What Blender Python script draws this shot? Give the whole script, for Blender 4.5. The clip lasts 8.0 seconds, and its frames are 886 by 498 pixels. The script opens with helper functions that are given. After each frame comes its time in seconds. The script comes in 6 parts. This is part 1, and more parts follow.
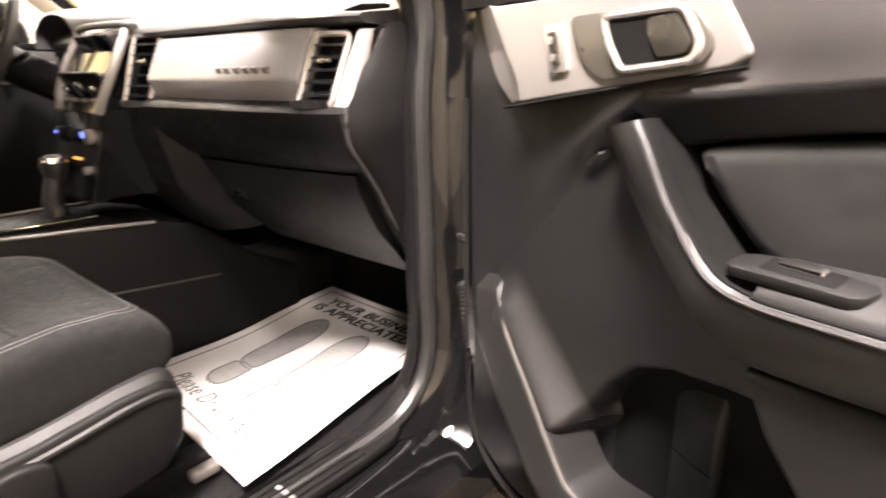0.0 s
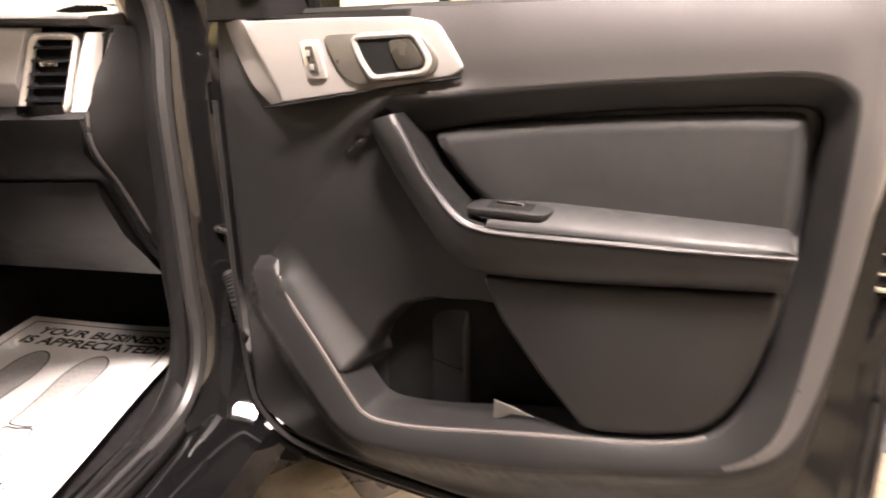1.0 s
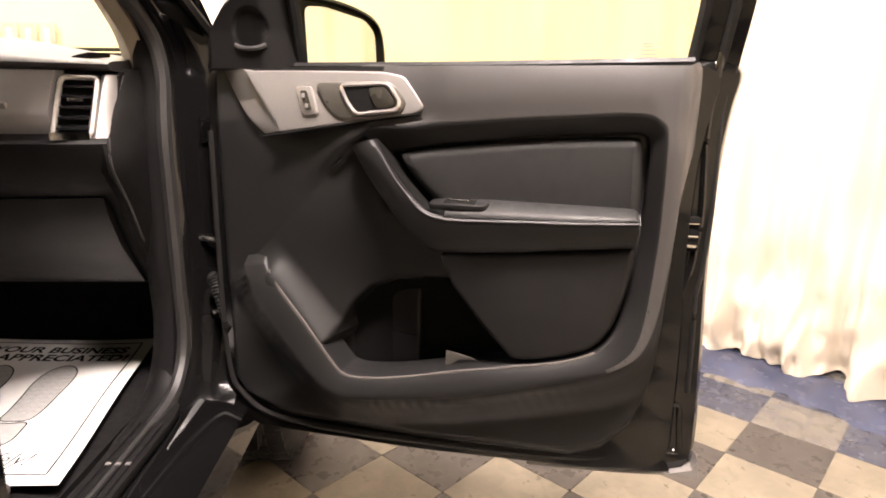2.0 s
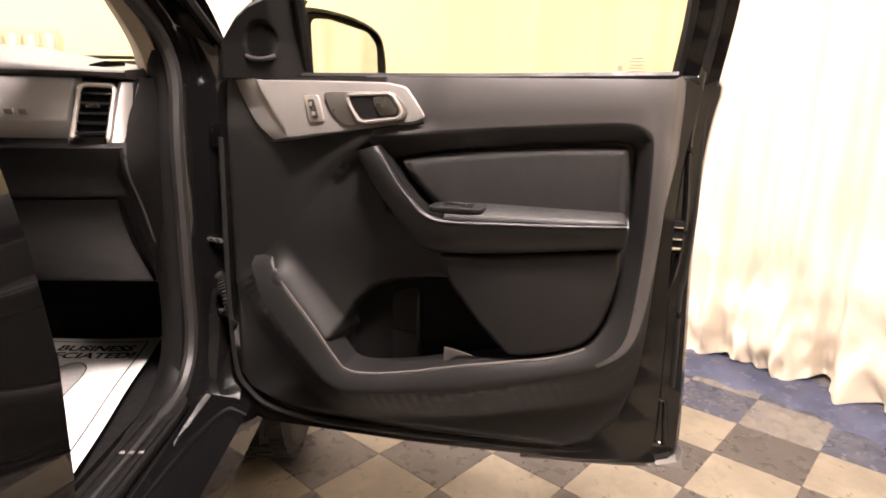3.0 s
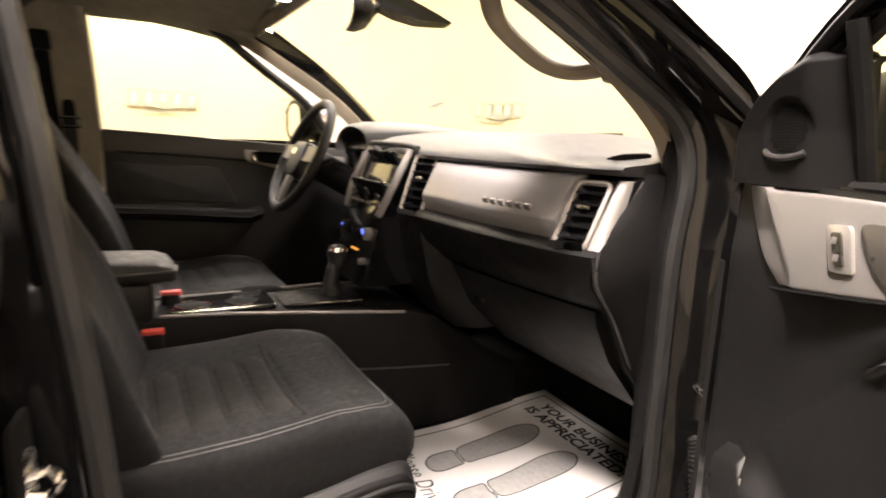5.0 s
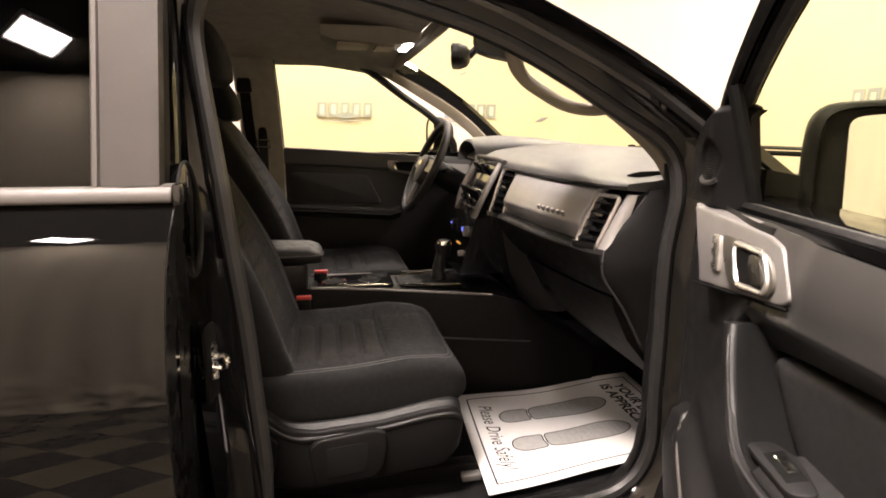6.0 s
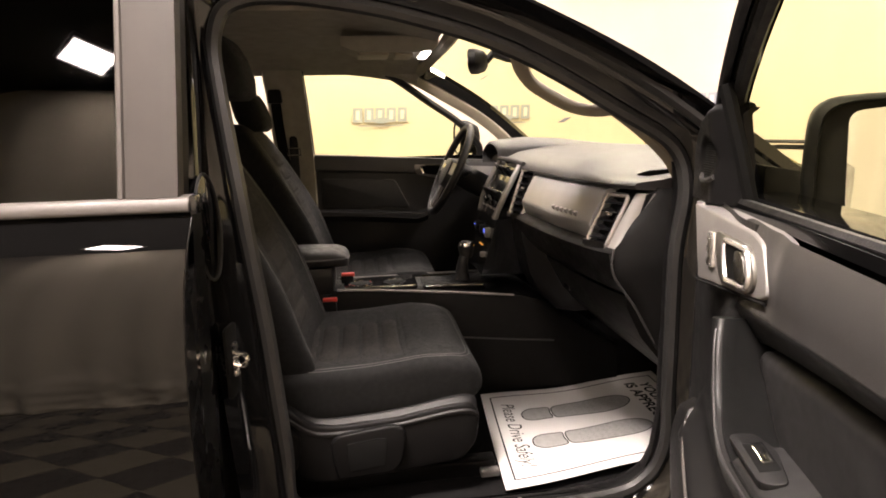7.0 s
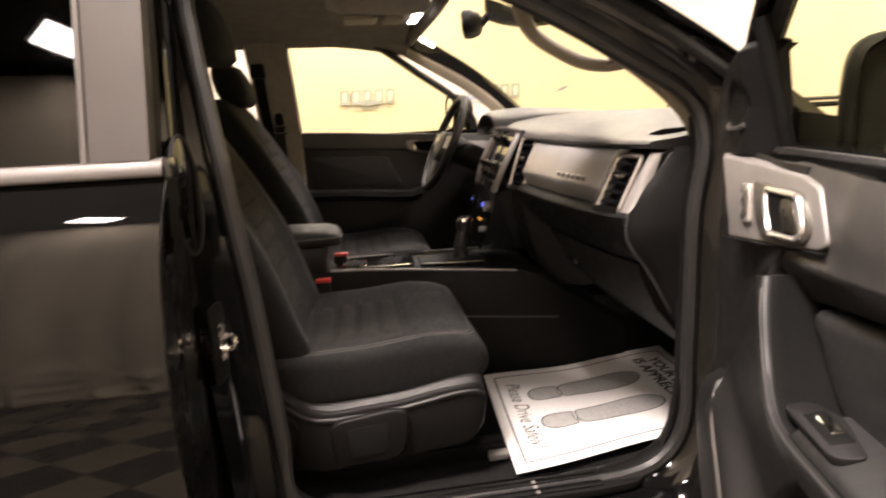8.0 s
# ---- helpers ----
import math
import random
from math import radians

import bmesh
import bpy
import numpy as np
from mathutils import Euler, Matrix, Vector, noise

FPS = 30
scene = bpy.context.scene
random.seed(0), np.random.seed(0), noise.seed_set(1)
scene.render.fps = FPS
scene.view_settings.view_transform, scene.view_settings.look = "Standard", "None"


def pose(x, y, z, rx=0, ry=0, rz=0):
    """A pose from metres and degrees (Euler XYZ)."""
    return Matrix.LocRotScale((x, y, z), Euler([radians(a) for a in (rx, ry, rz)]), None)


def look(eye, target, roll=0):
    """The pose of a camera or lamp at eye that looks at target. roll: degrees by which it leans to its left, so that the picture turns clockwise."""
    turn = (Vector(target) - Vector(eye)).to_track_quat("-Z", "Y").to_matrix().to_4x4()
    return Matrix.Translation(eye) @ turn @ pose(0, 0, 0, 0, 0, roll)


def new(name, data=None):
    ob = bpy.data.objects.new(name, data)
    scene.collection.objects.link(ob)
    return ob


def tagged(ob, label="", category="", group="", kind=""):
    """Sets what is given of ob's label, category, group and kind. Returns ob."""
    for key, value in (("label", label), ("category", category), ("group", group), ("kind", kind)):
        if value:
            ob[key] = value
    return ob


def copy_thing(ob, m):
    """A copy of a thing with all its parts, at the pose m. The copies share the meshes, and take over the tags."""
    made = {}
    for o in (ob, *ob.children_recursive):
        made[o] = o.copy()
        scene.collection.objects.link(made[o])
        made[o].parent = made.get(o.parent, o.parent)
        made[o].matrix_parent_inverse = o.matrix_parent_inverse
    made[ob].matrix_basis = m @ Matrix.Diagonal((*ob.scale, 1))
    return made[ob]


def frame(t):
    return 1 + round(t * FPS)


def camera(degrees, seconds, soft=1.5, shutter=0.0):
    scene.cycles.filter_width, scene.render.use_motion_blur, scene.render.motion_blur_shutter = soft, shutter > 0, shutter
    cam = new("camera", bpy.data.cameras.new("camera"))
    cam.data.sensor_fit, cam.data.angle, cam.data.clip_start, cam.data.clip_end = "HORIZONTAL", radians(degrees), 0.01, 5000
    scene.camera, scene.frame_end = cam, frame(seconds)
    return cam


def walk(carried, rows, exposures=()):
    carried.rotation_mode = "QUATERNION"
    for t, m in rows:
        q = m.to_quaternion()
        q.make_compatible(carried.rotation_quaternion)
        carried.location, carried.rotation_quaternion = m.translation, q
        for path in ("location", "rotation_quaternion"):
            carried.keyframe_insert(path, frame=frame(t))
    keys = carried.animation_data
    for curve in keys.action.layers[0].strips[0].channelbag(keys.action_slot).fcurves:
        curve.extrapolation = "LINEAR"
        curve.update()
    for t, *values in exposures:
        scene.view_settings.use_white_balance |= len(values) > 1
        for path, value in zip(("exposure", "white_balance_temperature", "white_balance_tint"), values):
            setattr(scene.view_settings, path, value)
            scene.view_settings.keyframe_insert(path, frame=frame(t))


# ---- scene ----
cam = camera(73.9, 8.0, 1.8, 0.35)
PATH = [
    (0, (1.507, -0.861, 1.255), (0.257, 0.579, 0.652), -1.2),
    (0.5, (1.497, -0.86, 1.217), (0.664, 0.87, 0.657), -1.6),
    (1, (1.468, -1.079, 1.271), (1.157, 0.797, 0.651), -0.2),
    (1.2, (1.478, -1.143, 1.271), (1.299, 0.765, 0.698), 0.9),
    (1.5, (1.423, -1.237, 1.276), (1.41, 0.685, 0.723), 1.1),
    (1.7, (1.359, -1.325, 1.268), (1.432, 0.606, 0.753), 0.7),
    (2.8, (1.36, -1.488, 1.265), (1.445, 0.457, 0.808), 1.3),
    (3, (1.347, -1.486, 1.269), (1.446, 0.459, 0.813), 1.4),
    (3.5, (1.355, -1.479, 1.27), (1.376, 0.468, 0.812), 1.0),
    (3.8, (1.385, -1.43, 1.258), (1.162, 0.512, 0.828), 0.8),
    (4, (1.388, -1.312, 1.268), (0.881, 0.571, 0.818), 0.5),
    (4.2, (1.331, -1.196, 1.311), (0.527, 0.578, 0.859), 0.9),
    (4.5, (1.333, -1.076, 1.342), (0.075, 0.422, 0.927), 1.2),
    (4.7, (1.377, -0.994, 1.364), (-0.123, 0.26, 0.943), 1.4),
    (5, (1.5, -0.942, 1.375), (-0.223, 0.005, 1.007), 2.1),
    (5.2, (1.621, -0.933, 1.389), (-0.188, -0.167, 1.014), 2.0),
    (6.3, (1.981, -0.797, 1.465), (0.051, -0.453, 1.071), -0.3),
    (6.5, (1.99, -0.782, 1.465), (0.053, -0.472, 1.077), -0.7),
    (7, (1.994, -0.773, 1.464), (0.05, -0.516, 1.07), -1.5),
    (7.5, (1.987, -0.766, 1.455), (0.043, -0.497, 1.068), -2.4),
    (7.6, (1.974, -0.765, 1.457), (0.034, -0.492, 1.058), -2.7),
    (7.7, (1.965, -0.762, 1.448), (0.03, -0.449, 1.049), -2.9),
    (7.8, (1.939, -0.778, 1.432), (0.007, -0.416, 1.067), -2.3),
    (7.9, (1.912, -0.789, 1.416), (-0.015, -0.436, 1.012), -2.8),
    (8, (1.903, -0.786, 1.411), (-0.027, -0.501, 0.97), -2.9),
]
walk(cam, [(t, look(eye, target, roll)) for t, eye, target, roll in PATH],
     [(0.0, 2.1, 6650, 17), (0.5, 1.72, 6700, 17), (1.0, 2.02, 6900, 20), (1.5, 1.54, 6800, 18), (2.8, 1.12, 6900, 22), (3.5, 1.12, 6900, 22), (4.0, 1.12, 5600, 20),
      (4.5, 1.05, 5850, 19), (5.0, 1.18, 6800, 16), (6.3, 0.62, 6850, 17), (7.4, 0.61, 6850, 17), (8.0, 0.74, 6900, 18)])

# ---- light and exposure ----
world = bpy.data.worlds.new("world")
world.use_nodes = True
world.node_tree.nodes["Background"].inputs[0].default_value = (0.9, 0.95, 1.0, 1)
world.node_tree.nodes["Background"].inputs[1].default_value = 0.02
scene.world = world


# ---- materials ----
def material(name, color, rough=0.5, metal=0.0, vary=0.12, scale=8.0, bump=0.0, grain=400.0, coat=0.0, sheen=0.0,
             spec=0.5, rough_vary=0.1, ior=1.5):
    m = bpy.data.materials.new(name)
    m.use_nodes = True
    nt = m.node_tree
    b = nt.nodes["Principled BSDF"]
    tc = nt.nodes.new("ShaderNodeTexCoord")
    n1 = nt.nodes.new("ShaderNodeTexNoise")
    n1.inputs["Scale"].default_value = scale
    n1.inputs["Detail"].default_value = 6.0
    nt.links.new(tc.outputs["Object"], n1.inputs["Vector"])
    ramp = nt.nodes.new("ShaderNodeMapRange")
    ramp.inputs["From Min"].default_value = 0.3
    ramp.inputs["From Max"].default_value = 0.7
    ramp.inputs["To Min"].default_value = 1.0 - vary
    ramp.inputs["To Max"].default_value = 1.0 + vary
    nt.links.new(n1.outputs["Fac"], ramp.inputs["Value"])
    mix = nt.nodes.new("ShaderNodeVectorMath")
    mix.operation = "SCALE"
    mix.inputs[0].default_value = color
    nt.links.new(ramp.outputs["Result"], mix.inputs["Scale"])
    nt.links.new(mix.outputs["Vector"], b.inputs["Base Color"])
    r2 = nt.nodes.new("ShaderNodeMapRange")
    r2.inputs["From Min"].default_value = 0.3
    r2.inputs["From Max"].default_value = 0.7
    r2.inputs["To Min"].default_value = max(0.0, rough - rough_vary)
    r2.inputs["To Max"].default_value = min(1.0, rough + rough_vary)
    n3 = nt.nodes.new("ShaderNodeTexNoise")
    n3.inputs["Scale"].default_value = scale * 3.1
    n3.inputs["Detail"].default_value = 5.0
    nt.links.new(tc.outputs["Object"], n3.inputs["Vector"])
    nt.links.new(n3.outputs["Fac"], r2.inputs["Value"])
    nt.links.new(r2.outputs["Result"], b.inputs["Roughness"])
    b.inputs["Metallic"].default_value = metal
    b.inputs["Coat Weight"].default_value = coat
    b.inputs["Coat Roughness"].default_value = 0.03
    b.inputs["Sheen Weight"].default_value = sheen
    b.inputs["Specular IOR Level"].default_value = spec
    b.inputs["IOR"].default_value = ior
    if bump:
        n2 = nt.nodes.new("ShaderNodeTexNoise")
        n2.inputs["Scale"].default_value = grain
        n2.inputs["Detail"].default_value = 3.0
        nt.links.new(tc.outputs["Object"], n2.inputs["Vector"])
        bp = nt.nodes.new("ShaderNodeBump")
        bp.inputs["Strength"].default_value = bump
        bp.inputs["Distance"].default_value = 0.002
        nt.links.new(n2.outputs["Fac"], bp.inputs["Height"])
        nt.links.new(bp.outputs["Normal"], b.inputs["Normal"])
    return m


def glow(name, color, strength):
    m = bpy.data.materials.new(name)
    m.use_nodes = True
    b = m.node_tree.nodes["Principled BSDF"]
    b.inputs["Base Color"].default_value = (*color, 1)
    b.inputs["Emission Color"].default_value = (*color, 1)
    b.inputs["Emission Strength"].default_value = strength
    return m


def glass(name, color, sheen=1.0):
    """Thin tinted car glass: mostly clear, with a mirror-like sheen at grazing angles."""
    m = bpy.data.materials.new(name)
    m.use_nodes = True
    nt = m.node_tree
    nt.nodes.remove(nt.nodes["Principled BSDF"])
    tr = nt.nodes.new("ShaderNodeBsdfTransparent")
    tr.inputs["Color"].default_value = (*color, 1)
    gl = nt.nodes.new("ShaderNodeBsdfGlossy")
    gl.inputs["Roughness"].default_value = 0.02
    fr = nt.nodes.new("ShaderNodeLayerWeight")
    fr.inputs["Blend"].default_value = 0.5
    pw = nt.nodes.new("ShaderNodeMath")
    pw.operation = "POWER"
    pw.inputs[1].default_value = 5.0
    sc = nt.nodes.new("ShaderNodeMath")
    sc.operation = "MULTIPLY_ADD"
    sc.inputs[1].default_value = 0.9 * sheen
    sc.inputs[2].default_value = 0.045 * sheen
    nt.links.new(fr.outputs["Facing"], pw.inputs[0])
    nt.links.new(pw.outputs[0], sc.inputs[0])
    mx = nt.nodes.new("ShaderNodeMixShader")
    nt.links.new(sc.outputs[0], mx.inputs[0])
    nt.links.new(tr.outputs[0], mx.inputs[1])
    nt.links.new(gl.outputs[0], mx.inputs[2])
    nt.links.new(mx.outputs[0], nt.nodes["Material Output"].inputs["Surface"])
    return m


PAINT = material("black_paint", (0.003, 0.0029, 0.003), 0.02, vary=0.1, scale=3, rough_vary=0.012, spec=0.38)
JAMB = material("satin_black_jamb", (0.004, 0.0039, 0.004), 0.30, vary=0.15, scale=6, bump=0.1, grain=200, spec=0.35)
PILLARPAINT = material("pillar_paint", (0.004, 0.0039, 0.004), 0.08, vary=0.12, scale=5, rough_vary=0.05)
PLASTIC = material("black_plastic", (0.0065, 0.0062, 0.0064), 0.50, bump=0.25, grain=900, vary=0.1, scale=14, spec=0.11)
PANEL = material("charcoal_panel", (0.0095, 0.0092, 0.0095), 0.44, bump=0.2, grain=1000, vary=0.1, scale=10, spec=0.34, rough_vary=0.05)
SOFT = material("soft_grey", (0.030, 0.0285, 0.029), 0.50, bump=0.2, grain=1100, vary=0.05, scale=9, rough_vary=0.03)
LEDGE = material("lit_grey_ledge", (0.042, 0.0395, 0.039), 0.42, spec=0.6, bump=0.2, grain=1100, vary=0.05, scale=9, rough_vary=0.03)
LEATHER = material("leatherette", (0.0125, 0.012, 0.0122), 0.56, bump=0.15, grain=700, vary=0.12, scale=16, spec=0.4)
SILVER = material("satin_silver", (0.235, 0.222, 0.214), 0.38, metal=0.35, bump=0.06, grain=1500, vary=0.05, scale=6, rough_vary=0.06)
FASCIA = material("brushed_fascia", (0.38, 0.371, 0.371), 0.36, metal=0.5, bump=0.05, grain=1300, vary=0.06, scale=5, rough_vary=0.08)
CHROME = material("chrome", (0.82, 0.80, 0.78), 0.10, metal=1.0, vary=0.04, scale=20, rough_vary=0.04)
BRIGHT = material("bright_trim", (0.56, 0.53, 0.50), 0.22, metal=0.7, vary=0.04, scale=20, rough_vary=0.04)
STEEL = material("zinc_steel", (0.58, 0.56, 0.53), 0.28, metal=1.0, vary=0.15, scale=60, bump=0.2, grain=300)
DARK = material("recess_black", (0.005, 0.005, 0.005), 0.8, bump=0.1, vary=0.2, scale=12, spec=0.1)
GLOSSBLACK = material("piano_black", (0.008, 0.008, 0.009), 0.14, coat=0.6, vary=0.1, rough_vary=0.05)
RUBBER = material("rubber_seal", (0.009, 0.0085, 0.0085), 0.5, spec=0.3, bump=0.25, grain=300, vary=0.15, scale=12)
GREYRUBBER = material("grey_seal", (0.014, 0.0134, 0.0134), 0.5, bump=0.2, grain=300, vary=0.15, scale=10)
TYRE = material("tyre_rubber", (0.009, 0.0088, 0.0086), 0.7, bump=0.5, grain=120, vary=0.2, scale=12)
CARPET = material("black_carpet", (0.007, 0.0067, 0.007), 0.95, bump=0.4, grain=900, vary=0.3, scale=30, spec=0.1)
FABRIC = material("charcoal_fabric", (0.0052, 0.0051, 0.0053), 0.85, bump=0.35, grain=1400, vary=0.08, scale=25, sheen=0.01, spec=0.2)
FABRIC2 = material("grey_fabric", (0.0135, 0.0124, 0.0118), 0.88, bump=0.5, grain=800, vary=0.2, scale=40, sheen=0.01, spec=0.15)
STITCH = material("stitch_thread", (0.10, 0.097, 0.095), 0.8, vary=0.2, scale=200)
HEADLINER = material("headliner_cloth", (0.26, 0.24, 0.205), 0.92, bump=0.5, grain=900, vary=0.1, scale=20, spec=0.15)
PILLAR = material("beige_pillar", (0.25, 0.215, 0.165), 0.6, bump=0.3, grain=900, vary=0.08, scale=12)
APPLIQUE = material("grey_applique", (0.050, 0.044, 0.041), 0.55, spec=0.25, bump=0.1, grain=700, vary=0.06, scale=8)
MOULD = material("belt_moulding", (0.085, 0.077, 0.073), 0.5, metal=0.2, spec=0.3, vary=0.06, scale=8)
PAPER = material("mat_paper", (0.66, 0.645, 0.635), 0.85, bump=0.25, grain=60, vary=0.04, scale=7, spec=0.15)
INK = material("black_ink", (0.02, 0.02, 0.022), 0.95, vary=0.1, scale=40, spec=0.05)
GREYINK = material("grey_ink", (0.33, 0.325, 0.32), 0.95, spec=0.05, vary=0.08, scale=60, bump=0.3, grain=200)
HATCH = material("hatch_ink", (0.22, 0.22, 0.225), 0.95, spec=0.05, vary=0.08, scale=60)
CEIL = material("dark_ceiling", (0.035, 0.032, 0.03), 0.8, bump=0.3, grain=40, vary=0.25, scale=2)
RED = material("red_plastic", (0.55, 0.05, 0.04), 0.4, vary=0.05)
SIGNBLUE = material("print_slate", (0.30, 0.32, 0.36), 0.8, vary=0.1, scale=10)
SIGNPALE = material("print_pale", (0.60, 0.58, 0.52), 0.8, vary=0.08, scale=10)
SCREEN = material("screen_black", (0.006, 0.0065, 0.008), 0.25, vary=0.1, spec=0.1)
HANDLEGREY = material("bronze_grey", (0.11, 0.102, 0.09), 0.35, metal=0.5, vary=0.05)
LEVERGREY = material("dark_bronze", (0.045, 0.041, 0.034), 0.25, metal=0.4, vary=0.05)
SMALLPRINT = material("etched_print", (0.35, 0.33, 0.28), 0.7, vary=0.1)
WINDOW = glass("clear_tint", (0.84, 0.83, 0.57), 0.08)
PRIVACY = glass("privacy_tint", (0.05, 0.05, 0.04), 0.6)
MIRROR = material("mirror_silver", (0.80, 0.84, 0.93), 0.02, metal=1.0, vary=0.02, rough_vary=0.01)
BLUEGLOW = glow("blue_lamp", (0.12, 0.18, 1.0), 0.9)
WHITEGLOW = glow("white_lamp", (1.0, 0.95, 0.9), 7.0)
AMBERGLOW = glow("amber_lamp", (1.0, 0.45, 0.08), 0.35)
PANELGLOW = glow("light_panel", (1.0, 0.925, 0.85), 120.0)
KEYGLOW = glow("key_panel", (1.0, 0.925, 0.85), 230.0)
FLOODGLOW = glow("added_flood_panel", (1.0, 0.925, 0.85), 98.0)


def tile_material(name, c1, c2, rough):
    m = material(name, c1, rough, vary=0.2, scale=5, bump=0.25, grain=60, rough_vary=0.12)
    nt = m.node_tree
    b = nt.nodes["Principled BSDF"]
    old = b.inputs["Base Color"].links[0].from_socket
    tc = nt.nodes["Texture Coordinate"]
    n = nt.nodes.new("ShaderNodeTexNoise")
    n.inputs["Scale"].default_value = 14
    n.inputs["Detail"].default_value = 8
    n.inputs["Distortion"].default_value = 1.2
    oi = nt.nodes.new("ShaderNodeObjectInfo")
    add = nt.nodes.new("ShaderNodeVectorMath")
    add.operation = "ADD"
    sc = nt.nodes.new("ShaderNodeMath")
    sc.operation = "MULTIPLY"
    sc.inputs[1].default_value = 37.0
    nt.links.new(oi.outputs["Random"], sc.inputs[0])
    nt.links.new(tc.outputs["Object"], add.inputs[0])
    nt.links.new(sc.outputs[0], add.inputs[1])
    nt.links.new(add.outputs[0], n.inputs["Vector"])
    mr = nt.nodes.new("ShaderNodeMapRange")
    mr.inputs["From Min"].default_value = 0.42
    mr.inputs["From Max"].default_value = 0.75
    nt.links.new(n.outputs["Fac"], mr.inputs["Value"])
    mx = nt.nodes.new("ShaderNodeMix")
    mx.data_type = "RGBA"
    nt.links.new(mr.outputs["Result"], mx.inputs["Factor"])
    nt.links.new(old, mx.inputs["A"])
    mx.inputs["B"].default_value = (*c2, 1)
    nt.links.new(mx.outputs["Result"], b.inputs["Base Color"])
    return m


TILELIGHT = tile_material("tile_cream", (0.185, 0.161, 0.122), (0.140, 0.120, 0.091), 0.36)
TILEDARK = tile_material("tile_slate", (0.044, 0.039, 0.037), (0.068, 0.061, 0.056), 0.32)
TILEDARKSHEEN = tile_material("tile_slate_damp_sheen", (0.030, 0.037, 0.062), (0.055, 0.062, 0.085), 0.24)
TILELIGHTSHEEN = tile_material("tile_cream_damp_sheen", (0.150, 0.138, 0.118), (0.075, 0.075, 0.085), 0.30)
GROUT = material("grout", (0.10, 0.09, 0.075), 0.9, vary=0.2, scale=20)
WETFLOOR = material("dark_floor_blue_sheen", (0.050, 0.060, 0.105), 0.20, vary=0.35, scale=4, bump=0.3, grain=30, rough_vary=0.15)


def cloth_material(name, color):
    m = material(name, color, 0.9, vary=0.05, scale=1.3, bump=0.35, grain=300, sheen=0.1, spec=0.2)
    return m


CURTAIN = cloth_material("cream_curtain", (0.60, 0.53, 0.43))
WALLCLOTH = cloth_material("cream_backdrop", (0.82, 0.74, 0.58))


# ---- mesh helpers ----
def link_mesh(name, bm, mat, parent=None, label="", smooth=40):
    me = bpy.data.meshes.new(name)
    bmesh.ops.recalc_face_normals(bm, faces=bm.faces)
    for f in bm.faces:
        f.smooth = smooth > 0
    bm.to_mesh(me)
    bm.free()
    if smooth:
        me.set_sharp_from_angle(angle=radians(smooth))
    me.materials.append(mat)
    ob = new(name, me)
    if parent:
        ob.parent = parent
    if label:
        ob["label"] = label
    return ob


def part(name, bm, mat, parent, label="", smooth=40):
    return link_mesh(name, bm, mat, parent, label, smooth)


def empty(name, label, category, loc=(0, 0, 0), rz=0.0, kind="", group=""):
    e = new(name)
    e.empty_display_size = 0.1
    e.location = loc
    e.rotation_euler = (0, 0, radians(rz))
    return tagged(e, label, category, group, kind)


def soften(bm, width, segments=2, angle=30):
    if width <= 0:
        return bm
    edges = [e for e in bm.edges if len(e.link_faces) == 2 and e.calc_face_angle(0) > radians(angle)]
    bmesh.ops.bevel(bm, geom=edges, offset=width, segments=segments, profile=0.5, affect="EDGES", clamp_overlap=True)
    return bm


def box(x0, x1, y0, y1, z0, z1, r=0.004, seg=2):
    bm = bmesh.new()
    c = [bm.verts.new((x, y, z)) for x in (x0, x1) for y in (y0, y1) for z in (z0, z1)]
    for f in ((0, 1, 3, 2), (4, 6, 7, 5), (0, 4, 5, 1), (2, 3, 7, 6), (0, 2, 6, 4), (1, 5, 7, 3)):
        bm.faces.new([c[i] for i in f])
    bmesh.ops.recalc_face_normals(bm, faces=bm.faces)
    return soften(bm, r, seg)


def spline(pts, n=6, closed=False):
    """Catmull-Rom through the points."""
    pts = [Vector(p) for p in pts]
    out = []
    m = len(pts)
    for i in range(m if closed else m - 1):
        if closed:
            a, b, c, d = pts[i - 1], pts[i], pts[(i + 1) % m], pts[(i + 2) % m]
        else:
            a, b, c, d = pts[max(i - 1, 0)], pts[i], pts[i + 1], pts[min(i + 2, m - 1)]
        for k in range(n):
            t = k / n
            out.append(0.5 * ((2 * b) + (c - a) * t + (2 * a - 5 * b + 4 * c - d) * t * t + (3 * b - a - 3 * c + d) * t ** 3))
    if not closed:
        out.append(pts[-1])
    return out


def rounded(pts, r=0.02, n=4):
    """A closed outline with its corners rounded."""
    pts = [Vector(p) for p in pts]
    out = []
    for i, p in enumerate(pts):
        a, b = pts[i - 1], pts[(i + 1) % len(pts)]
        ra = min(r, (a - p).length * 0.45)
        rb = min(r, (b - p).length * 0.45)
        s, e = p + (a - p).normalized() * ra, p + (b - p).normalized() * rb
        for k in range(n + 1):
            t = k / n
            out.append(s * (1 - t) ** 2 + p * 2 * t * (1 - t) + e * t * t)
    return out


MAPS = {"xz": lambda a, b, d: (a, d, b), "yz": lambda a, b, d: (d, a, b), "xy": lambda a, b, d: (a, b, d)}


def prism(outline, d0, d1, plane="xz", r=0.004, seg=2):
    f = MAPS[plane]
    bm = bmesh.new()
    lo = [bm.verts.new(f(p[0], p[1], d0)) for p in outline]
    hi = [bm.verts.new(f(p[0], p[1], d1)) for p in outline]
    n = len(outline)
    bm.faces.new(lo)
    bm.faces.new(hi[::-1])
    for i in range(n):
        bm.faces.new((lo[i], lo[(i + 1) % n], hi[(i + 1) % n], hi[i]))
    bmesh.ops.recalc_face_normals(bm, faces=bm.faces)
    return soften(bm, r, seg, 50)


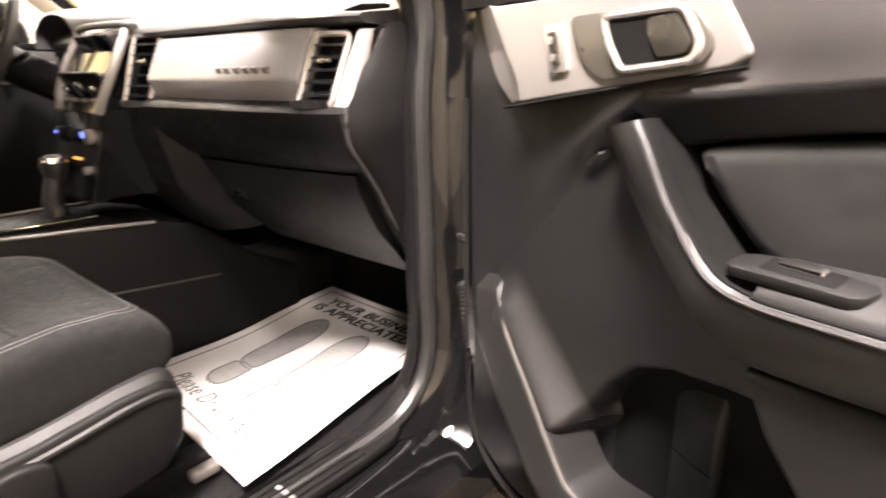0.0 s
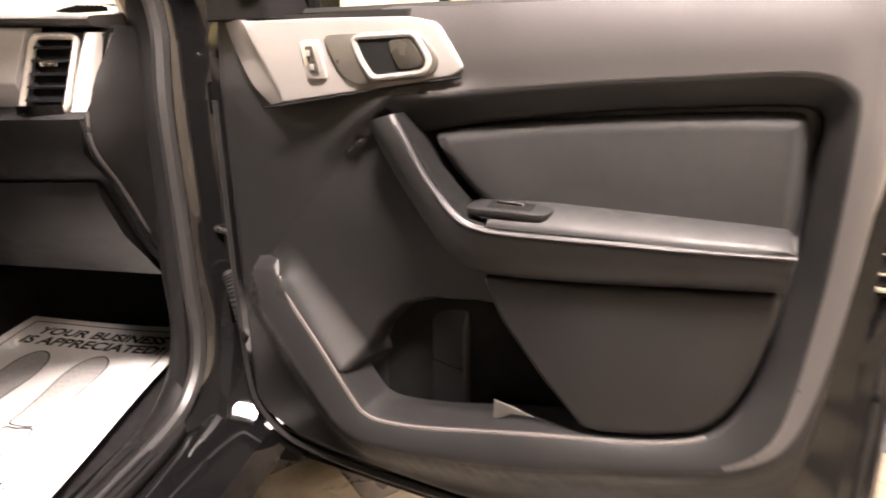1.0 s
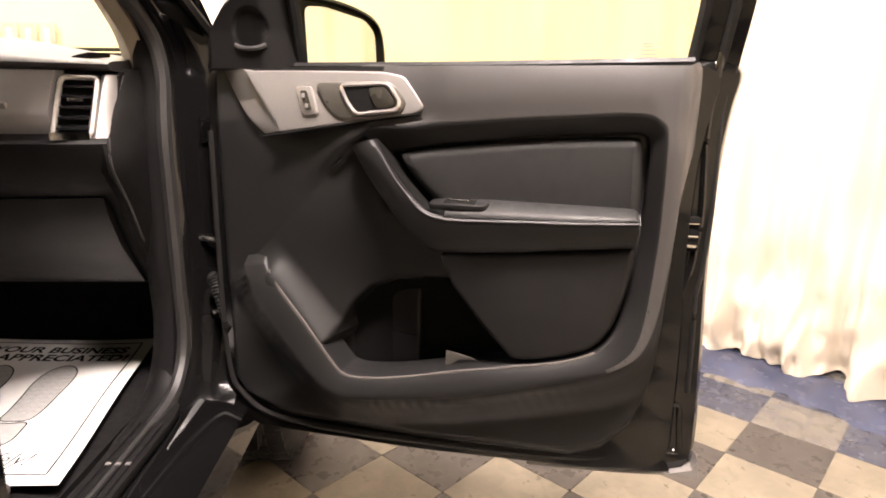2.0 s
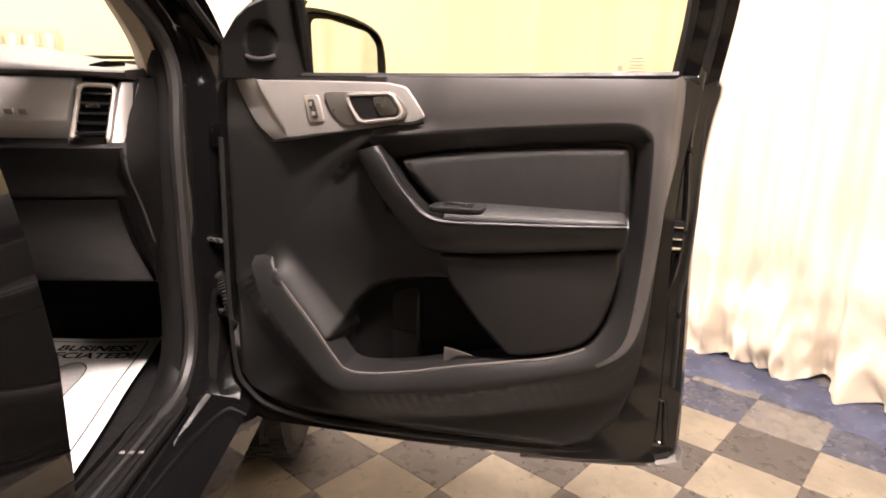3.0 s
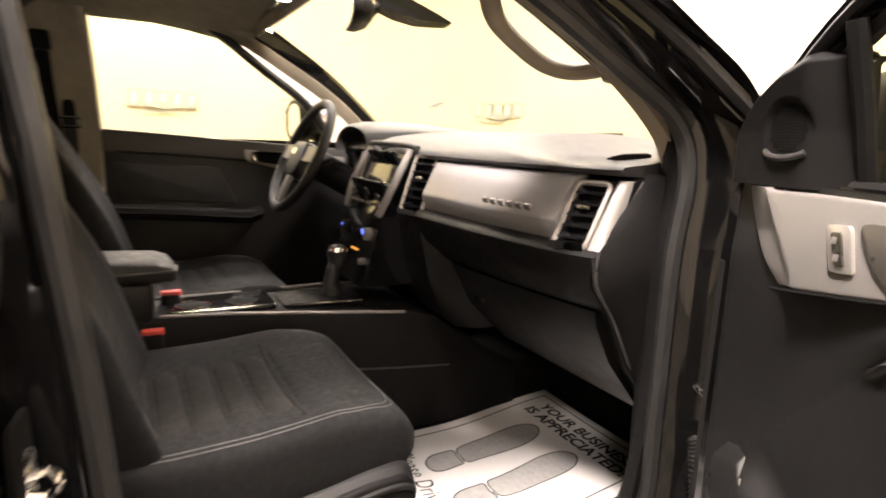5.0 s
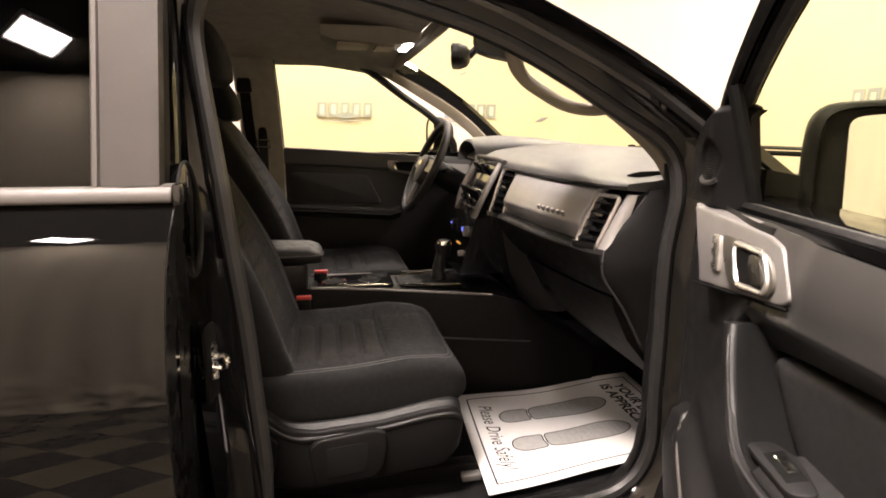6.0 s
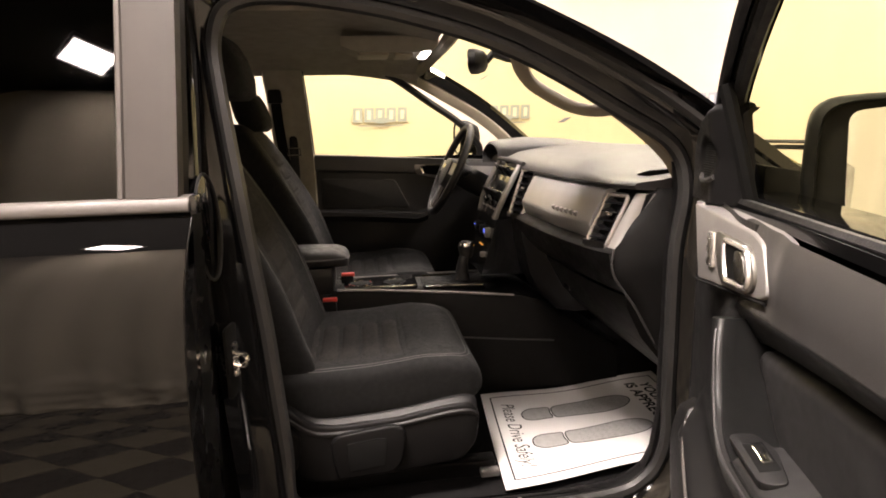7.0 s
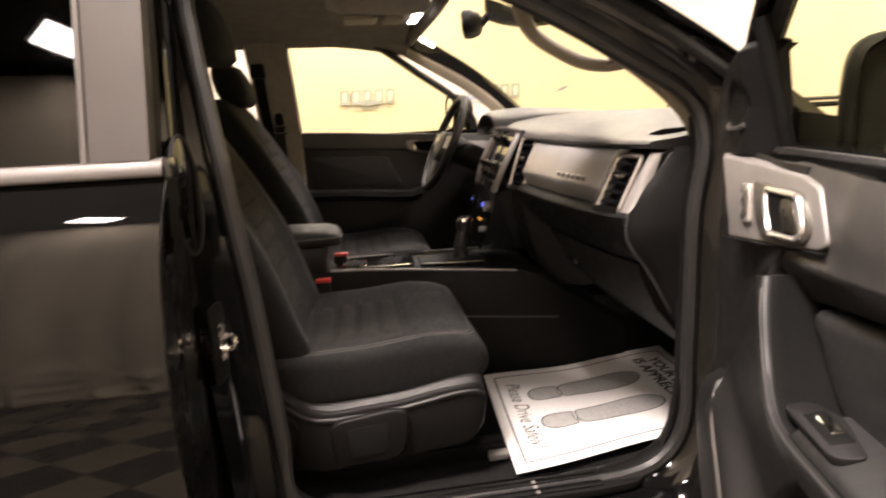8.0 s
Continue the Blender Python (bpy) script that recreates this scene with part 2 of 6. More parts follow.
def loft(rings, closed_ring=True, caps=True, closed_path=False):
    bm = bmesh.new()
    rows = [[bm.verts.new(p) for p in ring] for ring in rings]
    n = len(rows[0])
    m = len(rows)
    for j in range(m if closed_path else m - 1):
        for i in range(n if closed_ring else n - 1):
            a, b = rows[j], rows[(j + 1) % m]
            bm.faces.new((a[i], a[(i + 1) % n], b[(i + 1) % n], b[i]))
    if caps and closed_ring and not closed_path:
        bm.faces.new(rows[0][::-1])
        bm.faces.new(rows[-1])
    return bm


def tube(points, radius, n=8, closed=False, flat=1.0, up=(0, 0, 1)):
    """A round or flattened rod along a line of points."""
    pts = [Vector(p) for p in points]
    rings = []
    m = len(pts)
    side = None
    for i, p in enumerate(pts):
        if closed:
            d = pts[(i + 1) % m] - pts[i - 1]
        else:
            d = pts[min(i + 1, m - 1)] - pts[max(i - 1, 0)]
        d.normalize()
        s = d.cross(Vector(up))
        if s.length < 0.05:
            s = side or d.cross(Vector((1, 0, 0)))
        s.normalize()
        side = s
        w = s.cross(d).normalized()
        r = radius[i] if isinstance(radius, (list, tuple)) else radius
        rings.append([p + s * math.cos(2 * math.pi * k / n) * r + w * math.sin(2 * math.pi * k / n) * r * flat for k in range(n)])
    return loft(rings, True, not closed, closed)


def sheet(f, nu, nv, thick=0.0, direction=(0, 0, -1)):
    """A surface f(u, v) for u, v in 0..1, with a thickness."""
    bm = bmesh.new()
    g = [[bm.verts.new(f(i / nu, j / nv)) for j in range(nv + 1)] for i in range(nu + 1)]
    for i in range(nu):
        for j in range(nv):
            bm.faces.new((g[i][j], g[i + 1][j], g[i + 1][j + 1], g[i][j + 1]))
    if thick:
        d = Vector(direction) * thick
        h = [[bm.verts.new(v.co + d) for v in row] for row in g]
        for i in range(nu):
            for j in range(nv):
                bm.faces.new((h[i][j], h[i][j + 1], h[i + 1][j + 1], h[i + 1][j]))
        for i in range(nu):
            bm.faces.new((g[i][0], h[i][0], h[i + 1][0], g[i + 1][0]))
            bm.faces.new((g[i][nv], g[i + 1][nv], h[i + 1][nv], h[i][nv]))
        for j in range(nv):
            bm.faces.new((g[0][j], g[0][j + 1], h[0][j + 1], h[0][j]))
            bm.faces.new((g[nu][j], h[nu][j], h[nu][j + 1], g[nu][j + 1]))
    return bm


def join(*bms):
    out = bmesh.new()
    for b in bms:
        me = bpy.data.meshes.new("tmp")
        b.to_mesh(me)
        b.free()
        out.from_mesh(me)
        bpy.data.meshes.remove(me)
    return out


def moved(bm, m):
    bm.transform(m)
    return bm


def disc(r, depth, n=24, bevel=0.001):
    """A short cylinder along z, standing on z = 0."""
    return prism([(r * math.cos(2 * math.pi * k / n), r * math.sin(2 * math.pi * k / n)) for k in range(n)], 0, depth, "xy", bevel, 2)


# ---- the room ----
room_floor = link_mesh("floor", box(-6.5, 6.5, -7, 5, -0.06, -0.004, 0), GROUT, smooth=0)
tagged(room_floor, "worn cream and slate checkered tile floor", "floor", kind="structure")

BACKDROP = [(-5.0, -7.0), (-5.0, -4.0), (-5.0, -1.0), (-5.0, 1.3), (-4.5, 2.45), (-3.2, 2.95), (-1.4, 2.9), (0.6, 2.75),
            (2.0, 2.3), (2.9, 1.52), (3.45, 0.85), (3.9, -0.4), (4.15, -2.0), (4.2, -4.5), (4.2, -7.0)]
plan = spline([(x, y, 0) for x, y in BACKDROP], 40)


def backdrop_at(s):
    k = s * (len(plan) - 1)
    i = min(int(k), len(plan) - 2)
    p = plan[i].lerp(plan[i + 1], k - i)
    d = (plan[i + 1] - plan[i]).normalized()
    return p, d


def curtain_point(u, v):
    p, d = backdrop_at(u)
    n = Vector((d.y, -d.x, 0))
    z = 0.012 + 3.85 * v ** 1.8
    soft = min(1.0, max(0.0, (u - 0.52) / 0.12))
    amp = 0.006 + (0.062 - 0.022 * max(0.0, 1 - z / 0.5)) * soft
    fold = math.sin(u * 300 + 2.2 * math.sin(u * 61) + 0.5 * v * math.sin(u * 97)) * 0.6 + math.sin(u * 611 + 1.3) * 0.25
    low = max(0.0, 1 - z / 1.0)
    crease = soft * (noise.noise(Vector((u * 90, z * 3.0, 3.0))) * 0.13 * low + noise.noise(Vector((u * 260, z * 8.0, 5.0))) * 0.075 * low ** 1.5 + noise.noise(Vector((u * 60, z * 0.8, 9.0))) * 0.05)
    out = p + n * (amp * fold * (1.0 - 0.6 * v) + crease)
    z += 0.035 * soft * noise.noise(Vector((u * 80, 0.0, 8.0))) * max(0.0, 1 - z / 0.25) ** 2
    return (out.x, out.y, z)


backdrop = link_mesh("backdrop", sheet(curtain_point, 1100, 50), CURTAIN, smooth=60)
tagged(backdrop, "cream cloth curtain backdrop hung round the room", "curtain", kind="structure")

strip_pts = [backdrop_at(0.35 + 0.4 * k / 180) for k in range(181)]
strip = loft([[p + Vector((d.y, -d.x, 0)) * a + Vector((0, 0, zz)) for a, zz in ((-0.06, 0.0), (-0.06, 0.005), (0.30 + w, 0.005), (0.31 + w, 0.0))]
              for p, d in strip_pts for w in [0.09 * noise.noise(p * 2.3) + 0.04 * noise.noise(p * 9.0)]])
tagged(link_mesh("trim", strip, WETFLOOR), "dark glossy floor border below the curtain, blue reflection put into its colour", "floor border", kind="structure")
tagged(link_mesh("ceiling", box(-6.5, 6.5, -7, 5, 3.9, 4.0, 0), CEIL, smooth=0), "dark painted ceiling", "ceiling", kind="structure")
tagged(link_mesh("wall_south", box(-6.5, 6.5, -7.1, -7.0, 0, 3.9, 0), WALLCLOTH, smooth=0), "plain cream back wall", "wall", kind="structure")


def ceiling_light(x, y, w, lamp):
    e = empty("ceiling_light", "square white ceiling light panel, switched on", "ceiling light", (x, y, 3.88), 45, group="ceiling panels")
    h = w / 2
    part("diffuser", box(-h, h, -h, h, -0.012, 0.0, 0.002), lamp, e)
    part("frame", join(box(-h - 0.02, h + 0.02, -h - 0.02, -h, -0.02, 0.02, 0.002), box(-h - 0.02, h + 0.02, h, h + 0.02, -0.02, 0.02, 0.002),
                       box(-h - 0.02, -h, -h, h, -0.02, 0.02, 0.002), box(h, h + 0.02, -h, h, -0.02, 0.02, 0.002)), SILVER, e)
    return e


for x, y, w, lamp in ((3.8, -2.67, 0.30, PANELGLOW), (1.5, -1.4, 0.60, KEYGLOW), (3.2, -0.9, 0.22, PANELGLOW),
                      (-0.3, 1.7, 0.60, FLOODGLOW), (-2.6, 1.2, 0.60, FLOODGLOW), (-3.4, -0.3, 0.60, FLOODGLOW), (-3.4, -2.2, 0.60, FLOODGLOW)):
    ceiling_light(x, y, w, lamp)


# ---- pickup truck: shell ----
XC = -0.05
truck = empty("pickup_truck", "black crew-cab pickup truck with glossy paint, standing on the tile floor", "pickup truck", (XC, 0.0, 0.0))


def tpart(name, bm, mat, label="", smooth=40, parent=None):
    """A truck part given in world coordinates."""
    return part(name, moved(bm, Matrix.Translation((-XC, 0, 0))), mat, parent or truck, label, smooth)


# opening outline of the front doorway, in the plane of the inner seal (y, z)
OPEN_TOP = [(-0.958, 0.66), (-0.966, 0.80), (-0.975, 0.94), (-0.985, 1.08), (-1.0, 1.22), (-1.012, 1.34), (-1.03, 1.46), (-1.045, 1.56), (-1.052, 1.64), (-1.036, 1.705), (-0.993, 1.731), (-0.93, 1.738),
            (-0.835, 1.730), (-0.665, 1.698), (-0.446, 1.625), (-0.214, 1.492), (-0.11, 1.42), (-0.085, 1.33), (-0.10, 1.19), (-0.10, 0.99),
            (-0.10, 0.86), (-0.10, 0.73), (-0.145, 0.645), (-0.26, 0.605), (-0.60, 0.60), (-0.86, 0.605)]


def lean(z):
    """How far the cab's sides lean in above the belt line."""
    return max(0.0, z - 1.36) * 0.28


seal_line = spline([(0.805 - lean(z), y, z) for y, z in OPEN_TOP], 5, True)
tpart("door_seal", tube(seal_line, 0.016, 8, True, 1.0, (1, 0, 0)), GREYRUBBER, "grey rubber doorway seal")


def grown(k, dx):
    """The doorway outline grown outward by k in its plane."""
    c = Vector((-0.55, 1.17))
    out = []
    pts = [Vector(p) for p in OPEN_TOP]
    n = len(pts)
    for i in range(n):
        t = pts[(i + 1) % n] - pts[i - 1]
        nn = Vector((t.y, -t.x)).normalized()
        if nn.dot(pts[i] - c) < 0:
            nn = -nn
        q = pts[i] + nn * k
        out.append((dx - lean(q.y), q.x, q.y))
    return spline(out, 5, True)


# door jamb: painted flange round the doorway, from the seal out to the skin
jamb_rings = [grown(0.0, 0.80), grown(0.014, 0.815), grown(0.03, 0.835), grown(0.05, 0.845), grown(0.062, 0.88), grown(0.075, 0.92)]
tpart("door_jamb", loft(jamb_rings, True, False), PILLARPAINT, "glossy black painted door jamb", 50)
inner_rings = [grown(0.0, 0.795), grown(-0.008, 0.775), grown(0.0, 0.75), grown(0.035, 0.72)]
tpart("jamb_trim", loft(inner_rings, True, False), PLASTIC, "black plastic inner jamb trim", 50)


# rear door and B-pillar outside
SK = 1.075
SKU = SK - 0.048
door_profile = ((SK - 0.115, 1.352, -1.050), (SK - 0.075, 1.346, -1.050), (SK - 0.060, 1.328, -1.052), (SK - 0.040, 1.29, -1.056), (SK - 0.019, 1.235, -1.060), (SK - 0.004, 1.17, -1.062), (SK + 0.008, 1.08, -1.064),
                (SK + 0.009, 0.98, -1.066), (SK + 0.002, 0.88, -1.067), (SK - 0.014, 0.78, -1.069), (SK - 0.040, 0.67, -1.071), (SK - 0.075, 0.58, -1.073), (0.955, 0.58, -1.073), (0.952, 1.352, -1.050))
rear_door = tpart("rear_door", loft([[(x, y0 if k == 0 else (y0 - 0.006 if k == 1 else -2.05), z) for x, z, y0 in door_profile] for k in (0, 1, 2)]), PAINT, "closed glossy black rear door", 40)
tpart("door_edge", loft([[(x - 0.002, y0 + o, z) for x, z, y0 in door_profile] for o in (-0.006, 0.0015)]), JAMB, "satin black rear door edge", 30, rear_door)
tpart("belt_moulding", prism(rounded([(SKU - 0.065, 1.345), (SKU - 0.016, 1.346), (SKU - 0.018, 1.358), (SKU - 0.026, 1.369), (SKU - 0.065, 1.372)], 0.005), -2.05, -1.052, "xz", 0.002), MOULD, "satin grey belt moulding")
tpart("moulding_end", box(SKU - 0.06, SKU - 0.020, -1.052, -1.040, 1.341, 1.373, 0.004), GLOSSBLACK, "black moulding end cap")


def side_glass(y0a, y0b, y1, z0, z1, x0, mat, name, th=0.004):
    return tpart(name, loft([[(x0 - lean(z0), y0a, z0), (x0 - lean(z0), y1, z0), (x0 - lean(z1), y1, z1), (x0 - lean(z1), y0b, z1)],
                             [(x0 - th - lean(z0), y0a, z0), (x0 - th - lean(z0), y1, z0), (x0 - th - lean(z1), y1, z1), (x0 - th - lean(z1), y0b, z1)]]), mat, "", 0)


side_glass(-1.160, -1.160, -2.0, 1.37, 1.79, SKU - 0.035, PRIVACY, "rear_glass")
tpart("pillar_applique", loft([[(SKU - 0.028 - lean(z), ya, z), (SKU - 0.023 - lean(z), (ya + yb) / 2, z), (SKU - 0.028 - lean(z), yb, z), (SKU - 0.06 - lean(z), yb, z), (SKU - 0.06 - lean(z), ya, z)]
                               for z, ya, yb in ((1.370, -1.070, -1.150), (1.5, -1.069, -1.150), (1.65, -1.068, -1.151), (1.80, -1.067, -1.152))]),
      APPLIQUE, "grey textured B-pillar applique")
tpart("glass_channel", loft([[(SKU - 0.030 - lean(z), -1.151, z), (SKU - 0.026 - lean(z), -1.154, z), (SKU - 0.026 - lean(z), -1.160, z), (SKU - 0.032 - lean(z), -1.164, z), (SKU - 0.05 - lean(z), -1.164, z), (SKU - 0.05 - lean(z), -1.151, z)] for z in (1.37, 1.8)]), MOULD, "grey glass channel")
# pillar face between the seal and the rear door's edge, with its pressed steps
jl = []
for z, ys, ye in ((0.60, -0.968, -1.090), (0.75, -0.976, -1.088), (0.93, -0.990, -1.083), (1.08, -1.000, -1.077), (1.22, -1.014, -1.072), (1.36, -1.028, -1.067), (1.5, -1.048, -1.066), (1.65, -1.068, -1.070), (1.79, -1.075, -1.072)):
    e = lean(z) + 0.03 * max(0.0, min(1.0, (z - 1.12) / 0.22)) + 0.035 * max(0.0, min(1.0, (z - 1.28) / 0.09))
    d = ye - ys
    jl.append([(0.80 - lean(z), ys + 0.014, z), (0.825 - lean(z), ys, z), (0.842 - e, ys + 0.10 * d - 0.003, z), (0.858 - e, ys + 0.42 * d - 0.016, z), (0.884 - e, ys + 0.46 * d - 0.018, z), (0.896 - e, ys + 0.62 * d - 0.006, z),
               (0.915 - e, ys + 0.70 * d - 0.003, z), (0.955 - e, ys + 0.78 * d - 0.004, z), (0.975 - e, ys + 0.84 * d - 0.006, z), (0.985 - e, ye - 0.022, z), (1.012 - e, ye - 0.024, z), (1.03 - e, ye - 0.004, z)])
tpart("pillar_face", loft(jl, False, False), PILLARPAINT, "glossy black pillar face with pressed steps", 60)
oval = [(0.050 * math.cos(a), 0.094 * math.sin(a)) for a in [2 * math.pi * k / 32 for k in range(32)]]
TILT_P = Matrix.Translation((0.912, -1.051, 1.305)) @ Matrix.Rotation(radians(-8), 4, "Z") @ Matrix.Rotation(radians(4), 4, "Y")
plug = tpart("pillar_plug", moved(prism(oval, -0.010, 0.003, "xz", 0.002), TILT_P), PAINT, "tall oval pressed panel on the pillar")
tpart("plug_rim", moved(tube([(x * 1.03, 0.003, z * 1.02) for x, z in oval], 0.0028, 6, True, 1.0, (0, 1, 0)), TILT_P), RUBBER, parent=plug)
tpart("plug_slot", moved(prism(rounded([(-0.007, -0.022), (0.007, -0.022), (0.007, 0.022), (-0.007, 0.022)], 0.006), 0.002, 0.0042, "xz", 0), TILT_P @ Matrix.Translation((0.006, 0, -0.045))), DARK, parent=plug)
tpart("wiring_plug", box(0.955, 0.985, -1.072, -1.060, 1.185, 1.225, 0.005), GLOSSBLACK, "small black latch cover")
tpart("rear_edge_seal", tube([(x - lean(z), y, z) for x, y, z in ((1.0, -1.096, 0.62), (1.0, -1.090, 0.9), (0.995, -1.080, 1.2), (0.965, -1.078, 1.33), (0.945, -1.078, 1.45), (0.945, -1.078, 1.75))], 0.012, 6), RUBBER, "black rubber edge seal")
# B-pillar seal, then roof side, roof, A-pillar
tpart("roof", loft([[(-0.74, y, z - 0.05), (-0.66, y, z - 0.005), (-0.35, y, z + 0.02), (0.0, y, z + 0.028), (0.35, y, z + 0.02), (0.60, y, z - 0.005), (0.66, y, z - 0.05),
                     (0.35, y, z - 0.03), (0.0, y, z - 0.022), (-0.35, y, z - 0.03)]
                    for y, z in ((-0.50, 1.79), (-0.75, 1.825), (-1.1, 1.84), (-1.6, 1.835), (-2.2, 1.80))]), PAINT, "glossy black roof skin")


def a_pillar(sx):
    xs = lambda x: XC + sx * (x - XC)
    line = [(0.90, 0.12, 1.33), (0.845, -0.03, 1.455), (0.795, -0.19, 1.575), (0.745, -0.36, 1.675), (0.705, -0.53, 1.752), (0.69, -0.80, 1.795), (0.685, -1.1, 1.805), (0.69, -1.7, 1.80)]
    rings = []
    for x, y, z in spline(line, 4):
        rings.append([(xs(x + a), y + b, z + c) for a, b, c in ((0.035, 0.0, -0.055), (0.045, 0.01, -0.02), (0.02, 0.02, 0.012), (-0.03, 0.03, 0.018), (-0.062, 0.02, 0.0), (-0.06, 0.0, -0.035))])
    return loft(rings)


tpart("a_pillar", a_pillar(1), PAINT, "glossy black windscreen pillar and roof rail")
tpart("a_pillar", a_pillar(-1), PAINT, "glossy black windscreen pillar and roof rail")
drip = spline([(0.935, 0.10, 1.315), (0.885, -0.04, 1.425), (0.835, -0.2, 1.548), (0.785, -0.37, 1.65), (0.745, -0.54, 1.727), (0.73, -0.8, 1.77), (0.725, -1.05, 1.78)], 6)
tpart("drip_seal", tube(drip, 0.012, 6), RUBBER, "black rubber drip seal")


def pillar_trim(sx):
    xs = lambda x: XC + sx * (x - XC)
    up = 0.0 if sx > 0 else 0.010
    line = [(0.745, -0.035, 1.315), (0.742, -0.075, 1.40), (0.73, -0.20, 1.505), (0.71, -0.36, 1.60), (0.685, -0.52, 1.685), (0.675, -0.62, 1.715)]
    rings = []
    for x, y, z in spline(line, 5):
        w = 1.0 if sx > 0 else 0.55
        rings.append([(xs(x + a * w), y + b * w, z + c * w) for a, b, c in ((0.03, -0.025, -0.012), (0.0, -0.034, -0.012), (-0.032, -0.012, 0.008 + 0.4 * up), (-0.045, 0.02, 0.03 + up), (0.0, 0.04, 0.035 + up), (0.03, 0.02, 0.02))])
    return loft(rings)


tpart("pillar_trim", pillar_trim(1), PILLAR, "beige plastic pillar trim")
tpart("pillar_trim", pillar_trim(-1), PILLAR, "beige plastic pillar trim")


# windscreen
SIDE = spline([(0.885, 0.12, 1.335), (0.83, -0.03, 1.455), (0.785, -0.19, 1.575), (0.735, -0.36, 1.675), (0.695, -0.53, 1.752)], 6)


def screen(u, v):
    """Glass bowed forward between the two pillars."""
    k = v * (len(SIDE) - 1)
    i = min(int(k), len(SIDE) - 2)
    p = SIDE[i].lerp(SIDE[i + 1], k - i)
    w = 2 * u - 1
    e = abs(w) ** 2.4
    return (XC + (p.x - XC) * w, (0.56 - 1.04 * v) * (1 - e) + p.y * e, (1.345 + 0.425 * v + 0.03 * math.sin(math.pi * v)) * (1 - e) + p.z * e)


screen_pane = tpart("windscreen", sheet(screen, 24, 12), WINDOW, "clear tinted windscreen")
screen_pane.visible_shadow = False
# headliner
def liner(u, v):
    x = XC + (1.44 * u - 0.74)
    y = -0.52 - 1.6 * v
    e = abs(2 * u - 1)
    return (x, y, 1.745 + 0.045 * min(1, v * 6) - 0.07 * e ** 5)


tpart("headliner", sheet(liner, 16, 16, 0.01, (0, 0, 1)), HEADLINER, "grey cloth headliner")
tpart("front_header", tube([(XC - 0.68, -0.50, 1.725), (XC, -0.48, 1.745), (XC + 0.68, -0.52, 1.722)], 0.022, 8), HEADLINER, "grey windscreen header")

# cab floor, back wall, sills, bonnet, wings
tpart("cab_floor", box(-0.90, 0.82, -2.1, 0.45, 0.50, 0.553, 0.01), CARPET, "black cab floor carpet")
tpart("toe_board", sheet(lambda u, v: (-0.88 + 1.67 * u, 0.27 + 0.14 * v, 0.55 + 0.40 * v), 4, 6, 0.02, (0, 0.6, -0.8)), CARPET, "black carpeted toe board")
tpart("tunnel", prism(rounded([(-0.25, 0.54), (0.07, 0.54), (0.04, 0.70), (-0.22, 0.70)], 0.05), -2.0, 0.35, "xz", 0), CARPET, "black carpeted transmission tunnel")
tpart("bulkhead", box(-0.92, 0.80, 0.42, 0.45, 0.55, 1.28, 0), DARK)
tpart("cab_back", box(-0.92, 0.84, -2.12, -2.06, 0.5, 1.32, 0.01), DARK, "dark cab rear wall")
sill_profile = [(0.735, 0.56), (0.745, 0.60), (0.775, 0.606), (0.80, 0.59), (0.845, 0.588), (0.862, 0.580), (0.915, 0.566), (0.948, 0.545), (0.955, 0.47), (0.92, 0.41), (0.75, 0.41)]
tpart("sill", loft([[(x, y, z) for x, z in sill_profile] for y in (-2.0, -1.0, -0.6, -0.25, -0.10, 0.12)]), PAINT, "glossy black painted sill", 30)
tpart("arch_liner", loft([[(0.40, y, z), (0.89, y, z), (0.89, y + 0.05, z), (0.40, y + 0.05, z)] for y, z in ((0.13, 0.27), (0.135, 0.38), (0.14, 0.49))]), DARK, "black wheel arch liner, added to fill the shade by the wheel")
tread = [(0.768, -0.93), (0.842, -0.93), (0.842, -0.30), (0.835, -0.22), (0.80, -0.18), (0.768, -0.24)]
scuff = tpart("scuff_plate", prism(rounded(tread, 0.02), 0.592, 0.612, "xy", 0.004), PLASTIC, "ribbed black scuff plate")
for k in range(4):
    x = 0.778 + 0.016 * k
    tpart("rib", box(x, x + 0.007, -0.88, -0.30, 0.611, 0.6155, 0.0015), PLASTIC, parent=scuff)
for k in range(3):
    x = 0.788 + 0.018 * k
    tpart("notch", box(x, x + 0.009, -0.452, -0.444, 0.615, 0.6175, 0.0005), SILVER, parent=scuff)
tpart("kick_panel", loft([[(0.775, y, z), (0.755, y + 0.01, z), (0.742, 0.12, z), (0.742, 0.34, z), (0.79, 0.34, z), (0.79, y, z)]
                          for y, z in ((-0.17, 0.60), (-0.125, 0.70), (-0.105, 0.84), (-0.09, 1.0), (-0.09, 1.2), (-0.07, 1.32))]), PLASTIC, "black plastic kick panel")
# hinge pillar: painted face forward of the seal, seen between seal and open door
tpart("hinge_pillar", loft([[(0.80, y, z), (0.86, y + 0.012, z), (0.885, y + 0.055, z), (0.885, y + 0.18, z), (0.80, y + 0.2, z)]
                            for y, z in ((-0.13, 0.58), (-0.08, 0.70), (-0.05, 0.86), (-0.03, 1.0), (-0.03, 1.19), (-0.02, 1.33))]), JAMB, "satin black hinge pillar")
wing = [(0.885, 0.06), (0.95, 0.065), (0.965, 0.10), (0.975, 0.4), (0.96, 0.9), (0.90, 1.35), (0.82, 1.42), (0.82, 0.06)]
tpart("front_wing", loft([[(x + dx, y, z) for x, y in wing] for z, dx in ((0.56, -0.03), (0.75, 0.0), (0.95, 0.012), (1.15, 0.005), (1.24, -0.02), (1.27, -0.06))]), PAINT, "glossy black front wing")


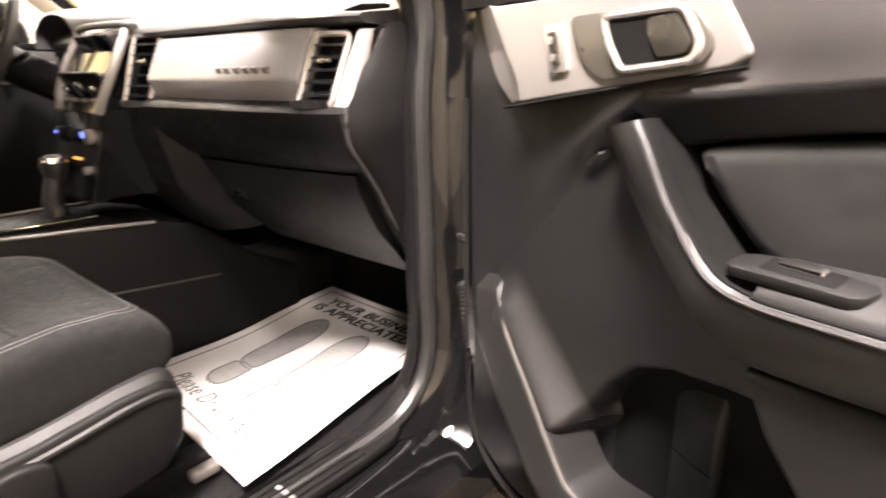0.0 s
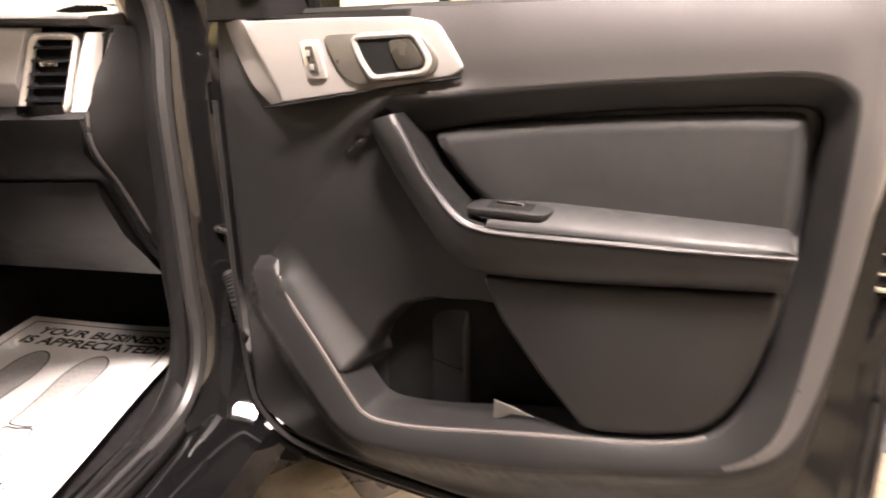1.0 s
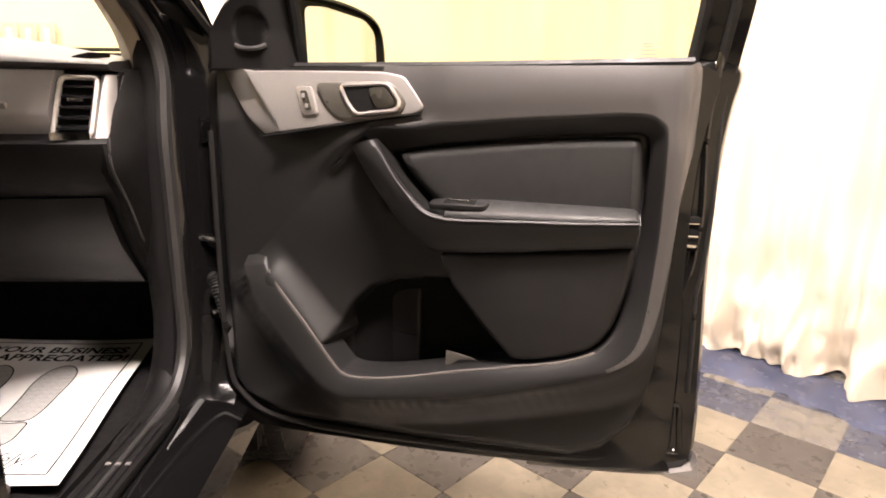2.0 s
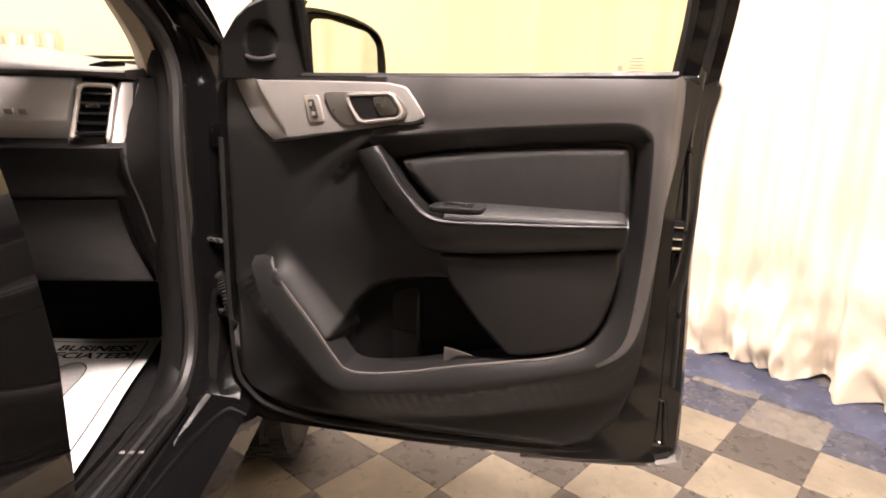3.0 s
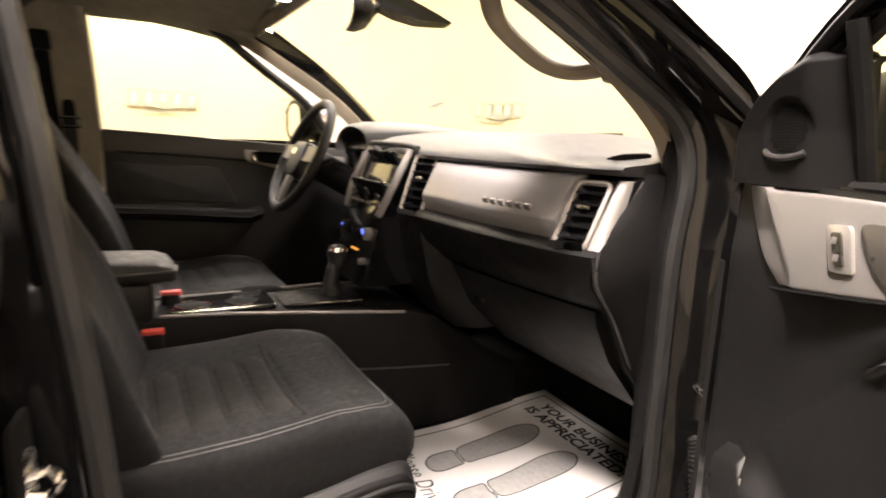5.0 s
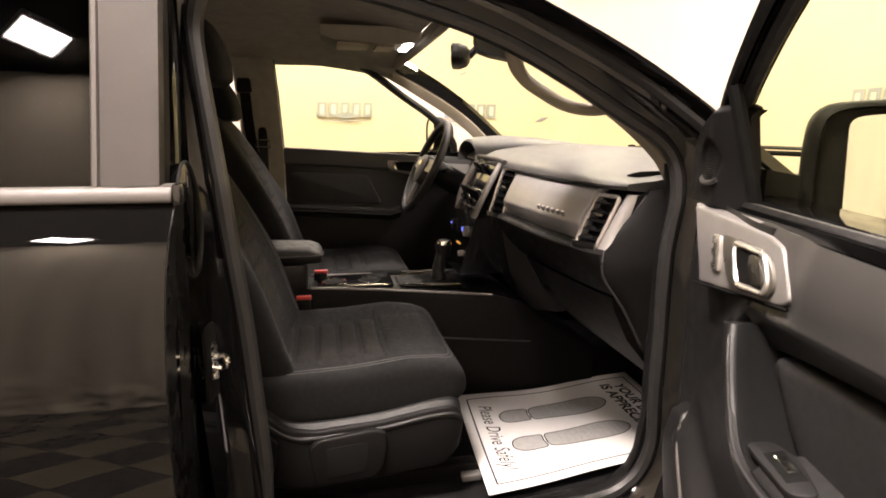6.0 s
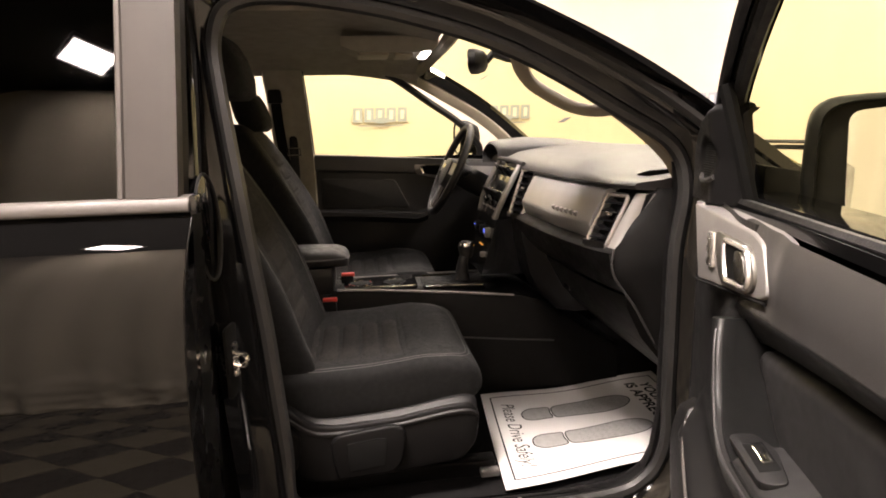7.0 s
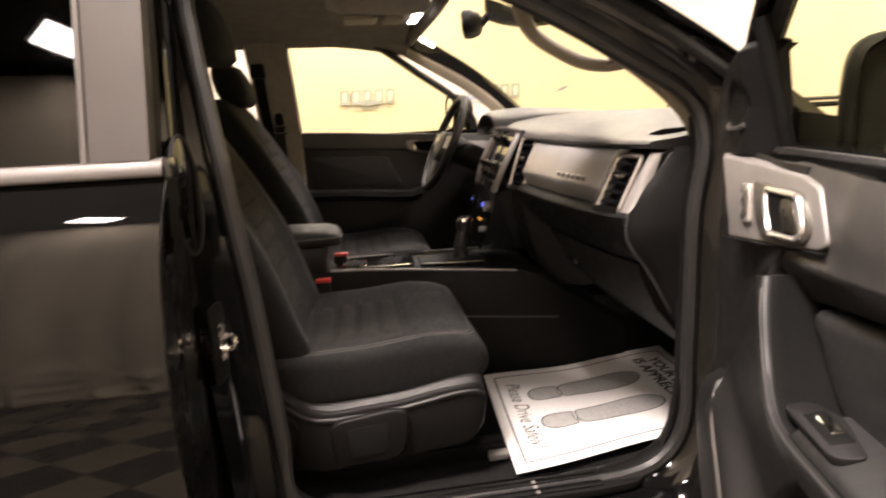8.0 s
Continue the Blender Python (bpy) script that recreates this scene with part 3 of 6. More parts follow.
def bonnet_f(u, v):
    y = 0.40 + 1.05 * v
    x = XC + (2 * u - 1) * (0.87 - 0.10 * v)
    return (x, y, 1.255 + 0.03 * (1 - (2 * u - 1) ** 2) - 0.10 * v ** 2)


tpart("bonnet", sheet(bonnet_f, 10, 8, 0.03), PAINT, "glossy black bonnet")
tpart("front_face", box(XC - 0.92, XC + 0.92, 1.38, 1.46, 0.45, 1.12, 0.04), PAINT, "black front end")
tpart("left_side", loft([[(x, y, z) for x, z in ((-0.94, 1.345), (-1.0, 1.33), (-1.03, 1.2), (-1.03, 0.9), (-1.0, 0.48), (-0.90, 0.48), (-0.90, 1.345))] for y in (-2.1, 0.1)]), PAINT, "glossy black left side")
tpart("left_wing", loft([[(-XC * 0 + (2 * XC - x - dx), y, z) for x, y in wing] for z, dx in ((0.56, -0.03), (0.95, 0.012), (1.24, -0.02), (1.27, -0.06))]), PAINT, "glossy black front wing")
tpart("load_bed", box(XC - 1.0, XC + 1.0, -3.9, -2.15, 0.55, 1.30, 0.04), PAINT, "glossy black load bed")


def wheel(x, y, name="wheel"):
    r, w = 0.385, 0.255
    prof = [(0.24, -w / 2 + 0.02), (0.30, -w / 2), (0.355, -w / 2 + 0.01), (r, -w / 2 + 0.04), (r, w / 2 - 0.04), (0.355, w / 2 - 0.01), (0.30, w / 2), (0.24, w / 2 - 0.02)]
    rings = [[(x + b, y + a * math.sin(t), r + a * math.cos(t)) for a, b in prof] for t in [2 * math.pi * k / 40 for k in range(40)]]
    wh = tpart(name, loft(rings, True, False, True), TYRE, "black rubber tyre on a dark alloy wheel")
    blocks = []
    for k in range(40):
        t = 2 * math.pi * (k + 0.5) / 40
        for b, s in ((-0.085, 0.5), (-0.03, 0.0), (0.03, 0.5), (0.085, 0.0)):
            tt = t + s * 2 * math.pi / 40
            bm = box(-0.024, 0.024, -0.021, 0.021, 0.0, 0.009, 0.0)
            blocks.append(moved(bm, Matrix.Translation((x + b, y, r)) @ Matrix.Rotation(-tt, 4, "X") @ Matrix.Translation((0, 0, r - 0.002))))
    tpart("tread", join(*blocks), TYRE, parent=wh, smooth=0)
    rim = join(moved(disc(0.245, 0.03, 32, 0.004), Matrix.Translation((x + 0.08, y, r)) @ Matrix.Rotation(radians(90), 4, "Y")))
    tpart("rim", rim, STEEL, "grey alloy rim", parent=wh)
    return wh


for wx, wy in ((XC + 0.87, 0.62), (XC - 0.87, 0.62), (XC + 0.90, -2.6), (XC - 0.90, -2.6)):
    wheel(wx, wy)


# ---- passenger door, swung open ----
# local axes: x from the hinges to the latch, y to the outside, z up
DOOR = empty("passenger_door", "open black truck door with charcoal trim panel and silver handle bezel", "car door", (0.861, -0.127, 0.0), -17.2)


def dpart(name, bm, mat, label="", parent=None, smooth=40):
    return part(name, bm, mat, parent or DOOR, label, smooth)


def shell_ring(pts, o):
    return [(p[0], o, p[1]) for p in rounded(pts, 0.05, 4)]


sh_in = [(0.035, 1.335), (0.03, 0.60), (0.10, 0.508), (0.50, 0.514), (0.90, 0.538), (1.030, 0.565), (1.030, 0.69), (1.028, 0.82), (1.022, 0.96), (1.020, 1.06), (1.022, 1.17), (1.032, 1.25), (1.05, 1.335)]
sh_out = [(0.02, 1.345), (0.015, 0.57), (0.06, 0.482), (0.50, 0.490), (0.90, 0.514), (1.085, 0.540), (1.083, 0.69), (1.076, 0.82), (1.068, 0.96), (1.066, 1.06), (1.067, 1.17), (1.075, 1.268), (1.092, 1.345)]
sh_rec = [(0.06, 1.32), (0.055, 0.66), (0.12, 0.565), (0.50, 0.555), (0.86, 0.575), (0.945, 0.65), (0.965, 0.74), (0.975, 0.85), (0.98, 0.96), (0.983, 1.06), (0.988, 1.17), (0.993, 1.25), (1.0, 1.32)]


def between(k):
    return [(a[0] * (1 - k) + b[0] * k, a[1] * (1 - k) + b[1] * k) for a, b in zip(sh_in, sh_out)]


dpart("door_shell", loft([shell_ring(sh_rec, 0.10), shell_ring(sh_rec, 0.034), shell_ring(sh_in, 0.035), shell_ring(sh_in, 0.048), shell_ring(between(0.12), 0.058), shell_ring(between(0.85), 0.064),
                          shell_ring(sh_out, 0.078), shell_ring(sh_out, 0.14), shell_ring([(0.5 + (u - 0.5) * 0.93, 0.93 + (z - 0.93) * 0.97) for u, z in sh_out], 0.165)]),
      PILLARPAINT, "glossy black painted door shell", smooth=35)
dpart("edge_seal", tube(spline([(1.012, 0.045, 1.33), (1.005, 0.05, 1.18), (0.998, 0.05, 1.0), (1.0, 0.05, 0.80), (0.985, 0.05, 0.68), (0.93, 0.045, 0.585), (0.85, 0.04, 0.555), (0.5, 0.035, 0.535), (0.2, 0.035, 0.535), (0.08, 0.035, 0.58), (0.035, 0.04, 0.70), (0.035, 0.04, 1.2)], 6), 0.009, 6), RUBBER, "black rubber door seal")
dpart("rear_bead", tube(spline([(1.047, 0.062, 1.379), (1.041, 0.06, 1.319), (1.034, 0.058, 1.235), (1.037, 0.058, 1.17), (1.042, 0.059, 1.084), (1.040, 0.059, 1.027), (1.034, 0.058, 0.969), (1.012, 0.052, 0.883), (1.002, 0.05, 0.82), (0.993, 0.05, 0.75)], 6), 0.0065, 8), PILLARPAINT, "pressed rear bead")
dpart("rear_bead", tube(spline([(1.072, 0.068, 1.33), (1.058, 0.066, 1.267), (1.058, 0.066, 1.17), (1.060, 0.066, 1.08), (1.056, 0.065, 0.966), (1.050, 0.062, 0.917), (1.054, 0.062, 0.82), (1.056, 0.062, 0.72)], 6), 0.005, 8), RUBBER)
tri = [(p.x, 0.059, p.y) for p in rounded([(0.990, 0.588), (1.022, 0.690), (1.044, 0.694), (1.055, 0.588)], 0.013, 5)]
dpart("corner_recess", tube(tri, 0.006, 8, True, 1.0, (0, 1, 0)), PILLARPAINT, "pressed corner recess")
dpart("corner_clip", loft([[(1.04, 0.046, 0.545), (1.094, 0.046, 0.545), (1.088, 0.046, 0.582), (1.080, 0.046, 0.560)], [(1.04, 0.085, 0.545), (1.094, 0.085, 0.545), (1.088, 0.085, 0.582), (1.080, 0.085, 0.560)]]), SILVER, "bright metal corner cap")
dpart("hem", tube(spline([(0.75, 0.072, 0.500), (0.95, 0.068, 0.520), (1.07, 0.065, 0.540)], 6), 0.0042, 6), SILVER, "silver line along the lower hem")
latch = dpart("latch", prism(rounded([(1.010, 1.008), (1.042, 1.008), (1.042, 1.072), (1.010, 1.072)], 0.006), 0.050, 0.071, "xz", 0.002), DARK, "black latch opening")
dpart("latch_claw", join(box(1.014, 1.040, 0.046, 0.058, 1.014, 1.022, 0.003), box(1.014, 1.040, 0.046, 0.058, 1.034, 1.039, 0.002), box(1.014, 1.040, 0.046, 0.058, 1.058, 1.062, 0.002)), CHROME, "bright latch claw", parent=latch)
for zz in (0.73, 0.715):
    dpart("bolt", moved(disc(0.007, 0.006, 10, 0.001), Matrix.Translation((1.006 - 1.2 * (0.75 - zz), 0.052, zz + 0.03)) @ Matrix.Rotation(radians(90), 4, "X")), STEEL)

# window frame above the belt
LEAN_D = 0.32


def fr(u, z, o=0.07):
    return (u, o - LEAN_D * max(0, z - 1.34), z)


outer = [(0.04, 1.335), (0.085, 1.43), (0.20, 1.53), (0.42, 1.645), (0.64, 1.72), (0.85, 1.752), (0.98, 1.745), (1.05, 1.69), (1.085, 1.52), (1.075, 1.335)]
inner = [(0.10, 1.335), (0.125, 1.41), (0.23, 1.50), (0.44, 1.61), (0.65, 1.682), (0.84, 1.712), (0.94, 1.706), (0.985, 1.66), (1.012, 1.50), (1.0, 1.335)]
so, si = spline([(u, z, 0) for u, z in outer], 5), spline([(u, z, 0) for u, z in inner], 5)
dpart("window_frame", loft([[fr(a.x, a.y, 0.070), fr(a.x, a.y, 0.102), fr(b.x, b.y, 0.098), fr(b.x, b.y, 0.074)] for a, b in zip(so, si)]), PAINT, "black window frame", smooth=30)
dpart("frame_bead", tube([fr(a.x * 0.6 + b.x * 0.4, a.y * 0.6 + b.y * 0.4, 0.068) for a, b in zip(so, si)], 0.009, 6), RUBBER)
dpart("glass_run", tube([fr(b.x, b.y, 0.082) for b in si], 0.012, 6), RUBBER, "black rubber glass run")
gl = [(0.235, 1.32)] + [(b.x, b.y) for b in si if b.x > 0.22][0:] + [(1.0, 1.32)]
bm = bmesh.new()
bm.faces.new([bm.verts.new(fr(u, z, 0.085)) for u, z in gl])
glass_pane = dpart("window_glass", bm, WINDOW, "clear tinted door glass", smooth=0)
glass_pane.visible_shadow = False
for k, (u, z, w) in enumerate(((0.925, 1.375, 0.022), (0.927, 1.369, 0.03), (0.925, 1.363, 0.026), (0.926, 1.357, 0.032), (0.925, 1.351, 0.03))):
    dpart("etched_line", box(u - w / 2, u + w / 2, 0.080 - LEAN_D * (z - 1.34), 0.0815 - LEAN_D * (z - 1.34), z - 0.0016, z + 0.0016, 0), SMALLPRINT, parent=glass_pane, smooth=0)
dpart("etched_line", box(0.89, 0.90, 0.075, 0.0765, 1.352, 1.362, 0), SMALLPRINT, parent=glass_pane, smooth=0)
dpart("belt_strip", tube([(0.24, 0.045, 1.335), (0.6, 0.05, 1.337), (1.0, 0.05, 1.343)], 0.008, 6), RUBBER, "black belt wiper strip")

# trim panel

def base_face(u, z):
    """Depth of the inner face: the lower front sweeps back towards the hinge."""
    return 0.012 + 0.020 * max(0.0, (0.26 - u) / 0.26) ** 1.3 + 0.08 * max(0.0, z - 1.225)


def plate(outline, o_front, o_back, r=0.006, inset=0.012, steps=3):
    """A shaped plate with a rounded rim: the front edge is drawn in and falls back."""
    pts = [Vector(p[:2]) for p in outline]
    n = len(pts)
    area = sum(pts[i].x * pts[(i + 1) % n].y - pts[(i + 1) % n].x * pts[i].y for i in range(n))
    sgn = 1 if area > 0 else -1
    nor = []
    for i in range(n):
        t = (pts[(i + 1) % n] - pts[i - 1]).normalized()
        nor.append(Vector((-t.y, t.x)) * sgn)
    depth = lambda p, o: o(p.x, p.y) if callable(o) else o
    rings = [[(p.x, o_back, p.y) for p in pts]]
    for k in range(steps + 1):
        a = math.pi / 2 * k / steps
        ins, drop = inset * (1 - math.cos(a)), r * (1 - math.sin(a))
        rings.append([(p.x + q.x * ins, depth(p, o_front) + drop, p.y + q.y * ins) for p, q in zip(pts, nor)])
    bm = bmesh.new()
    rows = [[bm.verts.new(c) for c in ring] for ring in rings]
    for j in range(len(rows) - 1):
        for i in range(n):
            bm.faces.new((rows[j][i], rows[j][(i + 1) % n], rows[j + 1][(i + 1) % n], rows[j + 1][i]))
    cap = bm.faces.new(rows[-1])
    bm.faces.new(rows[0][::-1])
    bmesh.ops.triangulate(bm, faces=[cap])
    return bm


def smooth(x):
    x = max(0.0, min(1.0, x))
    return x * x * (3 - 2 * x)


BOTTOM = [(0.045, 0.66), (0.055, 0.62), (0.085, 0.58), (0.17, 0.552), (0.50, 0.548), (0.84, 0.562), (0.90, 0.588), (0.95, 0.645), (0.975, 0.715), (0.985, 0.80), (0.995, 1.10), (1.012, 1.20)]


def bottom_at(u):
    for (ua, za), (ub, zb) in zip(BOTTOM, BOTTOM[1:]):
        if ua <= u <= ub:
            return za + (zb - za) * (u - ua) / (ub - ua)
    return BOTTOM[0][1] if u < BOTTOM[0][0] else BOTTOM[-1][1]


ARCH = [(0.30, 0.70), (0.325, 0.78), (0.36, 0.845), (0.40, 0.885), (0.45, 0.905), (0.53, 0.915), (0.62, 0.92)]


def arch_at(u):
    for (ua, za), (ub, zb) in zip(ARCH, ARCH[1:]):
        if ua <= u <= ub:
            return za + (zb - za) * (u - ua) / (ub - ua)
    return 0.0 if u < 0.30 else 0.92


CREASE = [(0.20, 1.00), (0.24, 1.045), (0.30, 1.103), (0.36, 1.160), (0.40, 1.193), (0.44, 1.211), (0.48, 1.218), (0.60, 1.232)]


def crease_at(u):
    for (ua, za), (ub, zb) in zip(CREASE, CREASE[1:]):
        if ua <= u <= ub:
            return za + (zb - za) * (u - ua) / (ub - ua)
    return 1.0


# the bevelled border of the recess: outer fold (u, z, depth) and inner crest, from the pull handle over the top, down the rear and along the pocket
FOLD = [(0.372, 1.168, -0.008), (0.403, 1.212, -0.010), (0.50, 1.221, -0.014), (0.593, 1.229, -0.016), (0.704, 1.239, -0.017), (0.809, 1.246, -0.017), (0.89, 1.251, -0.017), (0.929, 1.249, -0.017), (0.95, 1.238, -0.017), (0.961, 1.22, -0.017),
        (0.964, 1.17, -0.018), (0.966, 1.065, -0.016), (0.963, 0.989, -0.016), (0.956, 0.898, -0.020), (0.946, 0.845, -0.026), (0.928, 0.815, -0.031), (0.895, 0.790, -0.035), (0.84, 0.769, -0.037), (0.73, 0.737, -0.039), (0.612, 0.704, -0.040),
        (0.488, 0.679, -0.041), (0.382, 0.663, -0.042), (0.340, 0.670, -0.042), (0.300, 0.699, -0.041), (0.220, 0.790, -0.037), (0.153, 0.876, -0.027), (0.126, 0.920, -0.008)]
CREST = [(0.44, 1.150, 0.010), (0.452, 1.168, 0.012), (0.539, 1.186, 0.008), (0.63, 1.198, 0.008), (0.74, 1.2095, 0.008), (0.84, 1.2165, 0.008), (0.90, 1.220, 0.008), (0.924, 1.2185, 0.008), (0.935, 1.209, 0.008), (0.939, 1.192, 0.008),
         (0.939, 1.15, 0.008), (0.937, 1.06, 0.012), (0.932, 0.995, 0.006), (0.921, 0.915, -0.004), (0.907, 0.862, -0.012), (0.886, 0.828, -0.018), (0.86, 0.807, -0.022), (0.80, 0.785, -0.024), (0.703, 0.763, -0.024), (0.605, 0.741, -0.025),
         (0.482, 0.711, -0.026), (0.402, 0.700, -0.028), (0.364, 0.703, -0.028), (0.340, 0.723, -0.028), (0.272, 0.811, -0.026), (0.213, 0.880, -0.021), (0.176, 0.930, -0.006)]
fold_line, crest_line = spline(FOLD, 5), spline(CREST, 5)
fold_uz = np.array([(p.x, p.y) for p in fold_line])
fold_o = np.array([p.z for p in fold_line])


def in_recess(u, z):
    """Whether a point lies within the border's outer fold."""
    a, b = fold_uz, np.roll(fold_uz, -1, axis=0)
    cross = (a[:, 1] > z) != (b[:, 1] > z)
    at = a[:, 0] + (z - a[:, 1]) / np.where(b[:, 1] == a[:, 1], 1e-9, b[:, 1] - a[:, 1]) * (b[:, 0] - a[:, 0])
    return np.count_nonzero(cross & (u < at)) % 2 == 1


def outer_depth(u, z):
    """Depth of the field outside the border: it meets the fold and falls away to the panel's edge."""
    o = base_face(u, z)
    d = np.hypot(fold_uz[:, 0] - u, fold_uz[:, 1] - z)
    near = int(d.argmin())
    up = smooth((z - 1.19) / 0.05)
    tail = smooth((len(fold_o) - 1 - near) / 6)
    low = o + (fold_o[near] - o) * tail * (1 - smooth(d[near] / 0.105))
    high = -0.006 - 0.010 * smooth((u - 0.515) / 0.07) + 0.006 * smooth((u - 0.93) / 0.04) - 0.002 + 2.4 * (z - 1.268) ** 2
    side = smooth((u - 0.93) / 0.03)
    rear = -0.017 + 0.012 * smooth((u - 0.975) / 0.03) + (low + 0.017) * smooth((0.93 - z) / 0.12) + (high + 0.017) * up * 0.8
    o = (low + (high - low) * up) * (1 - side) + rear * side
    o += (fold_o[near] - o) * (1 - smooth(d[near] / (0.02 + 0.025 * smooth((u - 0.5) / 0.1)))) * tail
    edge = min(u - 0.045, (z - bottom_at(u)) * 0.9, 1.014 - u)
    return o + 0.018 * (1 - smooth(edge / 0.022))


def panel_depth(u, z):
    o = base_face(u, z)
    d = np.hypot(fold_uz[:, 0] - u, fold_uz[:, 1] - z)
    near = int(d.argmin())
    open_side = u < 0.45 and z > 0.925 + (u - 0.126) * 1.0
    if not open_side and not in_recess(u, z):
        return outer_depth(u, z) + 0.0012
    # broad hollow under the pull handle, closed by the slanting edge of the lower pad
    diag = (0.568 - u) * 0.81 + (0.984 - z) * 0.585
    wall = smooth((diag + 0.012) / 0.035)
    o += 0.030 * smooth((u - 0.20) / 0.22) * wall * smooth((1.06 - z) / 0.20) * smooth((z - 0.60) / 0.06)
    # pocket with the bottle moulding
    if u > 0.30:
        p = smooth((arch_at(u) - z + 0.004) / 0.024) * wall * smooth((z - 0.62) / 0.04)
        o += 0.052 * p
        t = (u - 0.335) / 0.17
        if t < 1.06:
            o -= 0.020 * p * smooth((t - 0.25) / 0.70) * smooth((1.06 - t) / 0.10) * smooth((0.90 - z) / 0.06)
        if t > 0.96:
            o += 0.020 * p * smooth((t - 0.96) / 0.10)
    # slope rising to the lip along its front edge
    along = ((u - 0.165) * 0.673 + (0.92 - z) * 0.740) / 0.223
    dist = (u - 0.165) * 0.740 - (0.92 - z) * 0.673
    if dist > -0.02:
        width = 0.066 - 0.018 * smooth(along)
        k = smooth(1.0 - max(0.0, dist) / width) * smooth((along + 0.16) / 0.36) * smooth((1.08 - along) / 0.14)
        o = o * (1 - k) + (-0.023) * k
    # upper front shoulder below the handle bezel, running out towards the hinge
    if 0.2 < u < 0.60:
        rise = z - crease_at(u) + 0.004
        o -= (0.022 + 0.009 * math.exp(-max(0.0, rise) / 0.022)) * smooth((u - 0.22) / 0.19) * smooth(rise / (0.010 + 0.05 * smooth((0.44 - u) / 0.2)))
    # sunk bed of the insert pad
    o += (0.018 + 0.045 * smooth((0.63 - u) / 0.03)) * smooth((u - 0.435) / 0.03) * smooth((0.955 - u) / 0.02) * smooth((z - 1.05) / 0.03) * smooth((1.245 - z) / 0.02)
    if not open_side:
        o = max(o, fold_o[near] + 0.004 - 0.1 * (1 - smooth((len(fold_o) - 1 - near) / 14)))
    edge = min(u - 0.045, (z - bottom_at(u)) * 0.9)
    o += 0.016 * (1 - smooth(edge / 0.02))
    return o


def panel_point(s, t):
    u = 0.046 + 0.966 * s
    zb = bottom_at(u)
    z = zb + (1.332 - zb) * t
    return (u, panel_depth(u, z), z)


dpart("trim_panel", sheet(panel_point, 190, 170), PANEL, "charcoal moulded plastic door panel", smooth=70)
dpart("panel_back", prism(rounded([(0.05, 1.32), (0.05, 0.66), (0.09, 0.59), (0.17, 0.556), (0.85, 0.57), (0.94, 0.65), (0.975, 0.80), (0.985, 1.1), (1.005, 1.32)], 0.03), 0.085, 0.095, "xz", 0), DARK, "", smooth=0)

# bevelled border of the recess and pocket lip in one sweep
rings = []
for k, (a, b) in enumerate(zip(fold_line, crest_line)):
    n = (Vector((b.x, b.y)) - Vector((a.x, a.y))).normalized()
    at = lambda w, d, push=0.0: (a.x * (1 - w) + b.x * w + n.x * push, d, a.y * (1 - w) + b.y * w + n.y * push)
    mid = lambda w: a.z * (1 - w) + b.z * w
    rim = [(a.x - n.x * w, outer_depth(a.x - n.x * w, a.y - n.y * w) + e, a.y - n.y * w) for w, e in ((0.0135, 0.004), (0.012, 0.0006), (0.0105, -0.0001), (0.005, -0.0004))]
    rings.append(rim + [at(0.0, a.z - 0.0002), at(0.06, mid(0.03) - 0.0002), at(0.16, mid(0.11) - 0.0008), at(0.5, mid(0.5) - 0.001), at(0.88, mid(0.88) - 0.001), at(0.96, mid(0.96) + 0.0003),
                        at(1.0, b.z + 0.003), at(1.0, b.z + 0.010, 0.0015), at(1.0, 0.055, 0.002)])
step = (Vector((FOLD[-1][0], 0, FOLD[-1][1])) - Vector((FOLD[-2][0], 0, FOLD[-2][1]))).normalized() * 0.016
rings.append([(p[0] + step.x, max(p[1], base_face(p[0], 1.0) + 0.002), p[2] + step.z) for p in rings[-1]])
dpart("trim_frame", loft(rings[5:], False, False), PANEL, "charcoal bevelled border and pocket lip", smooth=50)
# softer upper trim between the border and the glass, lamp light put into its colour
OUTER = [(0.372, 1.29), (0.403, 1.333), (0.50, 1.333), (0.593, 1.333), (0.704, 1.333), (0.809, 1.333), (0.89, 1.333), (0.945, 1.333), (0.985, 1.333), (1.010, 1.328), (1.008, 1.19), (0.994, 1.07), (0.988, 0.985), (0.977, 0.890),
         (0.960, 0.835), (0.937, 0.807), (0.900, 0.784)]
outer_line = spline([(u, z, 0) for u, z in OUTER], 5)


def upper_point(s, t):
    k = 5 + s * (len(outer_line) - 6)
    i = min(int(k), len(outer_line) - 2)
    a, b = fold_line[i].lerp(fold_line[i + 1], k - i), outer_line[i].lerp(outer_line[i + 1], k - i)
    u, z = a.x * (1 - t) + b.x * t, a.y * (1 - t) + b.y * t
    return (u, outer_depth(u, z) - 0.0008 + 0.004 * (1 - smooth(t / 0.04)) * (1 if t < 0.04 else 0), z)


dpart("upper_trim", sheet(upper_point, 130, 40), LEDGE, "soft grey upper door trim, lamp light put into its colour", smooth=70)
dpart("lip_edge", tube([(b.x, b.z + 0.0012, b.y) for b in crest_line[78:-2]], 0.0032, 6), MOULD, "lighter rod painting the highlight on the lip edge")
seam = [(0.318 + 0.19 * t, 0.772 - 0.004 * t) for t in [k / 16 for k in range(17)]]
dpart("holder_seam", tube([(u, panel_depth(u, z) - 0.0003, z) for u, z in seam], 0.0009, 5), DARK)
dpart("pocket_tag", prism([(0.575, 0.724), (0.577, 0.768), (0.607, 0.764), (0.640, 0.756), (0.605, 0.752), (0.585, 0.737)], 0.012, 0.015, "xz", 0.0005), HANDLEGREY, "bright scrap in the pocket")
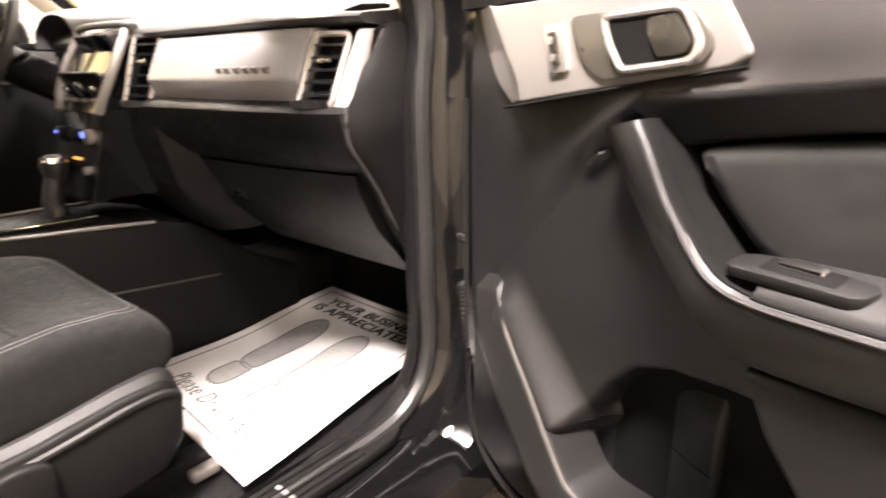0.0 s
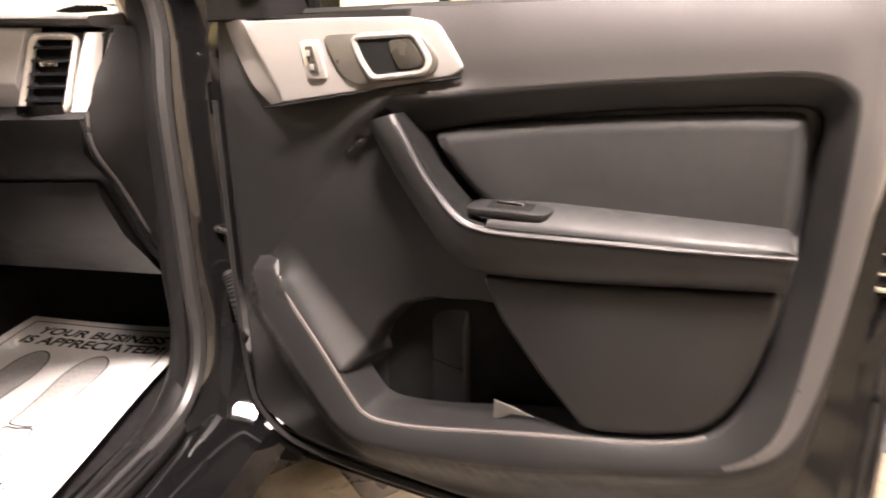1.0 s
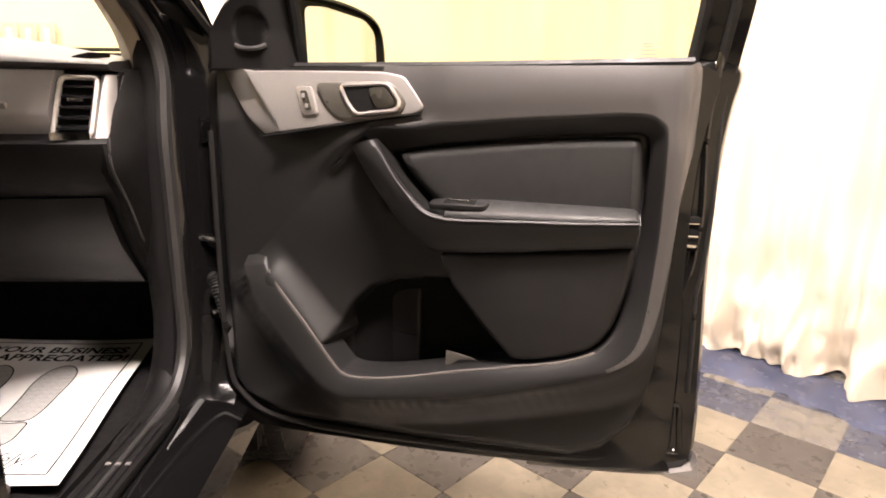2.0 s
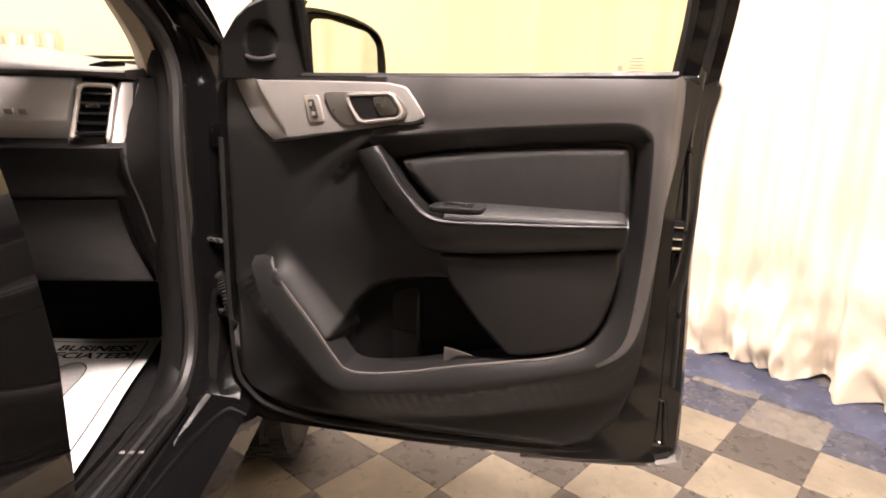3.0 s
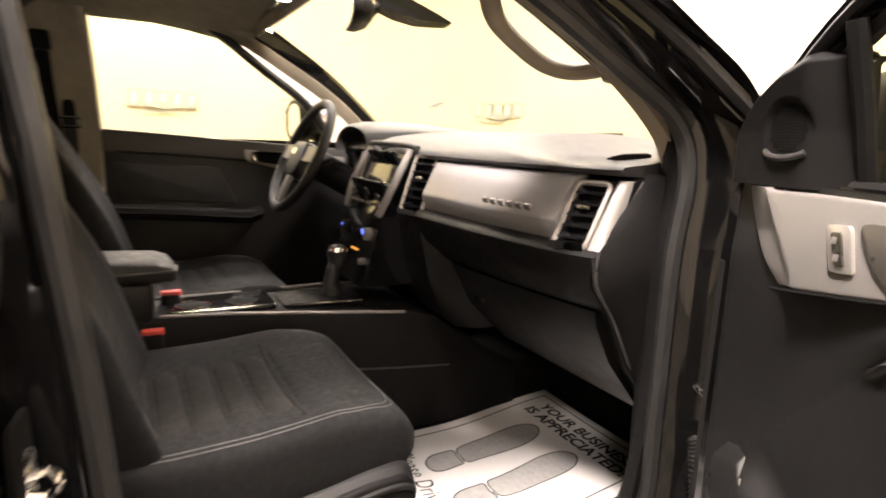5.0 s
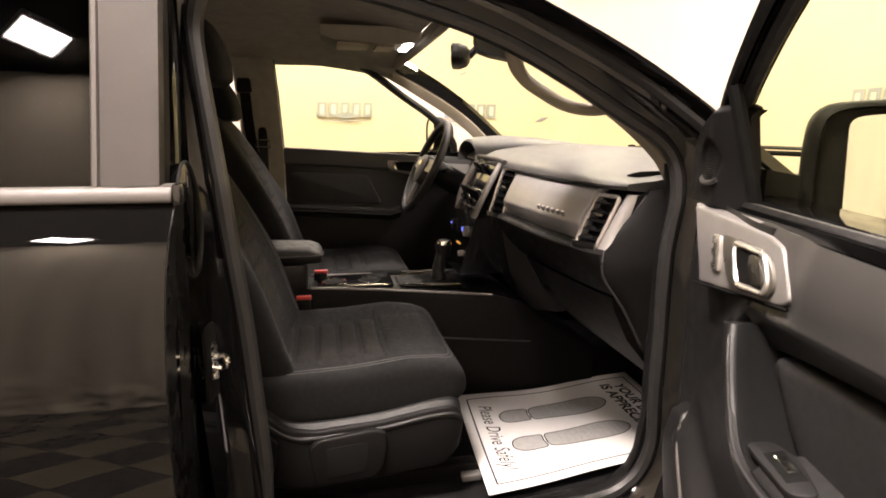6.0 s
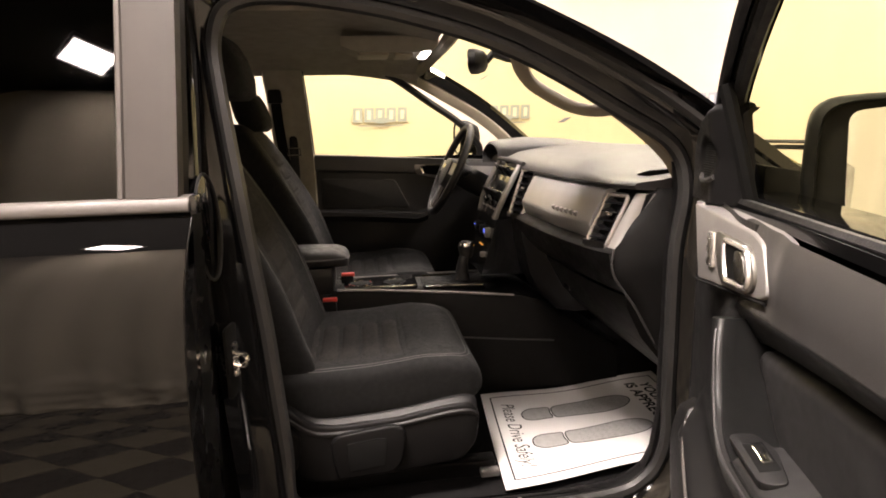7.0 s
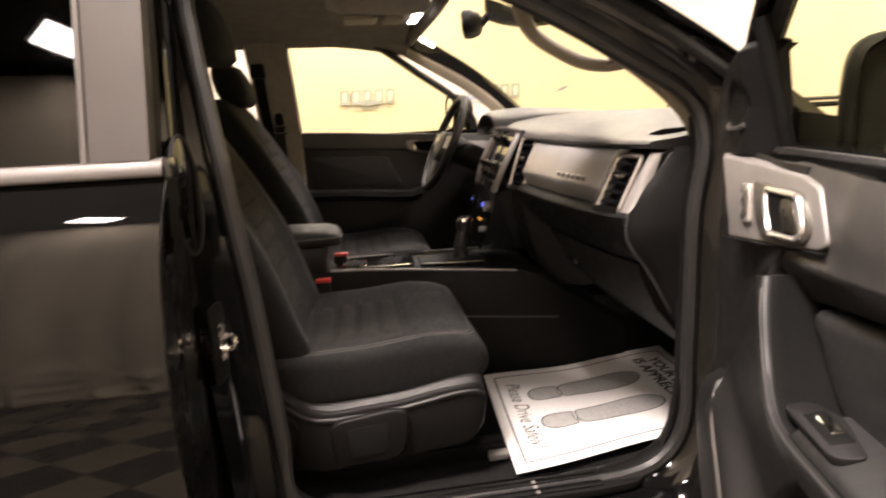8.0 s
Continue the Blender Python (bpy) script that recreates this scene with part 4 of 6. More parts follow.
# pads
dpart("insert_pad", plate(rounded([(0.474, 1.169), (0.544, 1.182), (0.648, 1.195), (0.768, 1.206), (0.873, 1.212), (0.926, 1.213), (0.933, 1.10), (0.932, 1.066), (0.60, 1.05), (0.545, 1.085), (0.500, 1.130)], 0.016), 0.000, 0.09, 0.016, 0.020, 5), LEATHER, "black leatherette insert", smooth=60)
low_pad = [(0.568, 0.984), (0.72, 0.996), (0.83, 1.009), (0.926, 1.020), (0.927, 0.99), (0.915, 0.915), (0.901, 0.866), (0.882, 0.834), (0.858, 0.813), (0.798, 0.791), (0.745, 0.779), (0.716, 0.779), (0.655, 0.842), (0.594, 0.920)]
dpart("lower_pad", plate(rounded(low_pad, 0.010), lambda u, z: -0.020 - 0.010 * smooth((z - 0.85) / 0.15), 0.06, 0.012, 0.012, 4), PANEL, "charcoal lower pad", smooth=60)
dpart("grip_well", plate(rounded([(0.448, 1.166), (0.50, 1.172), (0.545, 1.10), (0.60, 1.07), (0.57, 1.055), (0.52, 1.07)], 0.01), 0.050, 0.07, 0.004, 0.004), DARK, "dark plate painting the shade of the grip well", smooth=60)
# armrest with pull handle: foot and crest of its front face, from the handle's top down and back
ARM = [(0.391, 1.186, 0.438, 1.198, -0.040), (0.408, 1.155, 0.462, 1.168, -0.048), (0.427, 1.124, 0.489, 1.130, -0.054), (0.455, 1.084, 0.512, 1.104, -0.058), (0.487, 1.043, 0.534, 1.081, -0.061), (0.514, 1.014, 0.555, 1.067, -0.062),
       (0.548, 0.991, 0.583, 1.061, -0.062), (0.60, 0.988, 0.620, 1.060, -0.061), (0.72, 0.998, 0.720, 1.063, -0.059), (0.827, 1.011, 0.824, 1.0665, -0.057), (0.915, 1.021, 0.918, 1.0715, -0.055), (0.926, 1.0225, 0.929, 1.072, -0.053)]
foot = spline([(a[0], a[1], 0) for a in ARM], 4)
top = spline([(a[2], a[3], a[4]) for a in ARM], 4)
rings, crest, well = [], [], []
for f, c in zip(foot, top):
    n = (Vector((c.x, c.y)) - Vector((f.x, f.y))).normalized()
    at = lambda w, d, push=0.0: (f.x * (1 - w) + c.x * w + n.x * push, d, f.y * (1 - w) + c.y * w + n.y * push)
    g = c.z
    rings.append([at(0.0, 0.03), at(0.0, -0.022), at(0.02, -0.028), at(0.10, -0.034), at(0.35, 0.45 * g - 0.018), at(0.65, 0.75 * g - 0.012), at(0.86, 0.95 * g - 0.002), at(0.95, g), at(1.0, g + 0.003), at(1.0, g + 0.007, 0.003),
                  at(0.94, g + 0.018, 0.001), at(0.90, 0.0, 0.0), at(0.90, 0.07, 0.0)])
    well.append([at(1.0, g + 0.009, 0.0035), at(1.0, g + 0.013, 0.0045), at(0.97, g + 0.026, 0.004), at(0.93, -0.012, 0.003), at(0.93, 0.07, 0.003)])
    crest.append(at(0.985, g + 0.0002))
armrest = dpart("armrest", loft(rings), PANEL, "moulded armrest with sloping pull handle", smooth=60)
dpart("grip_wall", loft(well[:27], False, False), DARK, "inner wall of the pull handle, its shade painted black", parent=armrest, smooth=60)
dpart("arm_line", tube(crest[2:], 0.0021, 6), SOFT, parent=armrest)
dpart("arm_seam", tube([(p[0] + 0.001, p[1] + 0.006, p[2] + 0.0042) for p in crest[24:]], 0.0016, 6), DARK, parent=armrest)
dpart("arm_pad", loft([[(u, -0.052, z - 0.012), (u, -0.0535, z + 0.001), (u, -0.046, z + 0.40 * r), (u, -0.030, z + 0.80 * r), (u, -0.012, z + r), (u, 0.010, z + r), (u, 0.010, z - 0.012)]
                       for u, z, r in ((0.585, 1.066, 0.022), (0.66, 1.067, 0.024), (0.78, 1.070, 0.020), (0.90, 1.0755, 0.014), (0.922, 1.0765, 0.012), (0.929, 1.074, 0.008))]), LEATHER, "padded armrest top", parent=armrest, smooth=60)
tilt = Matrix.Translation((0, -0.030, 1.0845)) @ Matrix.Rotation(radians(11), 4, "X")
sw = dpart("switch_plate", moved(prism(rounded([(0.552, -0.022), (0.660, -0.020), (0.668, 0.008), (0.60, 0.020), (0.556, 0.008)], 0.012), -0.006, 0.005, "xy", 0.002), tilt), PANEL, "charcoal window switch plate", parent=armrest)
dpart("switch_well", moved(box(0.580, 0.640, -0.013, 0.010, 0.0, 0.0056, 0.0005), tilt), DARK, "dark switch well", parent=sw)
dpart("window_switch", moved(prism(rounded([(0.592, -0.006), (0.628, -0.006), (0.628, 0.006), (0.592, 0.006)], 0.002), 0.004, 0.0105, "xy", 0.0015), tilt), CHROME, "bright window switch", parent=sw)

# silver bezel, lock button and inner handle
bez = [(0.152, 1.3235), (0.30, 1.324), (0.45, 1.322), (0.492, 1.314), (0.513, 1.287), (0.534, 1.257), (0.514, 1.246), (0.40, 1.229), (0.228, 1.204), (0.222, 1.235), (0.205, 1.272), (0.182, 1.302)]
bezel = dpart("bezel", plate(rounded(bez, 0.009), -0.014, 0.03, 0.003, 0.004), SILVER, "satin silver handle bezel", smooth=50)
fa = [(0.153, 1.3265), (0.182, 1.303), (0.206, 1.272), (0.223, 1.235), (0.230, 1.207)]
fb = [(0.088, 1.3245), (0.100, 1.300), (0.118, 1.270), (0.145, 1.232), (0.184, 1.200)]
dpart("bezel_facet", loft([[(a[0], 0.03, a[1]), (a[0], -0.011, a[1]), (a[0] - 0.004, -0.011, a[1]), (b[0] + 0.004, base_face(b[0], 1.2) - 0.007, b[1]), (b[0], base_face(b[0], 1.2) - 0.003, b[1]), (b[0], 0.05, b[1])] for a, b in zip(spline([(*p, 0) for p in fa], 4), spline([(*p, 0) for p in fb], 4))]), SILVER, "satin silver front facet", parent=bezel, smooth=30)
dpart("bezel_gap", tube(spline([(0.19, -0.006, 1.196), (0.23, -0.013, 1.2015), (0.40, -0.013, 1.2275), (0.53, -0.013, 1.246)], 6), 0.0022, 6), DARK, parent=bezel)
cupo = rounded([(0.310, 1.302), (0.468, 1.305), (0.500, 1.268), (0.488, 1.245), (0.364, 1.233), (0.334, 1.258)], 0.018, 4)
dpart("inner_handle", prism(cupo, -0.019, 0.0, "xz", 0.003), HANDLEGREY, "bronze grey inner door handle", parent=bezel)
dpart("handle_cup", prism(rounded([(0.372, 1.293), (0.458, 1.296), (0.480, 1.268), (0.476, 1.257), (0.402, 1.248), (0.384, 1.270)], 0.008), -0.0205, -0.015, "xz", 0), DARK, "flat dark plate painting the shaded handle recess", parent=bezel)
dpart("handle_rim", tube([(p.x, -0.020, p.y) for p in rounded([(0.366, 1.297), (0.463, 1.300), (0.487, 1.267), (0.481, 1.252), (0.398, 1.243), (0.378, 1.270)], 0.01, 5)], 0.0042, 8, True, 1, (0, 1, 0)), BRIGHT, "chrome handle rim", parent=bezel)
dpart("handle_lever", prism(rounded([(0.425, 1.292), (0.457, 1.295), (0.479, 1.268), (0.474, 1.258), (0.443, 1.255), (0.430, 1.273)], 0.006), -0.024, -0.019, "xz", 0.0015), LEVERGREY, "dark bronze handle lever", parent=bezel)
dpart("lock_button", prism(rounded([(0.270, 1.294), (0.303, 1.296), (0.319, 1.242), (0.286, 1.240)], 0.007), -0.0185, 0.0, "xz", 0.002), BRIGHT, "chrome lock surround", parent=bezel)
dpart("lock_rocker", prism(rounded([(0.281, 1.286), (0.295, 1.287), (0.307, 1.250), (0.294, 1.249)], 0.004), -0.0215, -0.014, "xz", 0.0015), LEVERGREY, "dark lock rocker", parent=bezel)
for du, zz in ((0.001, 1.277), (0.008, 1.258)):
    dpart("lock_mark", box(0.2845 + du, 0.2915 + du, -0.0222, -0.0212, zz - 0.004, zz + 0.004, 0.0003), SILVER, parent=bezel)

# the bezel leans back towards the glass
for ob in [bezel] + list(bezel.children):
    for v in ob.data.vertices:
        v.co.y += 0.08 * max(0.0, v.co.z - 1.225) - 0.002

# sail panel with tweeter
sailp = [(0.040, 1.328), (0.056, 1.375), (0.076, 1.417), (0.106, 1.453), (0.142, 1.478), (0.185, 1.494), (0.225, 1.500), (0.246, 1.49), (0.250, 1.45), (0.252, 1.328)]


def sail_depth(u, z):
    """Flat round the tweeter, falling back to the glass behind it."""
    return 0.006 - 0.13 * max(0.0, z - 1.40) + 0.036 * smooth((u - 0.185) / 0.065) + 0.03 * smooth((0.075 - u) / 0.04)


def sail_point(s, t):
    u = 0.041 + 0.210 * s
    zt = 1.328
    for a, b in zip(sailp, sailp[1:]):
        if a[0] <= u <= b[0]:
            zt = a[1] + (b[1] - a[1]) * (u - a[0]) / max(1e-6, b[0] - a[0])
            break
    if u > 0.240:
        zt = 1.488
    z = 1.328 + (zt - 1.328) * t
    o = sail_depth(u, z) + 0.012 * (1 - smooth((zt - z) / 0.012)) * (1 if z > 1.34 else 0)
    # oval dish round the grille
    r = math.hypot((u - 0.164) / 0.040, (z - 1.402) / 0.043)
    scoop = 0.0015 + 0.0055 * smooth((z - 1.372) / 0.055)
    return (u, o + scoop * (1 - smooth((r - 0.80) / 0.22)), z)


sail = dpart("sail_panel", sheet(sail_point, 64, 54, 0.014, (0, 1, 0)), PLASTIC, "black sail panel with tweeter grille", smooth=60)
holes = []
for i in range(17):
    for j in range(17):
        u, z = 0.164 + 0.0044 * (i - 8 + 0.5 * (j % 2)), 1.404 + 0.0040 * (j - 8)
        if math.hypot((u - 0.164) / 0.031, (z - 1.404) / 0.032) < 1.0:
            holes.append(moved(disc(0.0014, 0.0012, 6, 0), Matrix.Translation((u, sail_depth(u, z) + 0.0011 + 0.0055 * smooth((z - 1.372) / 0.055), z)) @ Matrix.Rotation(radians(90), 4, "X")))
dpart("grille_holes", join(*holes), DARK, parent=sail, smooth=0)
dpart("tweeter_lip", tube(spline([(0.130, 0.008, 1.374), (0.142, 0.003, 1.3685), (0.164, 0.001, 1.366), (0.186, 0.003, 1.3685), (0.198, 0.008, 1.374)], 5), 0.0045, 8), SOFT, "grey tweeter lip", parent=sail)
dpart("divider_bar", tube([fr(0.250, 1.33, 0.056), fr(0.252, 1.42, 0.058), fr(0.252, 1.525, 0.062)], 0.012, 8), DARK, "black window divider bar")

# door mirror
mt, mn = Vector((0.26, 0.966)).normalized(), Vector((0.966, -0.26)).normalized()


def mir(w, d, z):
    p = Vector((0.171, 0.230)) + mt * w + mn * d
    return (p.x, p.y, z)


house = [(-0.055, 1.30), (-0.062, 1.44), (-0.045, 1.492), (0.02, 1.505), (0.15, 1.503), (0.262, 1.480), (0.298, 1.43), (0.305, 1.33), (0.275, 1.275), (0.12, 1.262), (0.0, 1.268)]
hr = spline([(w, z, 0) for w, z in house], 4, True)
cc = Vector((0.115, 1.385, 0))
rings = [[mir(*(cc + (p - cc) * 0.90).xy[:1], d, (cc + (p - cc) * 0.90).y) for p in hr] for d in (-0.004,)]
rings += [[mir((cc + (p - cc) * k).x, d, (cc + (p - cc) * k).y) for p in hr] for k, d in ((0.93, 0.012), (1.0, 0.006), (1.02, -0.02), (0.98, -0.07), (0.80, -0.11), (0.5, -0.13))]
mirror = dpart("door_mirror", loft(rings), PLASTIC, "black door mirror housing", smooth=60)
dpart("mirror_glass", prism([(p.x, p.y) for p in rounded([(-0.008, 1.478), (0.06, 1.486), (0.22, 1.474), (0.262, 1.445), (0.27, 1.33), (0.25, 1.292), (0.03, 1.290), (0.0, 1.31)], 0.02)], 0, 0.003, "xz", 0), MIRROR, "mirror glass", parent=mirror)
mg = mirror.children[0]
mg.data.transform(Matrix(((mt.x, mn.x, 0, 0.171 + mn.x * 0.001), (mt.y, mn.y, 0, 0.230 + mn.y * 0.001), (0, 0, 1, 0), (0, 0, 0, 1))))
dpart("mirror_arm", loft([[(u - 0.05, o, z0), (u + 0.05, o, z0), (u + 0.05, o, z1), (u - 0.05, o, z1)] for u, o, z0, z1 in ((0.12, 0.10, 1.31, 1.39), (0.125, 0.13, 1.31, 1.385), (0.125, 0.155, 1.31, 1.38))]), PLASTIC, "black mirror arm", parent=mirror)

# hinges, check arm and wiring boot between door and body
hinge = empty("hinge_bracket", "black painted hinge bracket on the door pillar", "bracket", (0.89, -0.02, 1.20))
part("leaf", box(-0.03, 0.02, -0.03, 0.03, -0.03, 0.03, 0.005), PAINT, hinge)
part("pin", moved(disc(0.009, 0.075, 12, 0.002), Matrix.Translation((0.025, -0.02, -0.037))), STEEL, hinge)
copy_thing(hinge, pose(0.885, -0.03, 0.78))
check = empty("check_arm", "bright metal door check arm", "door check", (0.82, 0.0, 0.953))
part("bracket", box(-0.006, 0.012, -0.05, -0.03, -0.02, 0.02, 0.003), STEEL, check)
part("arm", tube([(0.0, -0.04, 0.0), (0.05, -0.06, -0.004), (0.12, -0.075, -0.006)], 0.006, 6), STEEL, check)
boot = empty("wiring_boot", "ribbed black rubber wiring boot", "wiring boot", (0.87, -0.04, 0.80))
part("bellows", tube([(0.0 + 0.05 * k / 40, -0.03 - 0.03 * k / 40, 0.06 * math.cos(k / 40 * 3)) for k in range(41)], [0.013 + 0.003 * (k % 2) for k in range(41)], 10), RUBBER, boot)

# striker
striker = empty("door_striker", "bright metal door striker loop on the pillar", "striker", (0.888, -1.036, 1.045))
part("plate", moved(prism(rounded([(-0.013, -0.036), (0.013, -0.030), (0.013, 0.032), (-0.013, 0.036)], 0.008), -0.003, 0.003, "xz", 0.002), Matrix.Rotation(radians(-35), 4, "Z")), STEEL, striker)
part("bed", moved(prism(rounded([(-0.028, -0.070), (0.030, -0.070), (0.030, 0.070), (-0.028, 0.070)], 0.012), -0.005, 0.0015, "xz", 0.002), Matrix.Rotation(radians(-8), 4, "Z")), DARK, striker, "matt black plate added to hide the striker's reflection")
part("loop", tube(spline([(0.0, 0.0, -0.008), (0.0, 0.018, -0.012), (0.003, 0.026, -0.004), (0.003, 0.026, 0.006), (0.0, 0.018, 0.012), (0.0, 0.0, 0.010)], 5), 0.005, 8), CHROME, striker)
part("screw", moved(disc(0.007, 0.006, 10, 0.002), Matrix.Translation((0.002, 0.001, -0.024)) @ Matrix.Rotation(radians(-90), 4, "X")), STEEL, striker)


# ---- dashboard ----
dash = empty("dashboard", "black soft-top dashboard with silver fascia and chrome vents", "dashboard", (XC, -0.1, 0.8))
DASH_INV = Matrix.Translation((-XC, 0.1, -0.8))


def ipart(name, bm, mat, label="", parent=None, smooth=45):
    return part(name, moved(bm, DASH_INV), mat, parent or dash, label, smooth)


XS, XK = -0.12, -0.09
LIP = [(-0.88, -0.06), (-0.80, -0.12), (-0.70, -0.19), (-0.33, -0.21), (-0.28, -0.240), (0.02, -0.245), (0.15, -0.235), (0.45, -0.225), (0.60, -0.208), (0.70, -0.190), (0.735, -0.168)]


def lip_at(x):
    for (xa, ya), (xb, yb) in zip(LIP, LIP[1:]):
        if xa <= x <= xb:
            t = (x - xa) / (xb - xa)
            return ya + (yb - ya) * t
    return LIP[0][1] if x < LIP[0][0] else LIP[-1][1]


xs_d = [-0.88 + 1.615 * k / 44 for k in range(45)]
def top_z(x, z):
    """The dash top falls off towards the passenger's pillar."""
    return z - 0.040 * max(0.0, min(1.0, (x - 0.40) / 0.25)) * max(0.0, min(1.0, (z - 1.335) / 0.05))


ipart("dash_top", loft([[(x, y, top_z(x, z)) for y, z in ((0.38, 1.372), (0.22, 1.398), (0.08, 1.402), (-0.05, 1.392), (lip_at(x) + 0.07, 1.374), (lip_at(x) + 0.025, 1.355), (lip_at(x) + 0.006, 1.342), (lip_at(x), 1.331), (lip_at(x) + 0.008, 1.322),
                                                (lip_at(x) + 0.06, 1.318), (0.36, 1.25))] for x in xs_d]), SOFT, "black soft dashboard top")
low = []
for x in [k * 0.01 for k in range(14, 75, 3)]:
    f = lip_at(x)
    low.append([(x, y, z) for y, z in ((f + 0.06, 1.322), (f + 0.03, 1.31), (f - 0.012, 1.20), (f - 0.046, 1.186), (f - 0.052, 1.178), (f - 0.046, 1.160), (f - 0.022, 1.115), (f + 0.012, 1.078), (f + 0.042, 1.062), (max(f + 0.10, -0.125), 0.95), (0.0, 0.83),
                                       (0.05, 0.81), (0.33, 0.81), (0.33, 1.322))])
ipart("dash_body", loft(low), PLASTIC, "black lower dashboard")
# silver fascia
fas = []
for x in [0.158 + 0.486 * k / 20 for k in range(21)]:
    f = lip_at(x)
    fas.append([(x, f + 0.04, 1.319), (x, f + 0.012, 1.318), (x, f + 0.004, 1.312), (x, f - 0.012, 1.285), (x, f - 0.025, 1.258), (x, f - 0.033, 1.240), (x, f - 0.0355, 1.234), (x, f - 0.035, 1.229), (x, f - 0.028, 1.210), (x, f - 0.020, 1.192), (x, f + 0.0, 1.190)])
fascia = ipart("fascia", loft(fas), FASCIA, "satin silver dashboard fascia")
ipart("fascia_shadow", loft([[(x, lip_at(x) + 0.0, 1.194), (x, lip_at(x) - 0.022, 1.193), (x, lip_at(x) - 0.030, 1.189), (x, lip_at(x) - 0.030, 1.186), (x, lip_at(x) + 0.0, 1.186)] for x in [0.145 + 0.555 * k / 16 for k in range(17)]]), GLOSSBLACK, "dark gloss strip standing for the shadow below the fascia")
for k in range(6):
    x = 0.425 + 0.0265 * k
    ipart("badge_bar", moved(box(0, 0.017, -0.004, 0.004, -0.0065, 0.0065, 0.0015), Matrix.Translation((x, lip_at(x) - 0.0290, 1.249)) @ Matrix.Rotation(radians(24), 4, "X")), SILVER, parent=fascia)


def vent(name, y0, y1, x0, x1, z0, z1, tilt, slats=5):
    """An air vent: silver surround, chrome inner rim, dark box and slats. Given by its near and far side."""
    mid = lambda t, z: (x0 + (x1 - x0) * t, y0 + (y1 - y0) * t + tilt * (z - z0) / (z1 - z0), z)
    back = lambda t, z, d: tuple(a + b for a, b in zip(mid(t, z), (0, d, 0)))
    top = ipart(name, loft([[back(0.02, z, 0.022), back(0.98, z, 0.022), back(0.98, z, 0.06), back(0.02, z, 0.06)] for z in (z0, z1)]), DARK, "dark air vent box with slats")
    w = math.hypot(x1 - x0, y1 - y0)
    ring = [mid(p.x / w, p.y) for p in rounded([(0.04 * w, z0 + 0.003), (0.96 * w, z0 + 0.003), (0.96 * w, z1 - 0.003), (0.04 * w, z1 - 0.003)], 0.012, 4)]
    ipart("vent_rim", tube(ring, 0.0058, 8, True, 1.0, (0, 1, 0)), BRIGHT, "chrome vent rim", parent=top)
    ipart("vent_sill", loft([[Vector(mid(t, z0 + 0.004)) + Vector((0, dy, dz)) for dy, dz in ((-0.007, -0.006), (-0.008, 0.008), (0.012, 0.012), (0.012, -0.006))] for t in (0.02, 0.5, 0.98)]), CHROME, "chrome lower vent bar", parent=top)
    for k in range(slats):
        z = z0 + (z1 - z0) * (k + 1) / (slats + 1)
        a, b = Vector(mid(0.06, z)), Vector(mid(0.94, z))
        ipart("slat", loft([[p + Vector((0, -0.004, -0.003)), p + Vector((0, -0.004, 0.001)), p + Vector((0, 0.02, 0.006)), p + Vector((0, 0.02, 0.002))] for p in (a, b)]), GLOSSBLACK, parent=top)
    z = z0 + (z1 - z0) * 0.62
    c = Vector(mid(0.5, z))
    ipart("vent_tab", box(c.x - 0.014, c.x + 0.014, c.y - 0.009, c.y, z - 0.004, z + 0.004, 0.002), CHROME, parent=top)
    return top


vent("air_vent", -0.250, -0.222, 0.652, 0.716, 1.188, 1.308, 0.056)
# end piece outside the vent: the fascia's finish, toned down with a darker silver
ipart("fascia_end", loft([[(0.714, yn + 0.002, z), (0.722, yn - 0.002, z), (0.731, yn + 0.004, z), (0.738, yn + 0.45 * (yf - yn) + 0.002, z), (0.741, yf, z), (0.714, yf + 0.002, z)]
                          for yn, yf, z in ((-0.219, -0.212, 1.189), (-0.207, -0.188, 1.215), (-0.192, -0.160, 1.245), (-0.176, -0.142, 1.275), (-0.160, -0.122, 1.303), (-0.154, -0.116, 1.312))]), SILVER, "silver end piece, shaded by a darker silver than the fascia")
# dash end cap beside the kick panel
ipart("end_cap", loft([[(0.715, ya, z), (0.735, ya - 0.008, z), (0.762, ya + 0.02, z), (0.772, -0.02, z), (0.772, 0.2, z), (0.715, 0.2, z)] for ya, z in ((-0.005, 0.83), (-0.10, 0.95), (-0.155, 1.06), (-0.205, 1.12), (-0.215, 1.175), (-0.165, 1.25), (-0.105, 1.325))]), PLASTIC, "black curved dashboard end cap")
ipart("end_seam", tube(spline([(0.728, -0.012, 0.84), (0.738, -0.10, 0.95), (0.742, -0.16, 1.05), (0.744, -0.215, 1.13), (0.744, -0.215, 1.19)], 6), 0.003, 6), SOFT)
# defroster grille on the top
def on_top(bm):
    for v in bm.verts:
        v.co.z += 1.350 + 0.35 * (v.co.x - 0.655) - 0.05 * (v.co.y + 0.076)
    return bm


dg = ipart("side_grille", on_top(prism(rounded([(0.634, -0.116), (0.662, -0.100), (0.680, -0.036), (0.652, -0.052)], 0.006), -0.012, 0.004, "xy", 0.001)), PLASTIC, "black defroster grille")
for k in range(6):
    ipart("fin", on_top(moved(box(-0.013, 0.013, -0.0022, 0.0022, 0.003, 0.0062, 0.0005), Matrix.Translation((0.6515 + 0.0026 * k, -0.097 + 0.0088 * k, 0)) @ Matrix.Rotation(radians(30), 4, "Z"))), DARK, parent=dg)
